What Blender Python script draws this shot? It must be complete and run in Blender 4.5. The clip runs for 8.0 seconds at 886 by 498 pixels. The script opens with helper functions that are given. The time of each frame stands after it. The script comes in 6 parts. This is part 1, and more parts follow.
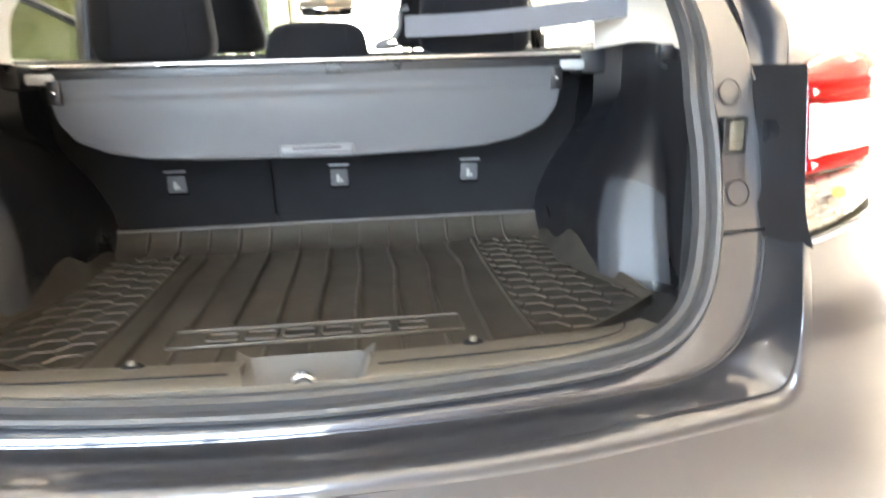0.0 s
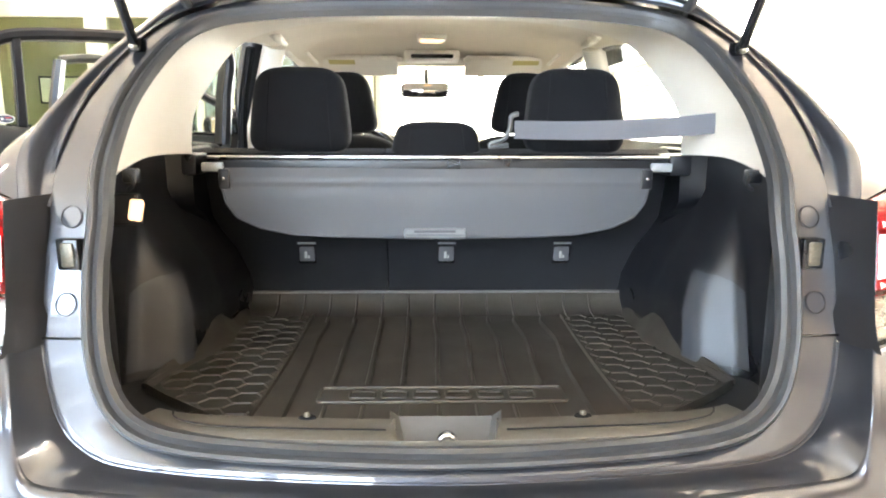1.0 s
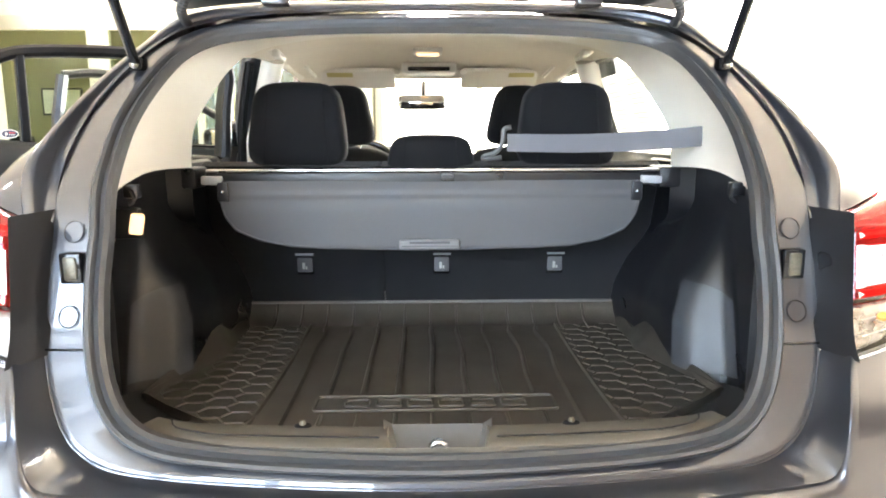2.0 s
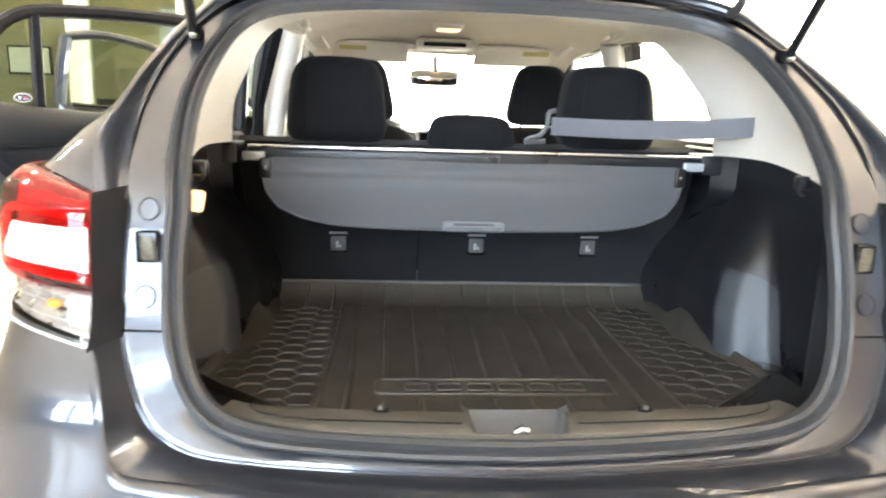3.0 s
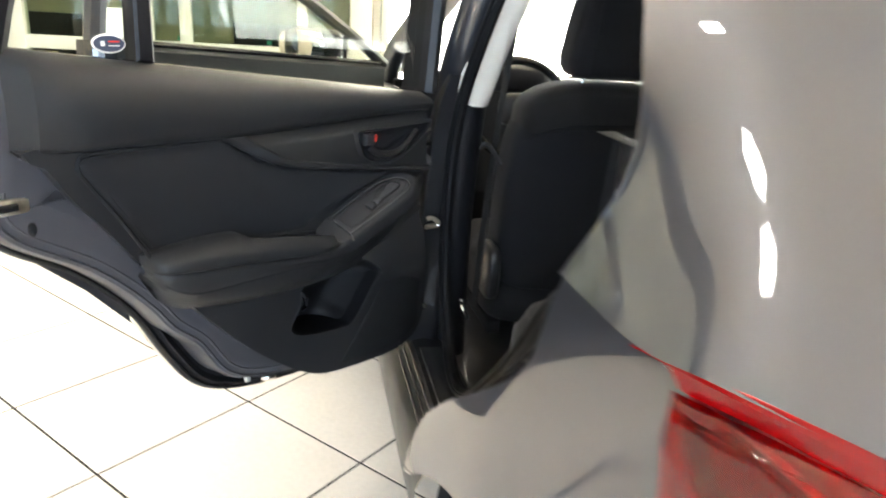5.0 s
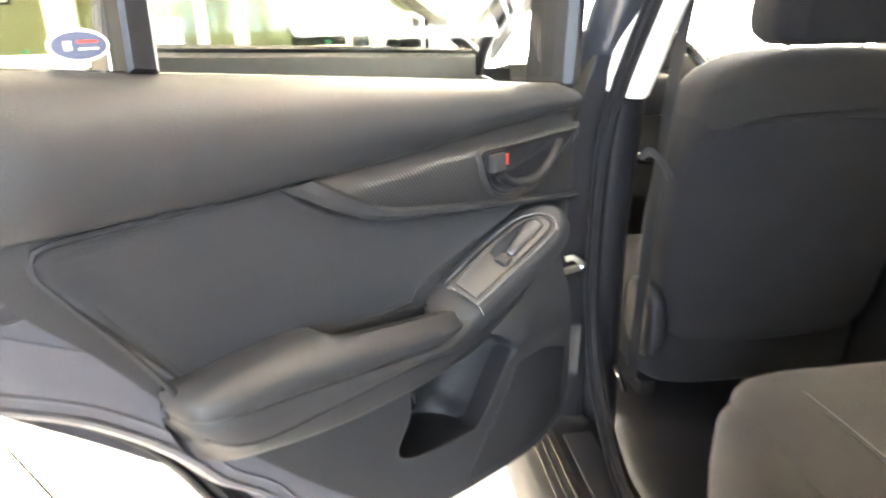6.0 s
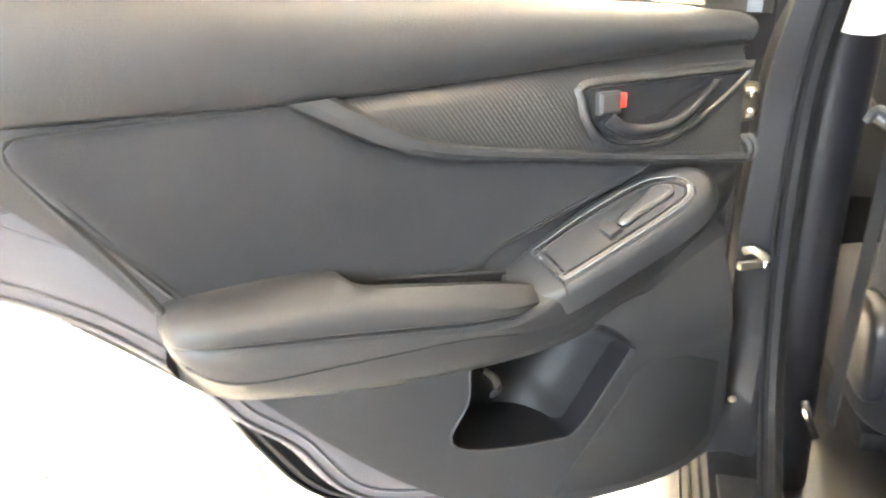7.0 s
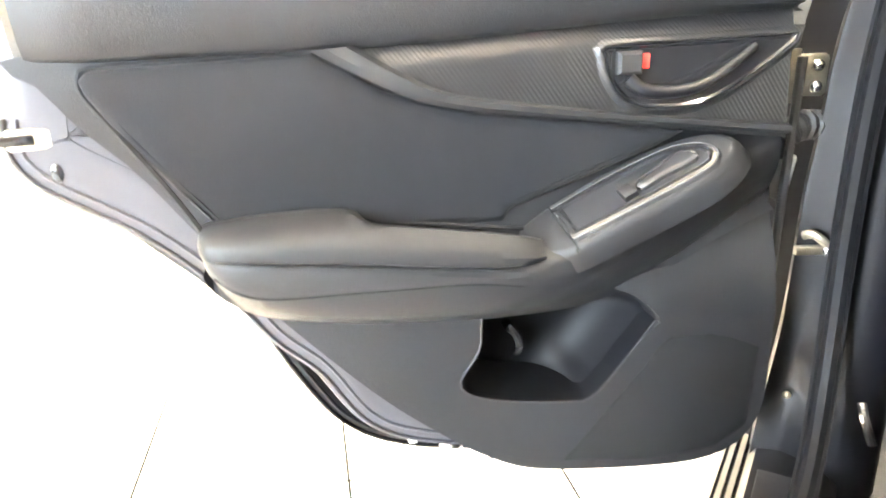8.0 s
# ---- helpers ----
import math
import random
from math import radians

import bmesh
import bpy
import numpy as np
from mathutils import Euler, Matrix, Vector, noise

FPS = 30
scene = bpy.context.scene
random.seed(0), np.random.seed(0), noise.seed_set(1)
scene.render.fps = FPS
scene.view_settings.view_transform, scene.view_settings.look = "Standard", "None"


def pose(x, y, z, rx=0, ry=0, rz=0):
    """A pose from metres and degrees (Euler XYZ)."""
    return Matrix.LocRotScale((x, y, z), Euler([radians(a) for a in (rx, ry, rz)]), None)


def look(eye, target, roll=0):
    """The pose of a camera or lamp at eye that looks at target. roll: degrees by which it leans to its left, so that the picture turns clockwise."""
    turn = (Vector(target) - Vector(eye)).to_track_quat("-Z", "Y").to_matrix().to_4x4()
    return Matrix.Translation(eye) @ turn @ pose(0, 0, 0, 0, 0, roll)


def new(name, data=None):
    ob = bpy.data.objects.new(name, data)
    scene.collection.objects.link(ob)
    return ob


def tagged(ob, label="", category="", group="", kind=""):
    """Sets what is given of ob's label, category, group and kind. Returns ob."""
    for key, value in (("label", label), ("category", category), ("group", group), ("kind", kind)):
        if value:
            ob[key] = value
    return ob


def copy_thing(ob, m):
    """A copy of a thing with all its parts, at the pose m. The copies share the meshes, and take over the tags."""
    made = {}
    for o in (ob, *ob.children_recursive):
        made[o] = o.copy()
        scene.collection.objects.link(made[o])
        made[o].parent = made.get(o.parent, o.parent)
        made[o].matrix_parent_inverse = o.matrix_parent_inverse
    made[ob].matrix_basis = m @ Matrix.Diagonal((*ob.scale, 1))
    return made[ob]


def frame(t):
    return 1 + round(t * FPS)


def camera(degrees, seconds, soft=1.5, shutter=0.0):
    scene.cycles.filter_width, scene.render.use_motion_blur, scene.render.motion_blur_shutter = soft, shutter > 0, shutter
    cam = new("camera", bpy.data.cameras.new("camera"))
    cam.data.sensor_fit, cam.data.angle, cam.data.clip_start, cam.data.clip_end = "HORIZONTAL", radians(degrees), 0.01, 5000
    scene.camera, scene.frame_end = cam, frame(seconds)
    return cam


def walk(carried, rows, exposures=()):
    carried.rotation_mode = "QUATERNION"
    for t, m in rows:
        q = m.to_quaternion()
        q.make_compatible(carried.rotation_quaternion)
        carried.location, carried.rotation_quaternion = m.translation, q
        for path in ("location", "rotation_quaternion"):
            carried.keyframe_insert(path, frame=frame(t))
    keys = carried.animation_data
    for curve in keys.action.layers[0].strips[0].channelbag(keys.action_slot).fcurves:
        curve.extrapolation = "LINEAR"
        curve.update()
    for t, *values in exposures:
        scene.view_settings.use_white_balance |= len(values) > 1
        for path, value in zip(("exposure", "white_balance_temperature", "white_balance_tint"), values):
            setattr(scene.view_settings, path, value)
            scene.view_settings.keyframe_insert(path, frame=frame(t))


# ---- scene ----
cam = camera(67.0, 8.0, soft=1.9, shutter=0.5)
PATH = [
    (0, (0.101, -0.674, 0.979), (0.31, 1.248, 0.467), -1.7),
    (0.5, (0.016, -0.794, 1.063), (0.102, 1.162, 0.653), -0.6),
    (0.6, (0.013, -0.797, 1.068), (0.054, 1.162, 0.671), -0.4),
    (1, (-0.034, -0.863, 1.091), (0.017, 1.104, 0.731), 0.2),
    (1.5, (-0.026, -0.897, 1.107), (0.019, 1.073, 0.764), -0.1),
    (1.7, (-0.012, -0.897, 1.102), (0.026, 1.075, 0.769), -0.2),
    (3, (-0.224, -0.875, 1.121), (-0.073, 1.076, 0.71), 1.9),
    (3.5, (-0.499, -0.671, 1.126), (-0.293, 1.257, 0.635), 3.6),
    (4, (-0.792, -0.366, 1.152), (-0.533, 1.545, 0.62), 5.3),
    (4.2, (-0.904, -0.274, 1.172), (-0.583, 1.627, 0.641), 5.8),
    (4.5, (-1.004, -0.07, 1.177), (-0.622, 1.808, 0.602), 4.2),
    (4.7, (-1.049, 0.065, 1.174), (-0.651, 1.928, 0.563), 4.0),
    (5.8, (-1.171, 0.65, 1.12), (-0.893, 2.523, 0.478), -0.8),
    (6, (-1.152, 0.741, 1.125), (-0.952, 2.62, 0.472), -1.7),
    (6.5, (-1.023, 0.858, 1.098), (-1.24, 2.725, 0.412), -2.7),
    (7, (-0.921, 0.887, 1.027), (-1.533, 2.679, 0.383), -2.9),
    (7.5, (-0.882, 0.877, 1.005), (-1.685, 2.597, 0.376), -3.6),
    (8, (-0.766, 0.895, 0.982), (-1.771, 2.504, 0.349), -2.3),
]
EXPO = [(0.0, 2.35, 6550, 10), (0.5, 2.25, 6550, 10), (1.0, 2.15, 6550, 10), (1.5, 2.0, 6550, 10), (3.0, 1.92, 6550, 10), (3.5, 1.8, 6500, 9), (4.0, 1.25, 6300, 9), (4.5, 1.1, 6250, 9), (4.7, 1.1, 6250, 9), (5.8, 3.25, 6750, 12), (6.0, 3.35, 6850, 12), (6.5, 3.6, 7000, 12), (7.0, 4.0, 7250, 11), (7.5, 3.97, 7150, 10), (8.0, 4.08, 6950, 11)]
walk(cam, [(t, look(eye, target, roll)) for t, eye, target, roll in PATH], EXPO)

# ---- world and light ----
world = bpy.data.worlds.new("world")
scene.world = world
world.use_nodes = True
wn = world.node_tree
sky = wn.nodes.new("ShaderNodeTexSky")
sky.sky_type, sky.sun_disc = 'NISHITA', False
sky.sun_elevation, sky.sun_rotation = radians(40), radians(200)
wn.links.new(sky.outputs[0], wn.nodes["Background"].inputs[0])
wn.nodes["Background"].inputs[1].default_value = 0.12


def area(name, loc, rot, sx, sy, power, color):
    la = bpy.data.lights.new(name, 'AREA')
    la.shape, la.size, la.size_y, la.energy, la.color = 'RECTANGLE', sx, sy, power, color
    ob = new(name, la)
    ob.matrix_world = pose(*loc, *rot)
    return ob


# daylight through the front glass and the right-hand glass
area("daylight_right", (8.8, 3.9, 1.8), (90, 0, 90), 9.0, 3.0, 300, (1.0, 0.98, 0.95))
area("daylight_front", (4.2, 10.7, 1.85), (90, 0, 180), 9.0, 3.2, 520, (1.0, 0.98, 0.95))


# ---- materials ----
def nodes_of(name):
    m = bpy.data.materials.new(name)
    m.use_nodes = True
    return m, m.node_tree, m.node_tree.nodes["Principled BSDF"]


def mat(name, color, rough=0.5, metal=0.0, var=0.12, scale=6.0, fine=180.0, bump=0.0, bscale=None, coat=0.0,
        spec=0.5, rvar=0.08, island=False, stretch=(1, 1, 1), sheen=0.0):
    """A surface with slow stains, fine grain and relief."""
    m, nt, b = nodes_of(name)
    L = nt.links.new
    tc = nt.nodes.new("ShaderNodeTexCoord")
    mp = nt.nodes.new("ShaderNodeMapping")
    mp.inputs["Scale"].default_value = stretch
    L(tc.outputs["Object"], mp.inputs[0])
    n1 = nt.nodes.new("ShaderNodeTexNoise")
    n1.inputs["Scale"].default_value, n1.inputs["Detail"].default_value = scale, 4
    n2 = nt.nodes.new("ShaderNodeTexNoise")
    n2.inputs["Scale"].default_value, n2.inputs["Detail"].default_value = fine, 2
    L(mp.outputs[0], n1.inputs[0]), L(mp.outputs[0], n2.inputs[0])
    add = nt.nodes.new("ShaderNodeMath")
    add.operation = 'ADD'
    L(n1.outputs[0], add.inputs[0]), L(n2.outputs[0], add.inputs[1])
    rmp = nt.nodes.new("ShaderNodeMapRange")
    rmp.inputs[1].default_value, rmp.inputs[2].default_value = 0.6, 1.4
    rmp.inputs[3].default_value, rmp.inputs[4].default_value = 1 - var, 1 + var
    L(add.outputs[0], rmp.inputs[0])
    mul = nt.nodes.new("ShaderNodeVectorMath")
    mul.operation = 'SCALE'
    mul.inputs[0].default_value = color
    L(rmp.outputs[0], mul.inputs["Scale"])
    L(mul.outputs[0], b.inputs["Base Color"])
    rr = nt.nodes.new("ShaderNodeMapRange")
    rr.inputs[1].default_value, rr.inputs[2].default_value = 0.3, 0.7
    rr.inputs[3].default_value, rr.inputs[4].default_value = max(rough - rvar, 0.02), min(rough + rvar, 1)
    L(n1.outputs[0], rr.inputs[0]), L(rr.outputs[0], b.inputs["Roughness"])
    b.inputs["Metallic"].default_value = metal
    b.inputs["Specular IOR Level"].default_value = spec
    b.inputs["Coat Weight"].default_value = coat
    b.inputs["Coat Roughness"].default_value = 0.04
    b.inputs["Sheen Weight"].default_value = sheen
    if bump:
        bp = nt.nodes.new("ShaderNodeBump")
        bp.inputs["Strength"].default_value, bp.inputs["Distance"].default_value = bump, 0.002
        n3 = nt.nodes.new("ShaderNodeTexNoise")
        n3.inputs["Scale"].default_value = bscale or fine
        L(mp.outputs[0], n3.inputs[0])
        L(n3.outputs[0], bp.inputs["Height"]), L(bp.outputs[0], b.inputs["Normal"])
    return m


def glass_mat(name, color=(1, 1, 1), rough=0.0, tint=1.0, f0=0.05):
    m, nt, b = nodes_of(name)
    nt.nodes.remove(b)
    tr = nt.nodes.new("ShaderNodeBsdfTransparent")
    tr.inputs[0].default_value = (*[c * tint for c in color], 1)
    gl = nt.nodes.new("ShaderNodeBsdfGlossy")
    gl.inputs["Roughness"].default_value = rough
    lw = nt.nodes.new("ShaderNodeLayerWeight")
    pw = nt.nodes.new("ShaderNodeMath")
    pw.operation = 'POWER'
    pw.inputs[1].default_value = 5
    nt.links.new(lw.outputs["Facing"], pw.inputs[0])
    fr = nt.nodes.new("ShaderNodeMapRange")
    fr.inputs[3].default_value = f0
    nt.links.new(pw.outputs[0], fr.inputs[0])
    mx = nt.nodes.new("ShaderNodeMixShader")
    nt.links.new(fr.outputs[0], mx.inputs[0])
    nt.links.new(tr.outputs[0], mx.inputs[1]), nt.links.new(gl.outputs[0], mx.inputs[2])
    nt.links.new(mx.outputs[0], nt.nodes["Material Output"].inputs[0])
    return m


def glow(name, color, strength):
    m, nt, b = nodes_of(name)
    b.inputs["Base Color"].default_value = (*color, 1)
    b.inputs["Emission Color"].default_value = (*color, 1)
    b.inputs["Emission Strength"].default_value = strength
    return m


def weave_mat(name, color, rough, scale, bump, lift=1.5, cross=1.0):
    """Woven cloth or a moulded twill pattern: two crossed wave textures."""
    m, nt, b = nodes_of(name)
    L = nt.links.new
    tc = nt.nodes.new("ShaderNodeTexCoord")
    w1 = nt.nodes.new("ShaderNodeTexWave")
    w1.wave_type, w1.bands_direction = 'BANDS', 'DIAGONAL'
    w1.inputs["Scale"].default_value, w1.inputs["Distortion"].default_value = scale, 0.4
    w2 = nt.nodes.new("ShaderNodeTexWave")
    w2.bands_direction = 'Z'
    w2.inputs["Scale"].default_value = scale * 0.6
    L(tc.outputs["Object"], w1.inputs[0]), L(tc.outputs["Object"], w2.inputs[0])
    mm = nt.nodes.new("ShaderNodeMath")
    mm.operation = 'MULTIPLY'
    cr = nt.nodes.new("ShaderNodeMapRange")
    cr.inputs[3].default_value = 1 - cross
    L(w2.outputs["Fac"], cr.inputs[0])
    L(w1.outputs["Fac"], mm.inputs[0]), L(cr.outputs[0], mm.inputs[1])
    rmp = nt.nodes.new("ShaderNodeMapRange")
    rmp.inputs[3].default_value, rmp.inputs[4].default_value = 0.8, lift
    L(mm.outputs[0], rmp.inputs[0])
    mul = nt.nodes.new("ShaderNodeVectorMath")
    mul.operation = 'SCALE'
    mul.inputs[0].default_value = color
    L(rmp.outputs[0], mul.inputs["Scale"]), L(mul.outputs[0], b.inputs["Base Color"])
    b.inputs["Roughness"].default_value = rough
    bp = nt.nodes.new("ShaderNodeBump")
    bp.inputs["Strength"].default_value, bp.inputs["Distance"].default_value = bump, 0.002
    L(mm.outputs[0], bp.inputs["Height"]), L(bp.outputs[0], b.inputs["Normal"])
    return m


def paint_mat(name, color):
    """Metallic car paint under clear coat, with flakes."""
    m, nt, b = nodes_of(name)
    L = nt.links.new
    tc = nt.nodes.new("ShaderNodeTexCoord")
    vo = nt.nodes.new("ShaderNodeTexVoronoi")
    vo.inputs["Scale"].default_value = 1400
    L(tc.outputs["Object"], vo.inputs[0])
    ns = nt.nodes.new("ShaderNodeTexNoise")
    ns.inputs["Scale"].default_value = 3
    L(tc.outputs["Object"], ns.inputs[0])
    add = nt.nodes.new("ShaderNodeMath")
    add.operation = 'ADD'
    L(vo.outputs["Color"], add.inputs[0]), L(ns.outputs[0], add.inputs[1])
    rmp = nt.nodes.new("ShaderNodeMapRange")
    rmp.inputs[1].default_value, rmp.inputs[2].default_value = 0.0, 2.0
    rmp.inputs[3].default_value, rmp.inputs[4].default_value = 0.93, 1.07
    L(add.outputs[0], rmp.inputs[0])
    mul = nt.nodes.new("ShaderNodeVectorMath")
    mul.operation = 'SCALE'
    mul.inputs[0].default_value = color
    L(rmp.outputs[0], mul.inputs["Scale"]), L(mul.outputs[0], b.inputs["Base Color"])
    b.inputs["Metallic"].default_value = 0.7
    b.inputs["Roughness"].default_value = 0.32
    b.inputs["Coat IOR"].default_value = 1.65
    b.inputs["Coat Weight"].default_value = 1.0
    b.inputs["Coat Roughness"].default_value = 0.008
    b.inputs["Specular Tint"].default_value = (0.3, 0.3, 0.34, 1)
    return m


PAINT = paint_mat("grey_metallic_paint", (0.056, 0.060, 0.072))
# two copies of the grey paint: jamb shade and flange light in their colour
PAINT_SHADED = mat("shaded_body_paint", (0.0125, 0.0123, 0.0142), 0.36, metal=0.2, var=0.15, scale=7, fine=900, rvar=0.06, coat=0.12, spec=0.35)
PAINT_LIT = mat("lit_body_paint", (0.050, 0.0485, 0.054), 0.42, var=0.12, scale=5, fine=900, rvar=0.05, spec=0.22)
MATTEB = mat("matt_black_plastic", (0.008, 0.008, 0.009), 0.75, var=0.2, fine=500, bump=0.15, spec=0.25)
RUBBER = mat("black_rubber", (0.035, 0.035, 0.037), 0.5, var=0.2, fine=300, bump=0.1)
RUBBERB = mat("black_door_rubber", (0.006, 0.006, 0.007), 0.6, var=0.2, fine=300, bump=0.1, spec=0.16)
SEAL = mat("grey_rubber_seal", (0.038, 0.0385, 0.041), 0.42, var=0.2, fine=300, bump=0.1)
TRIM = mat("black_grained_plastic", (0.011, 0.011, 0.013), 0.34, var=0.15, fine=500, bump=0.25, bscale=700)
TRIM_SOFT = mat("charcoal_soft_plastic", (0.0145, 0.0145, 0.0156), 0.50, var=0.12, fine=500, bump=0.25, bscale=650, spec=0.22)
CARPET = mat("black_felt_carpet", (0.0067, 0.0067, 0.0083), 0.95, var=0.35, fine=420, bump=0.5, bscale=600, sheen=0.05)
BEIGE = mat("light_grey_plastic", (0.74, 0.70, 0.63), 0.55, var=0.05, fine=400, bump=0.1)
HEADLINER = mat("beige_headliner_cloth", (0.70, 0.64, 0.55), 0.95, var=0.06, fine=600, bump=0.25)
SEAT = mat("charcoal_seat_cloth", (0.0072, 0.0072, 0.0085), 0.92, var=0.25, fine=700, bump=0.4, sheen=0.03, spec=0.2)
FLOORC = mat("charcoal_floor_carpet", (0.19, 0.16, 0.135), 0.95, var=0.3, fine=400, bump=0.5)
SEAT_YOKE = mat("grey_yoke_cloth", (0.0095, 0.0088, 0.0085), 0.92, var=0.2, fine=700, bump=0.4, sheen=0.06, spec=0.2)
SEAT_MID = mat("grey_seat_cloth", (0.0169, 0.0146, 0.0131), 0.92, var=0.2, fine=700, bump=0.4, sheen=0.12)
MATR = mat("black_rubber_mat", (0.044, 0.038, 0.0305), 0.38, var=0.3, scale=9, fine=260, bump=0.2, spec=0.5)
GRIPM = mat("light_grey_grip_plastic", (0.155, 0.158, 0.165), 0.45, var=0.08, fine=400, bump=0.1)
# lighter rubber that paints the highlight along the mat's rear rim
MATEDGE = mat("rim_highlight_rubber", (0.11, 0.105, 0.10), 0.5, var=0.3, scale=20, fine=200, bump=0.1, spec=0.4)
COVER = mat("grey_vinyl_cloth", (0.0608, 0.0627, 0.0692), 0.55, var=0.08, fine=500, bump=0.2)
CHROME = mat("bright_metal", (0.75, 0.75, 0.76), 0.18, metal=1.0, var=0.05)
ALU = mat("satin_aluminium", (0.75, 0.75, 0.76), 0.32, metal=1.0, var=0.05)
ZINC = mat("zinc_plated_steel", (0.50, 0.47, 0.40), 0.35, metal=1.0, var=0.2, scale=30)
SILVERP = mat("silver_plastic", (0.42, 0.43, 0.44), 0.4, metal=0.3, var=0.05)
GLOSSB = mat("gloss_black_plastic", (0.012, 0.012, 0.013), 0.14, var=0.05, rvar=0.03)
WHITEP = mat("white_plastic", (0.78, 0.76, 0.72), 0.5, var=0.04)
SATIN = mat("satin_charcoal_plastic", (0.019, 0.019, 0.0205), 0.26, var=0.1, fine=500, bump=0.1, rvar=0.04)
TRAYM = mat("grey_latch_plastic", (0.085, 0.085, 0.087), 0.42, var=0.1, fine=400, bump=0.15)
# black sill plastic; its tan base colour stands in for the room's reflection
SILLM = mat("tan_lit_sill_plastic", (0.076, 0.067, 0.054), 0.36, var=0.18, scale=12, fine=300, bump=0.15)
BELT = weave_mat("grey_belt_webbing", (0.13, 0.13, 0.145), 0.8, 260, 0.3, 1.2)
CARBON = weave_mat("twill_moulded_trim", (0.0115, 0.0115, 0.0122), 0.36, 84, 0.22, 1.2, 0.4)
PLASTB = mat("smooth_black_plastic", (0.0055, 0.0055, 0.007), 0.42, var=0.15, fine=500, bump=0.08, rvar=0.04, spec=0.22)
# blacker than the trim, for the shade down in the pocket
POCKM = mat("shaded_pocket_plastic", (0.0048, 0.0048, 0.0056), 0.5, var=0.15, fine=500, bump=0.08, spec=0.12)
# paler than the side trim: the window's highlight is in this base colour
WHEELP = mat("window_lit_wheelhouse_plastic", (0.052, 0.055, 0.062), 0.42, var=0.15, fine=500, bump=0.15, spec=0.4)
CLOTH = mat("dark_grey_door_cloth", (0.0080, 0.0080, 0.0092), 0.9, var=0.15, fine=800, bump=0.35, sheen=0.06, spec=0.2)
REDLENS = mat("red_lamp_lens", (0.205, 0.0015, 0.003), 0.06, var=0.08, spec=0.3, rvar=0.02)
REDDARK = mat("deep_red_lens", (0.16, 0.002, 0.003), 0.08, var=0.1, coat=1.0, rvar=0.02)
CLEARL = mat("clear_lamp_lens", (0.62, 0.62, 0.63), 0.1, var=0.04, coat=1.0, rvar=0.02)
REFLECT = mat("silvered_reflector", (0.58, 0.56, 0.56), 0.48, metal=0.6, var=0.06, scale=30)
TURNR = mat("grey_turn_reflector", (0.30, 0.29, 0.28), 0.3, metal=0.8, var=0.35, scale=35)
GUIDE = mat("milky_light_guide", (0.75, 0.72, 0.70), 0.35, var=0.05)
AMBER = mat("amber_bulb", (0.75, 0.30, 0.05), 0.3)
REDTAG = mat("red_lock_tab", (0.75, 0.03, 0.02), 0.4)
DARKBELT = weave_mat("dark_belt_webbing", (0.005, 0.005, 0.006), 0.7, 260, 0.3, 1.2)
BUFF = mat("dull_steel", (0.13, 0.12, 0.095), 0.45, metal=0.6, var=0.3, scale=40)
REDGLASS = glass_mat("red_lamp_glass", (0.80, 0.012, 0.02), f0=0.05)
CLEARG = glass_mat("clear_lamp_glass", (0.95, 0.95, 0.95), f0=0.05)
GLASS = glass_mat("window_glass", (0.93, 0.98, 0.94), tint=0.86)
MIRROR = mat("mirror_glass", (0.9, 0.9, 0.92), 0.02, metal=1.0, var=0.0, rvar=0.01)
PAPER = mat("white_paper", (0.8, 0.79, 0.74), 0.8, var=0.03)
INK = mat("grey_ink", (0.42, 0.40, 0.36), 0.8)


def thin_paper(name, color):
    """Paper that lets half of the light through."""
    m, nt, b = nodes_of(name)
    b.inputs["Base Color"].default_value = (*color, 1)
    b.inputs["Roughness"].default_value = 0.8
    tl = nt.nodes.new("ShaderNodeBsdfTranslucent")
    tl.inputs[0].default_value = (*color, 1)
    mx = nt.nodes.new("ShaderNodeMixShader")
    mx.inputs[0].default_value = 0.6
    nt.links.new(b.outputs[0], mx.inputs[1]), nt.links.new(tl.outputs[0], mx.inputs[2])
    nt.links.new(mx.outputs[0], nt.nodes["Material Output"].inputs[0])
    return m


THINP = thin_paper("thin_white_paper", (0.85, 0.85, 0.80))
TINTP = thin_paper("pale_yellow_print", (0.74, 0.74, 0.60))
CARLAMP = glow("warm_lamp_lens", (1.0, 0.62, 0.28), 0.62)


# ---- mesh helpers ----
def finish(me, angle=38):
    for p in me.polygons:
        p.use_smooth = True
    me.set_sharp_from_angle(angle=radians(angle))


def part(name, bm, material, parent=None, label="", angle=38, recalc=True):
    me = bpy.data.meshes.new(name)
    if recalc:
        bmesh.ops.recalc_face_normals(bm, faces=bm.faces)
    bm.to_mesh(me)
    bm.free()
    finish(me, angle)
    me.materials.append(material)
    ob = new(name, me)
    if parent is not None:
        ob.parent = parent
        ob.matrix_parent_inverse = parent.matrix_world.inverted()
    return tagged(ob, label)


def from_grid(rows, close_u=False, close_v=False, bm=None):
    """A skin over rows of points (all rows equally long)."""
    bm = bm or bmesh.new()
    vs = [[bm.verts.new(p) for p in r] for r in rows]
    nr, nc = len(vs), len(vs[0])
    for i in range(nr if close_v else nr - 1):
        for j in range(nc if close_u else nc - 1):
            q = [vs[i][j], vs[i][(j + 1) % nc], vs[(i + 1) % nr][(j + 1) % nc], vs[(i + 1) % nr][j]]
            try:
                bm.faces.new(q)
            except ValueError:
                pass
    return bm


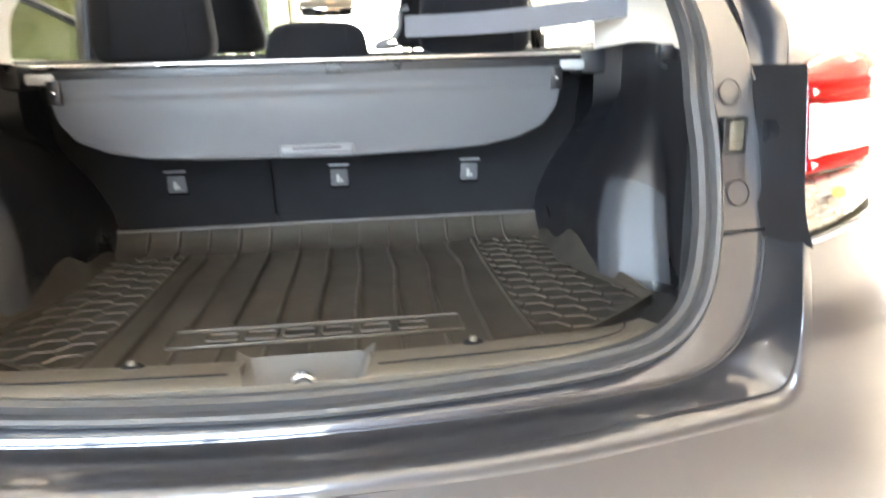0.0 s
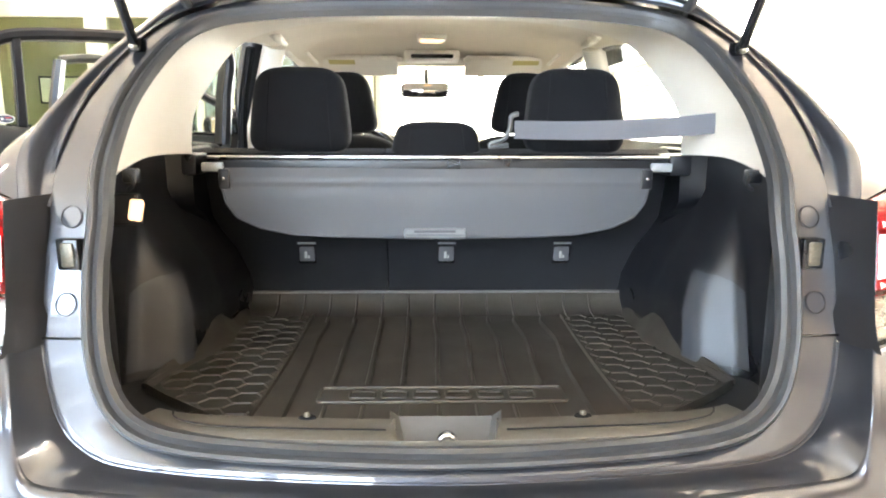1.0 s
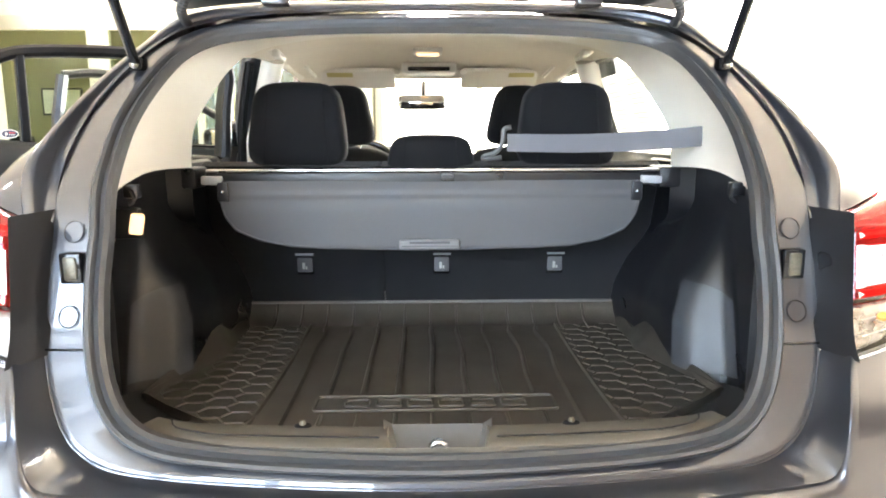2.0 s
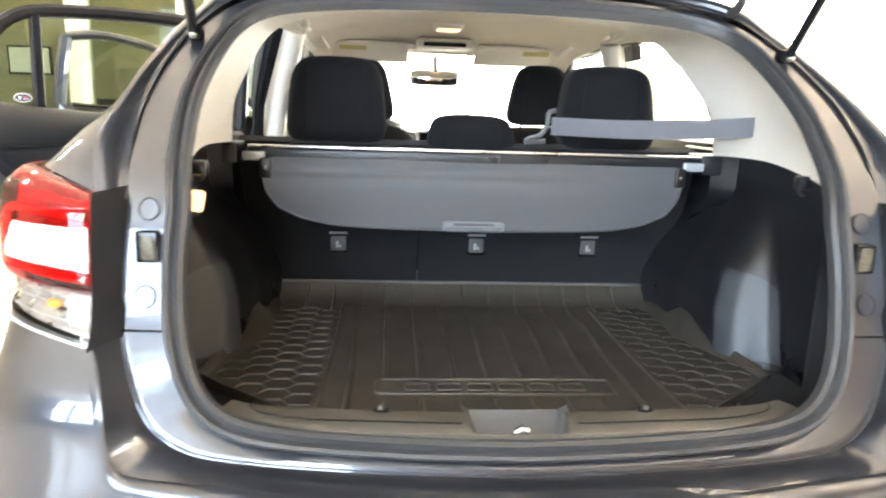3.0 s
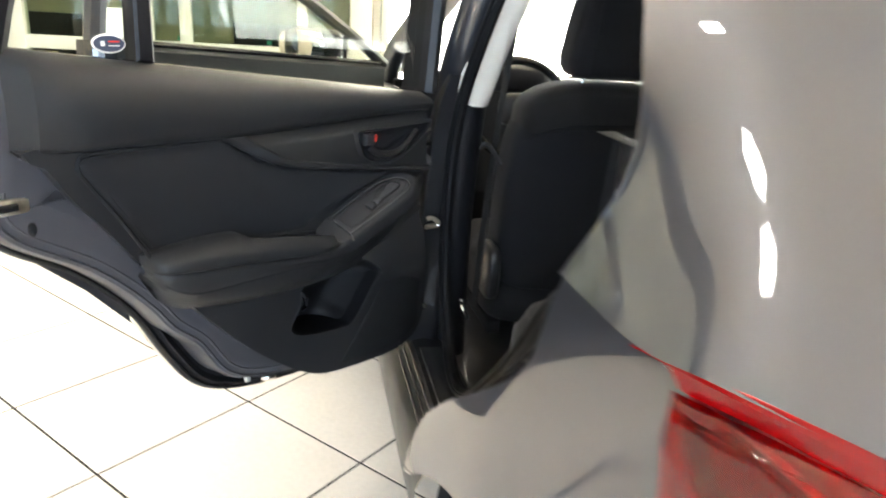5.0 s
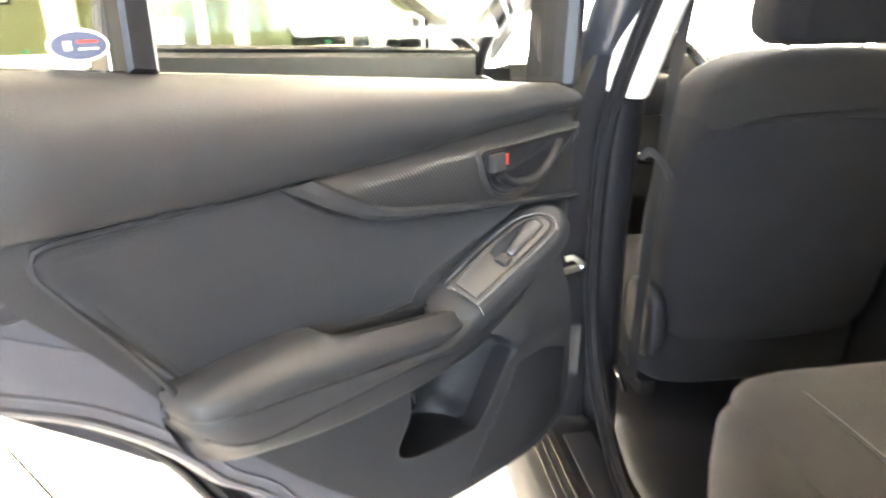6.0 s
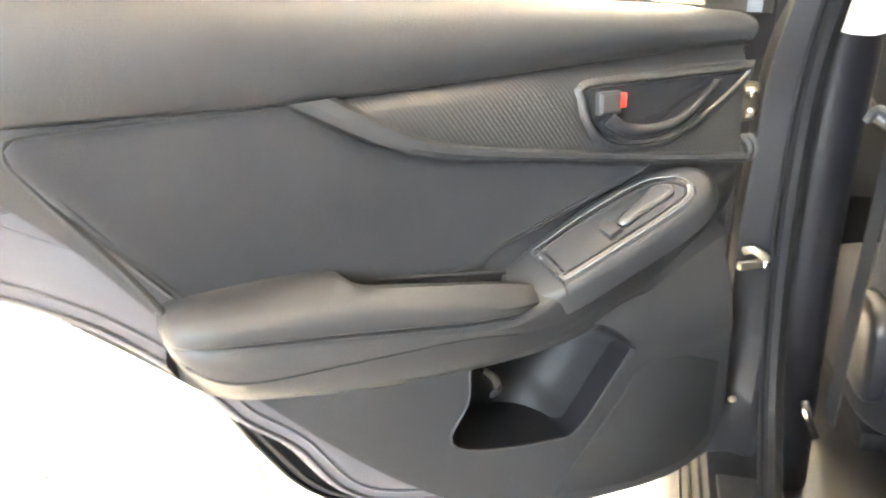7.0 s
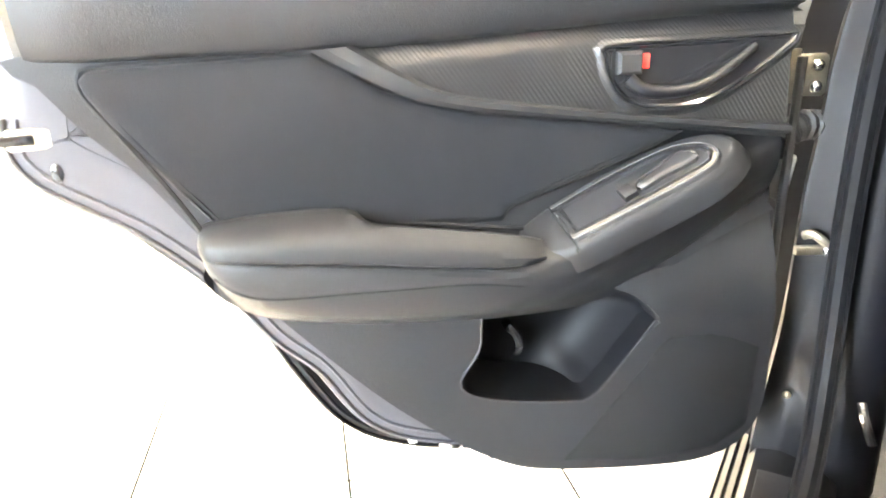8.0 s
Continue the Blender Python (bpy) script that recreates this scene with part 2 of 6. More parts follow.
def loft(rings, caps=True, bm=None):
    bm = from_grid(rings, close_u=True, bm=bm)
    if caps:
        bm.verts.ensure_lookup_table()
        k = len(rings[0])
        n = len(bm.verts)
        base = n - k * len(rings)
        bm.faces.new([bm.verts[base + i] for i in range(k)])
        bm.faces.new([bm.verts[n - k + i] for i in range(k)])
    return bm


def spline(pts, n, closed=False):
    """n points evenly along a smooth curve through pts."""
    P = [Vector(p) for p in pts]
    m = len(P)
    out = []
    seg = m if closed else m - 1
    for i in range(seg):
        g = (lambda k: P[k % m]) if closed else (lambda k: P[min(max(k, 0), m - 1)])
        a, b, c, d = g(i - 1), g(i), g(i + 1), g(i + 2)
        for s in range(16):
            t = s / 16
            out.append(0.5 * ((2 * b) + (c - a) * t + (2 * a - 5 * b + 4 * c - d) * t * t + (3 * b - a - 3 * c + d) * t ** 3))
    out.append(P[0] if closed else P[-1])
    L = [0]
    for a, b in zip(out, out[1:]):
        L.append(L[-1] + (b - a).length)
    res = []
    k = 0
    cnt = n if closed else n - 1
    for i in range(n):
        s = L[-1] * i / cnt
        while k < len(L) - 2 and L[k + 1] < s:
            k += 1
        f = (s - L[k]) / max(L[k + 1] - L[k], 1e-9)
        res.append(out[k].lerp(out[k + 1], f))
    return res


def tube(path, r, n=8, caps=True, flat=1.0, bm=None):
    """A round bar along a path; r a number or one per point; flat squeezes it along its second axis."""
    P = [Vector(p) for p in path]
    rings = []
    side = None
    for i, p in enumerate(P):
        t = (P[min(i + 1, len(P) - 1)] - P[max(i - 1, 0)]).normalized()
        if side is None:
            side = t.cross(Vector((0, 0, 1)))
            if side.length < 0.05:
                side = t.cross(Vector((0, 1, 0)))
        side = (side - t * side.dot(t)).normalized()
        up = side.cross(t)
        rr = r[i] if isinstance(r, (list, tuple)) else r
        rings.append([p + side * rr * math.cos(a) + up * rr * flat * math.sin(a) for a in (2 * math.pi * k / n for k in range(n))])
    return loft(rings, caps, bm)


def sweep(path, normals, sides, prof, closed=False, bm=None):
    """A band: each profile point (a, b) lies a along the side and b along the normal at each path point."""
    rows = [[Vector(p) + s * a + nn * b for a, b in prof] for p, nn, s in zip(path, normals, sides)]
    return from_grid(rows, close_v=closed, bm=bm)


def box(lo, hi, bevel=0.0, segs=2, bm=None, m=None):
    """A block between two corners with rounded edges."""
    b2 = bmesh.new()
    bmesh.ops.create_cube(b2, size=1)
    for v in b2.verts:
        v.co = Vector([lo[k] + (hi[k] - lo[k]) * (v.co[k] + 0.5) for k in range(3)])
    if bevel:
        bmesh.ops.bevel(b2, geom=list(b2.edges), offset=bevel, segments=segs, affect='EDGES', profile=0.5)
    if m is not None:
        b2.transform(m)
    if bm is None:
        return b2
    me = bpy.data.meshes.new("tmp")
    b2.to_mesh(me)
    b2.free()
    bm.from_mesh(me)
    bpy.data.meshes.remove(me)
    return bm


def pillowy(center, radii, e=(0.5, 0.5), nu=28, nv=16, fn=None):
    """A soft cushion: a superellipsoid; fn shapes its points."""
    cx, cy, cz = center
    sg = lambda v, k: math.copysign(abs(v) ** k, v)
    rows = []
    for i in range(nv + 1):
        ph = -math.pi / 2 + math.pi * i / nv
        r = []
        for j in range(nu):
            th = 2 * math.pi * j / nu
            p = Vector((radii[0] * sg(math.cos(ph), e[0]) * sg(math.cos(th), e[1]),
                        radii[1] * sg(math.cos(ph), e[0]) * sg(math.sin(th), e[1]),
                        radii[2] * sg(math.sin(ph), e[0])))
            if fn:
                p = fn(p)
            r.append(p + Vector(center))
        rows.append(r)
    bm = from_grid(rows, close_u=True)
    bmesh.ops.remove_doubles(bm, verts=bm.verts, dist=1e-5)
    return bm


def inset2(poly, o):
    """Outline points moved inwards by o (outwards where o is negative); the outline runs anticlockwise."""
    n = len(poly)
    res = []
    for i in range(n):
        a, b, c = Vector(poly[i - 1]), Vector(poly[i]), Vector(poly[(i + 1) % n])
        e1, e2 = (b - a).normalized(), (c - b).normalized()
        n1, n2 = Vector((-e1.y, e1.x)), Vector((-e2.y, e2.x))
        nn = n1 + n2
        if nn.length < 1e-6:
            nn = n1
        nn.normalize()
        k = 1 / max(nn.dot(n1), 0.45)
        res.append(Vector(b) + nn * o * k)
    return res


def ccw(poly):
    s = sum(poly[i - 1][0] * poly[i][1] - poly[i][0] * poly[i - 1][1] for i in range(len(poly)))
    return list(poly) if s > 0 else list(reversed(poly))


def slab(poly, place, rings, back=None, smooth=0, bm=None):
    """A raised panel over an outline: rings of (inset, height), place(u, v, w) lays it in space; back closes it behind at that height."""
    poly = [Vector(p[:2]) for p in ccw(poly)]
    if smooth:
        poly = [Vector(p[:2]) for p in spline([(p.x, p.y, 0) for p in poly], smooth, True)]
    bm = bm or bmesh.new()
    rr = []
    if back is not None:
        rr.append([bm.verts.new(place(p.x, p.y, back)) for p in inset2(poly, rings[0][0])])
    for ins, h in rings:
        rr.append([bm.verts.new(place(p.x, p.y, h)) for p in inset2(poly, ins)])
    n = len(poly)
    for a, b in zip(rr, rr[1:]):
        for i in range(n):
            bm.faces.new((a[i], a[(i + 1) % n], b[(i + 1) % n], b[i]))
    tops = [bm.faces.new(rr[-1])]
    if back is not None:
        tops.append(bm.faces.new(list(reversed(rr[0]))))
    bmesh.ops.triangulate(bm, faces=tops)
    return bm


def lerpt(z, tab):
    return float(np.interp(z, [a for a, _ in tab], [b for _, b in tab]))


def empty(name, label, category, loc=(0, 0, 0), **k):
    ob = new(name)
    ob.empty_display_size = 0.1
    ob.matrix_world = pose(*loc)
    return tagged(ob, label, category, **k)


def structure(name, bm, material, label, category, angle=38):
    return tagged(part(name, bm, material, None, "", angle), label, category, kind="structure")


# ---- the showroom ----
FLOORM = mat("cream_porcelain_tile", (0.75, 0.70, 0.63), 0.16, var=0.07, scale=3, fine=60, rvar=0.05, spec=0.5)
GROUT = mat("dark_grey_grout", (0.015, 0.0142, 0.0125), 0.9, spec=0.1)
WALLW = mat("cream_wall_paint", (0.74, 0.68, 0.56), 0.8, var=0.04, scale=2)
WALLB = mat("dark_brown_wall_paint", (0.15, 0.115, 0.08), 0.8, var=0.06, scale=2)
WALLT = mat("tan_wall_paint", (0.48, 0.40, 0.28), 0.8, var=0.06, scale=2)
OLIVE = mat("olive_tan_wall_paint", (0.30, 0.28, 0.17), 0.8, var=0.06, scale=2)
CEIL = mat("beige_ceiling_tile", (0.90, 0.82, 0.70), 0.9, var=0.05, scale=4, bump=0.2)
FRAMEW = mat("white_window_frame", (0.46, 0.45, 0.37), 0.45, var=0.03)
OFFICEG = glass_mat("office_glass", (0.90, 0.96, 0.86), tint=0.84, f0=0.012)
SKYB = glow("bright_daylight", (1.0, 0.99, 0.96), 3.5)
SKYC = glow("cool_daylight", (0.66, 0.81, 1.0), 7.0)
PANEL = glow("ceiling_lamp_diffuser", (1.0, 0.93, 0.82), 100.0)
DESKM = mat("light_wood_laminate", (0.46, 0.30, 0.15), 0.5, var=0.2, scale=8, stretch=(1, 8, 1))

structure("floor", box((-9, -9, -0.06), (9, 11, -0.0013)), GROUT, "cream porcelain tile floor with grey joints", "floor")
structure("ceiling", box((-9, -9, 3.6), (9, 11, 3.7)), CEIL, "flat beige showroom ceiling", "ceiling")
structure("wall_right", box((9, -9, 0), (9.15, 11, 3.6)), WALLW, "cream painted showroom wall", "wall")
structure("wall_left", box((-9.15, -9, 0), (-9, 11, 3.6)), WALLT, "tan painted showroom wall", "wall")
structure("wall_front", box((-9, 11, 0), (9, 11.15, 3.6)), WALLW, "cream painted showroom wall", "wall")
structure("wall_back", box((-9, -5.65, 0), (9, -5.5, 3.6)), WALLB, "dark brown painted showroom wall", "wall")
structure("wall_office", box((-9, 9.4, 0), (-0.5, 9.5, 3.6)), OLIVE, "olive tan office wall", "wall")
# bright outdoors behind the glass
structure("backdrop_right", box((8.9, -0.5, 0.1), (8.95, 10, 3.3)), SKYB, "overexposed daylight outside the window", "daylight")
structure("backdrop_front", box((-0.45, 10.8, 0.05), (8.9, 10.85, 3.5)), SKYB, "overexposed daylight outside the window", "daylight")
structure("backdrop_back", box((-6.4, -5.47, 0.9), (-0.4, -5.42, 3.45)), SKYC, "cool daylight outside the window", "daylight")
win = empty("window_1", "tall showroom window with white frames", "window", (-2.5, -5.3, 1.0), kind="structure")
for i in range(7):
    x = -6.4 + 6.0 * i / 6
    part("mullion", box((x - 0.06, -5.4, 0.85), (x + 0.06, -5.3, 3.5)), FRAMEW, win)
for z in (0.88, 2.45, 3.47):
    part("transom", box((-6.45, -5.38, z - 0.05), (-0.34, -5.28, z + 0.05)), FRAMEW, win)
lamp0 = None
for cx in (-6, -3, 0, 3, 6):
    for cy in (1.6, 4.3, 8):
        if cy > 6.5 and cx < -0.5:
            continue
        if lamp0 is None:
            lamp0 = empty("ceiling_lamp", "square recessed ceiling lamp with glowing diffuser", "ceiling lamp", (cx, cy, 3.59), group="ceiling lamps")
            part("diffuser", box((cx - 0.11, cy - 0.11, 3.57), (cx + 0.11, cy + 0.11, 3.585)), PANEL, lamp0)
            part("frame", box((cx - 0.13, cy - 0.13, 3.575), (cx + 0.13, cy + 0.13, 3.598)), FRAMEW, lamp0)
        else:
            copy_thing(lamp0, pose(cx, cy, 3.59))

# extra lamps out of view, added to brighten the office behind the glass
for cx in (-6.6, -4.2, -1.9):
    copy_thing(lamp0, pose(cx, 7.6, 3.59))

# glazed office front ahead of the car
part_w = empty("window_2", "white framed glazed office partition", "glass partition", (-3, 6.2, 0), kind="structure")
for x, w in ((-8.4, 0.05), (-6.6, 0.05), (-4.9, 0.05), (-3.32, 0.10), (-2.33, 0.035), (-2.05, 0.045), (-1.14, 0.04), (-0.66, 0.09), (-0.46, 0.03), (0.53, 0.03), (2.2, 0.04), (3.9, 0.04), (5.6, 0.04), (7.4, 0.04)):
    part("mullion", box((x - w, 6.14, 0), (x + w, 6.26, 3.6), 0.006), FRAMEW, part_w)
for z, h in ((0.08, 0.08), (0.90, 0.05), (2.22, 0.07)):
    part("transom", box((-9, 6.16, z - h), (-0.4, 6.24, z + h), 0.005), FRAMEW, part_w)
part("header", box((-9, 6.17, 2.29), (-0.4, 6.23, 3.6)), WALLW, part_w)
for x0, x1 in ((-8.4, -6.6), (-6.6, -4.9), (-4.9, -3.32), (-3.32, -2.05), (-2.05, -1.14), (-1.14, -0.66)):
    part("pane", box((x0 + 0.04, 6.195, 0.15), (x1 - 0.04, 6.203, 2.2)), OFFICEG, part_w).visible_shadow = False
structure("wall_office_side", box((-0.55, 6.25, 0), (-0.47, 9.4, 3.6)), WALLW, "cream painted office side wall", "wall")
structure("column", box((-4.55, 5.4, 0), (-4.1, 5.85, 3.6), 0.01), FRAMEW, "white square showroom column", "column")


def desk(x, y, w, d, h):
    t = empty("office_desk", "light wood office desk behind the glass", "desk", (x, y, 0))
    part("desktop", box((x - w / 2, y - d / 2, h - 0.035), (x + w / 2, y + d / 2, h), 0.004), DESKM, t)
    for sx in (-1, 1):
        part("side_panel", box((x + sx * (w / 2 - 0.03) - 0.015, y - d / 2 + 0.03, 0), (x + sx * (w / 2 - 0.03) + 0.015, y + d / 2 - 0.03, h - 0.035)), DESKM, t)
    part("front_panel", box((x - w / 2 + 0.05, y - d / 2 + 0.06, 0.2), (x + w / 2 - 0.05, y - d / 2 + 0.08, h - 0.035)), DESKM, t)
    return t


desk(-1.9, 7.3, 1.6, 0.7, 0.76)
desk(-4.3, 7.2, 1.7, 0.7, 0.76)
desk(-6.6, 7.4, 1.7, 0.7, 0.76)
for x, y in ((-2.25, 7.1), (-1.45, 7.15), (-4.0, 7.05)):
    b_ = empty("spray_bottle", "white spray bottle on the office desk", "bottle", (x, y, 0.76))
    part("body", tube([(x, y, 0.76), (x, y, 0.86), (x, y, 0.90), (x, y, 0.93)], [0.035, 0.035, 0.02, 0.012], 14), WHITEP, b_)
    part("nozzle", box((x - 0.03, y - 0.012, 0.93), (x + 0.02, y + 0.012, 0.965), 0.006), mat("green_plastic", (0.05, 0.35, 0.25), 0.4), b_)
for x, y, c in ((-1.75, 7.2, (0.5, 0.08, 0.05)), (-2.5, 7.25, (0.6, 0.55, 0.45)), (-4.7, 7.1, (0.25, 0.12, 0.05))):
    t = empty("paper_box", "small cardboard box on the office desk", "box", (x, y, 0.76))
    part("body", box((x - 0.09, y - 0.07, 0.76), (x + 0.09, y + 0.07, 0.84), 0.004), mat("box_card", c, 0.7), t)
    part("lid", box((x - 0.093, y - 0.073, 0.835), (x + 0.093, y + 0.073, 0.852), 0.003), mat("box_card_lid", c, 0.7), t)
for x, z, w in ((-1.6, 1.75, 0.5), (-3.0, 1.7, 0.4), (-5.4, 1.6, 0.6), (-7.2, 1.7, 0.5)):
    t = empty("wall_picture", "framed picture on the office wall", "picture", (x, 9.38, z))
    part("frame", box((x - w / 2, 9.36, z - 0.2), (x + w / 2, 9.398, z + 0.2), 0.004), TRIM, t)
    part("sheet", box((x - w / 2 + 0.03, 9.354, z - 0.17), (x + w / 2 - 0.03, 9.362, z + 0.17)), PAPER, t)
for x in (-1.5, -3.9, -6.3):
    t = empty("filing_cabinet", "dark filing cabinet at the office wall", "cabinet", (x, 9.1, 0))
    part("body", box((x - 0.45, 8.85, 0), (x + 0.45, 9.35, 1.1), 0.006), TRIM_SOFT, t)
    for z in (0.2, 0.55, 0.9):
        part("drawer", box((x - 0.42, 8.835, z - 0.15), (x + 0.42, 8.852, z + 0.15), 0.004), TRIM_SOFT, t)
notice = empty("paper_notice", "white paper notice taped to the glass", "notice", (-2.58, 6.17, 1.04))
part("sheet", box((-2.68, 6.186, 0.90), (-2.48, 6.190, 1.18)), PAPER, notice)

# ---- the car ----
car = empty("hatchback_car", "grey metallic hatchback car with open tailgate and open doors", "car", (0, 0.9, 0))
AP_TAB = [(0.3, 0.10), (0.5, 0.13), (0.594, 0.15), (0.62, 0.16), (0.796, 0.231), (0.938, 0.273), (1.0, 0.30), (1.135, 0.45), (1.262, 0.630), (1.5, 0.955)]


def apy(z):
    return (lerpt(z - 0.03, AP_TAB) + lerpt(z, AP_TAB) + lerpt(z + 0.03, AP_TAB)) / 3


AP_HALF = [(0, 1.364), (0.25, 1.36), (0.42, 1.346), (0.512, 1.325), (0.566, 1.284), (0.594, 1.22), (0.606, 1.135), (0.600, 1.045),
           (0.587, 0.945), (0.590, 0.85), (0.583, 0.756), (0.560, 0.676), (0.524, 0.626), (0.464, 0.595), (0.355, 0.578), (0.176, 0.566), (0, 0.561)]
AP = spline([(x, 0, z) for x, z in AP_HALF] + [(-x, 0, z) for x, z in AP_HALF[-2:0:-1]], 160, True)


def ap_frames():
    pts, nrm, out = [], [], []
    n = len(AP)
    for i, p in enumerate(AP):
        t = (AP[(i + 1) % n] - AP[i - 1]).normalized()
        o = Vector((-t.z, 0, t.x))
        if o.dot(Vector((p.x, 0, p.z - 0.95))) < 0:
            o = -o
        sl = (apy(p.z + 0.02) - apy(p.z - 0.02)) / 0.04
        nn = Vector((0, -1, sl)).normalized()
        o3 = Vector((o.x, o.z * sl, o.z)).normalized()
        pts.append(Vector((p.x, apy(p.z), p.z)))
        nrm.append(nn)
        out.append(o3)
    return pts, nrm, out


APP, APN, APO = ap_frames()

# rubber seal round the hatch
prof = [(-0.020, -0.012), (-0.017, 0.004), (-0.010, 0.010), (-0.004, 0.006), (0.001, 0.003), (0.006, 0.012), (0.012, 0.014), (0.018, 0.006), (0.020, -0.010)]
part("hatch_seal", sweep(APP, APN, APO, prof, True), SEAL, car, "dark rubber weatherstrip round the hatch")


def jamb_w(o):
    return 0.088 - 0.052 * max(-o.z, 0) ** 4 - 0.03 * max(o.z, 0) ** 2


rows = []
for p, nn, o in zip(APP, APN, APO):
    w = jamb_w(o)
    tl = 0.010 * max(-o.z, 0) ** 1.5
    rows.append([p + o * a + nn * (b + tl * a / w) for a, b in ((0.014, -0.02), (0.022, -0.012), (w * 0.5 + 0.01, -0.010), (w - 0.011, -0.0084), (w - 0.005, -0.008), (w - 0.002, -0.0088), (w, -0.012), (w + 0.001, -0.03))])
part("hatch_jamb", from_grid(rows, close_v=True), PAINT, car, "grey painted body jamb round the hatch opening")

# outer skin
Y0_TAB = [(0.2, 0.03), (0.3, 0.02), (0.40, 0.028), (0.45, 0.038), (0.50, 0.052), (0.55, 0.062), (0.6, 0.066), (0.66, 0.076), (0.70, 0.100), (0.72, 0.119), (0.745, 0.143), (0.80, 0.160), (0.98, 0.184), (1.1, 0.20)]
BX_TAB = [(0.2, 0.83), (0.35, 0.868), (0.5, 0.876), (0.65, 0.872), (0.75, 0.868), (0.80, 0.867), (0.85, 0.869), (0.95, 0.871), (1.0, 0.862), (1.05, 0.83)]
BS_TAB = [(0.2, 0.88), (0.35, 0.940), (0.5, 0.950), (0.6, 0.948), (0.7, 0.938), (0.75, 0.931), (0.85, 0.911), (0.93, 0.89), (0.98, 0.872), (1.05, 0.83)]
XIN_TAB = [(0.491, 0.0), (0.495, 0.20), (0.502, 0.330), (0.509, 0.405), (0.517, 0.482), (0.525, 0.564), (0.531, 0.61), (0.540, 0.642), (0.56, 0.658), (0.60, 0.664), (0.64, 0.667), (0.67, 0.671), (0.70, 0.681), (0.742, 0.692)]


def sm(z, tab, h=0.025):
    return (lerpt(z - h, tab) + lerpt(z, tab) + lerpt(z + h, tab)) / 3


def step(a, b, v):
    t = min(max((v - a) / (b - a), 0), 1)
    return t * t * (3 - 2 * t)


def recess(x, z):
    """The bumper bows out rearwards between its corners."""
    return -0.014 * max(0, 1 - (x / 0.66) ** 2) * (1 - step(0.54, 0.62, z))


def skin_x(x, z):
    """y of the rear corner's surface at a given x."""
    dent = recess(x, z)
    c = min(max(x / sm(z, BX_TAB), 0), 1) ** 2.5
    s = math.sqrt(max(1 - c * c, 0))
    return sm(z, Y0_TAB) + 0.22 * (1 - s ** 0.4) + dent


def skin(th, z):
    """A point of the rear corner's surface by angle (0 rear centre, 1 side)."""
    a = th * math.pi / 2
    x = sm(z, BX_TAB) * math.sin(a) ** 0.4
    return Vector((x, sm(z, Y0_TAB) + 0.22 * (1 - math.cos(a) ** 0.4) + recess(x, z), z))


def th_of_x(x, z):
    return math.asin(min(max(x / sm(z, BX_TAB), 0), 1) ** 2.5) / (math.pi / 2)


def mirror_rows(rows, s):
    return [[Vector((p[0] * s, p[1], p[2])) for p in r] for r in rows]


# quarter panels
EDGE_TAB = [(0.25, 1.36), (0.385, 1.33), (0.45, 1.2), (0.53, 1.14), (0.64, 1.06), (0.73, 0.95), (0.79, 0.86), (0.86, 0.775), (1.08, 0.775), (1.21, 0.90), (1.37, 1.07)]


def side_x(y, z):
    return sm(z, BX_TAB) + (sm(z, BS_TAB) - sm(z, BX_TAB)) * step(0.40, 0.85, y)


def arch_z(y):
    r = 0.355
    dy = y - 0.80
    return 0.33 + math.sqrt(r * r - dy * dy) if abs(dy) < r else 0.22


for s, nm in ((-1, "left"), (1, "right")):
    rows = []
    for j in range(44):
        f = j / 43
        r = []
        for i in range(30):
            g = i / 29
            yref = 0.30 + f * 0.86
            zb = max(arch_z(yref), 0.22) if yref < 1.155 else 0.5
            z = zb + (0.957 - zb) * g
            ys = sm(z, Y0_TAB) + 0.22
            y = ys + f * (sm(z, EDGE_TAB, 0.02) - ys)
            r.append(Vector((s * side_x(y, z), y, z)))
        rows.append(r)
    part("quarter_panel", from_grid(rows), PAINT, car)

def plan(z):
    """The body's outline at one height, from beside the hatch round the corner to behind the wheel."""
    t0 = th_of_x(0.690, z)
    P = [skin(t0 + (1 - t0) * k / 80, z) for k in range(81)]
    P += [Vector((side_x(y, z), y, z)) for y in np.linspace(P[-1].y + 0.02, 0.62, 12)]
    L = [0.0]
    for a, b in zip(P, P[1:]):
        L.append(L[-1] + (b - a).length)
    return P, L


PLAN_CACHE = {}


def lamp_pt(s, f, z, out=0.0):
    """A place on the corner: f runs from the hatch side (0) to the lamp's forward tip (1)."""
    key = round(z, 3)
    if key not in PLAN_CACHE:
        PLAN_CACHE[key] = plan(key)
    P, L = PLAN_CACHE[key]
    d = f * 0.50
    k = max(0, min(int(np.searchsorted(L, d)) - 1, len(P) - 2))
    g = (d - L[k]) / max(L[k + 1] - L[k], 1e-6)
    p = P[k].lerp(P[k + 1], min(max(g, 0), 1))
    a, b = max(k - 2, 0), min(k + 3, len(P) - 1)
    t = (P[b] - P[a]).normalized()
    p = p + Vector((t.y, -t.x, 0)) * out
    return Vector((s * p.x, p.y, z))


def lamp_patch(s, f0, f1, zlo, zhi, out, nu=28, nv=10, edge=0.006):
    """A lens over the corner between two heights given along its length."""
    rows = []
    for i in range(nv + 1):
        g = i / nv
        r = []
        for j in range(nu + 1):
            h = j / nu
            f = f0 + (f1 - f0) * h
            z = zlo(f) + (zhi(f) - zlo(f)) * g
            e = min(g, 1 - g, h * 2.4, (1 - h) * 2.4)
            o = out(f, z) if callable(out) else out
            r.append(lamp_pt(s, f, z, o - edge * max(0, 1 - e / 0.12) ** 2))
        rows.append(r)
    return from_grid(rows)


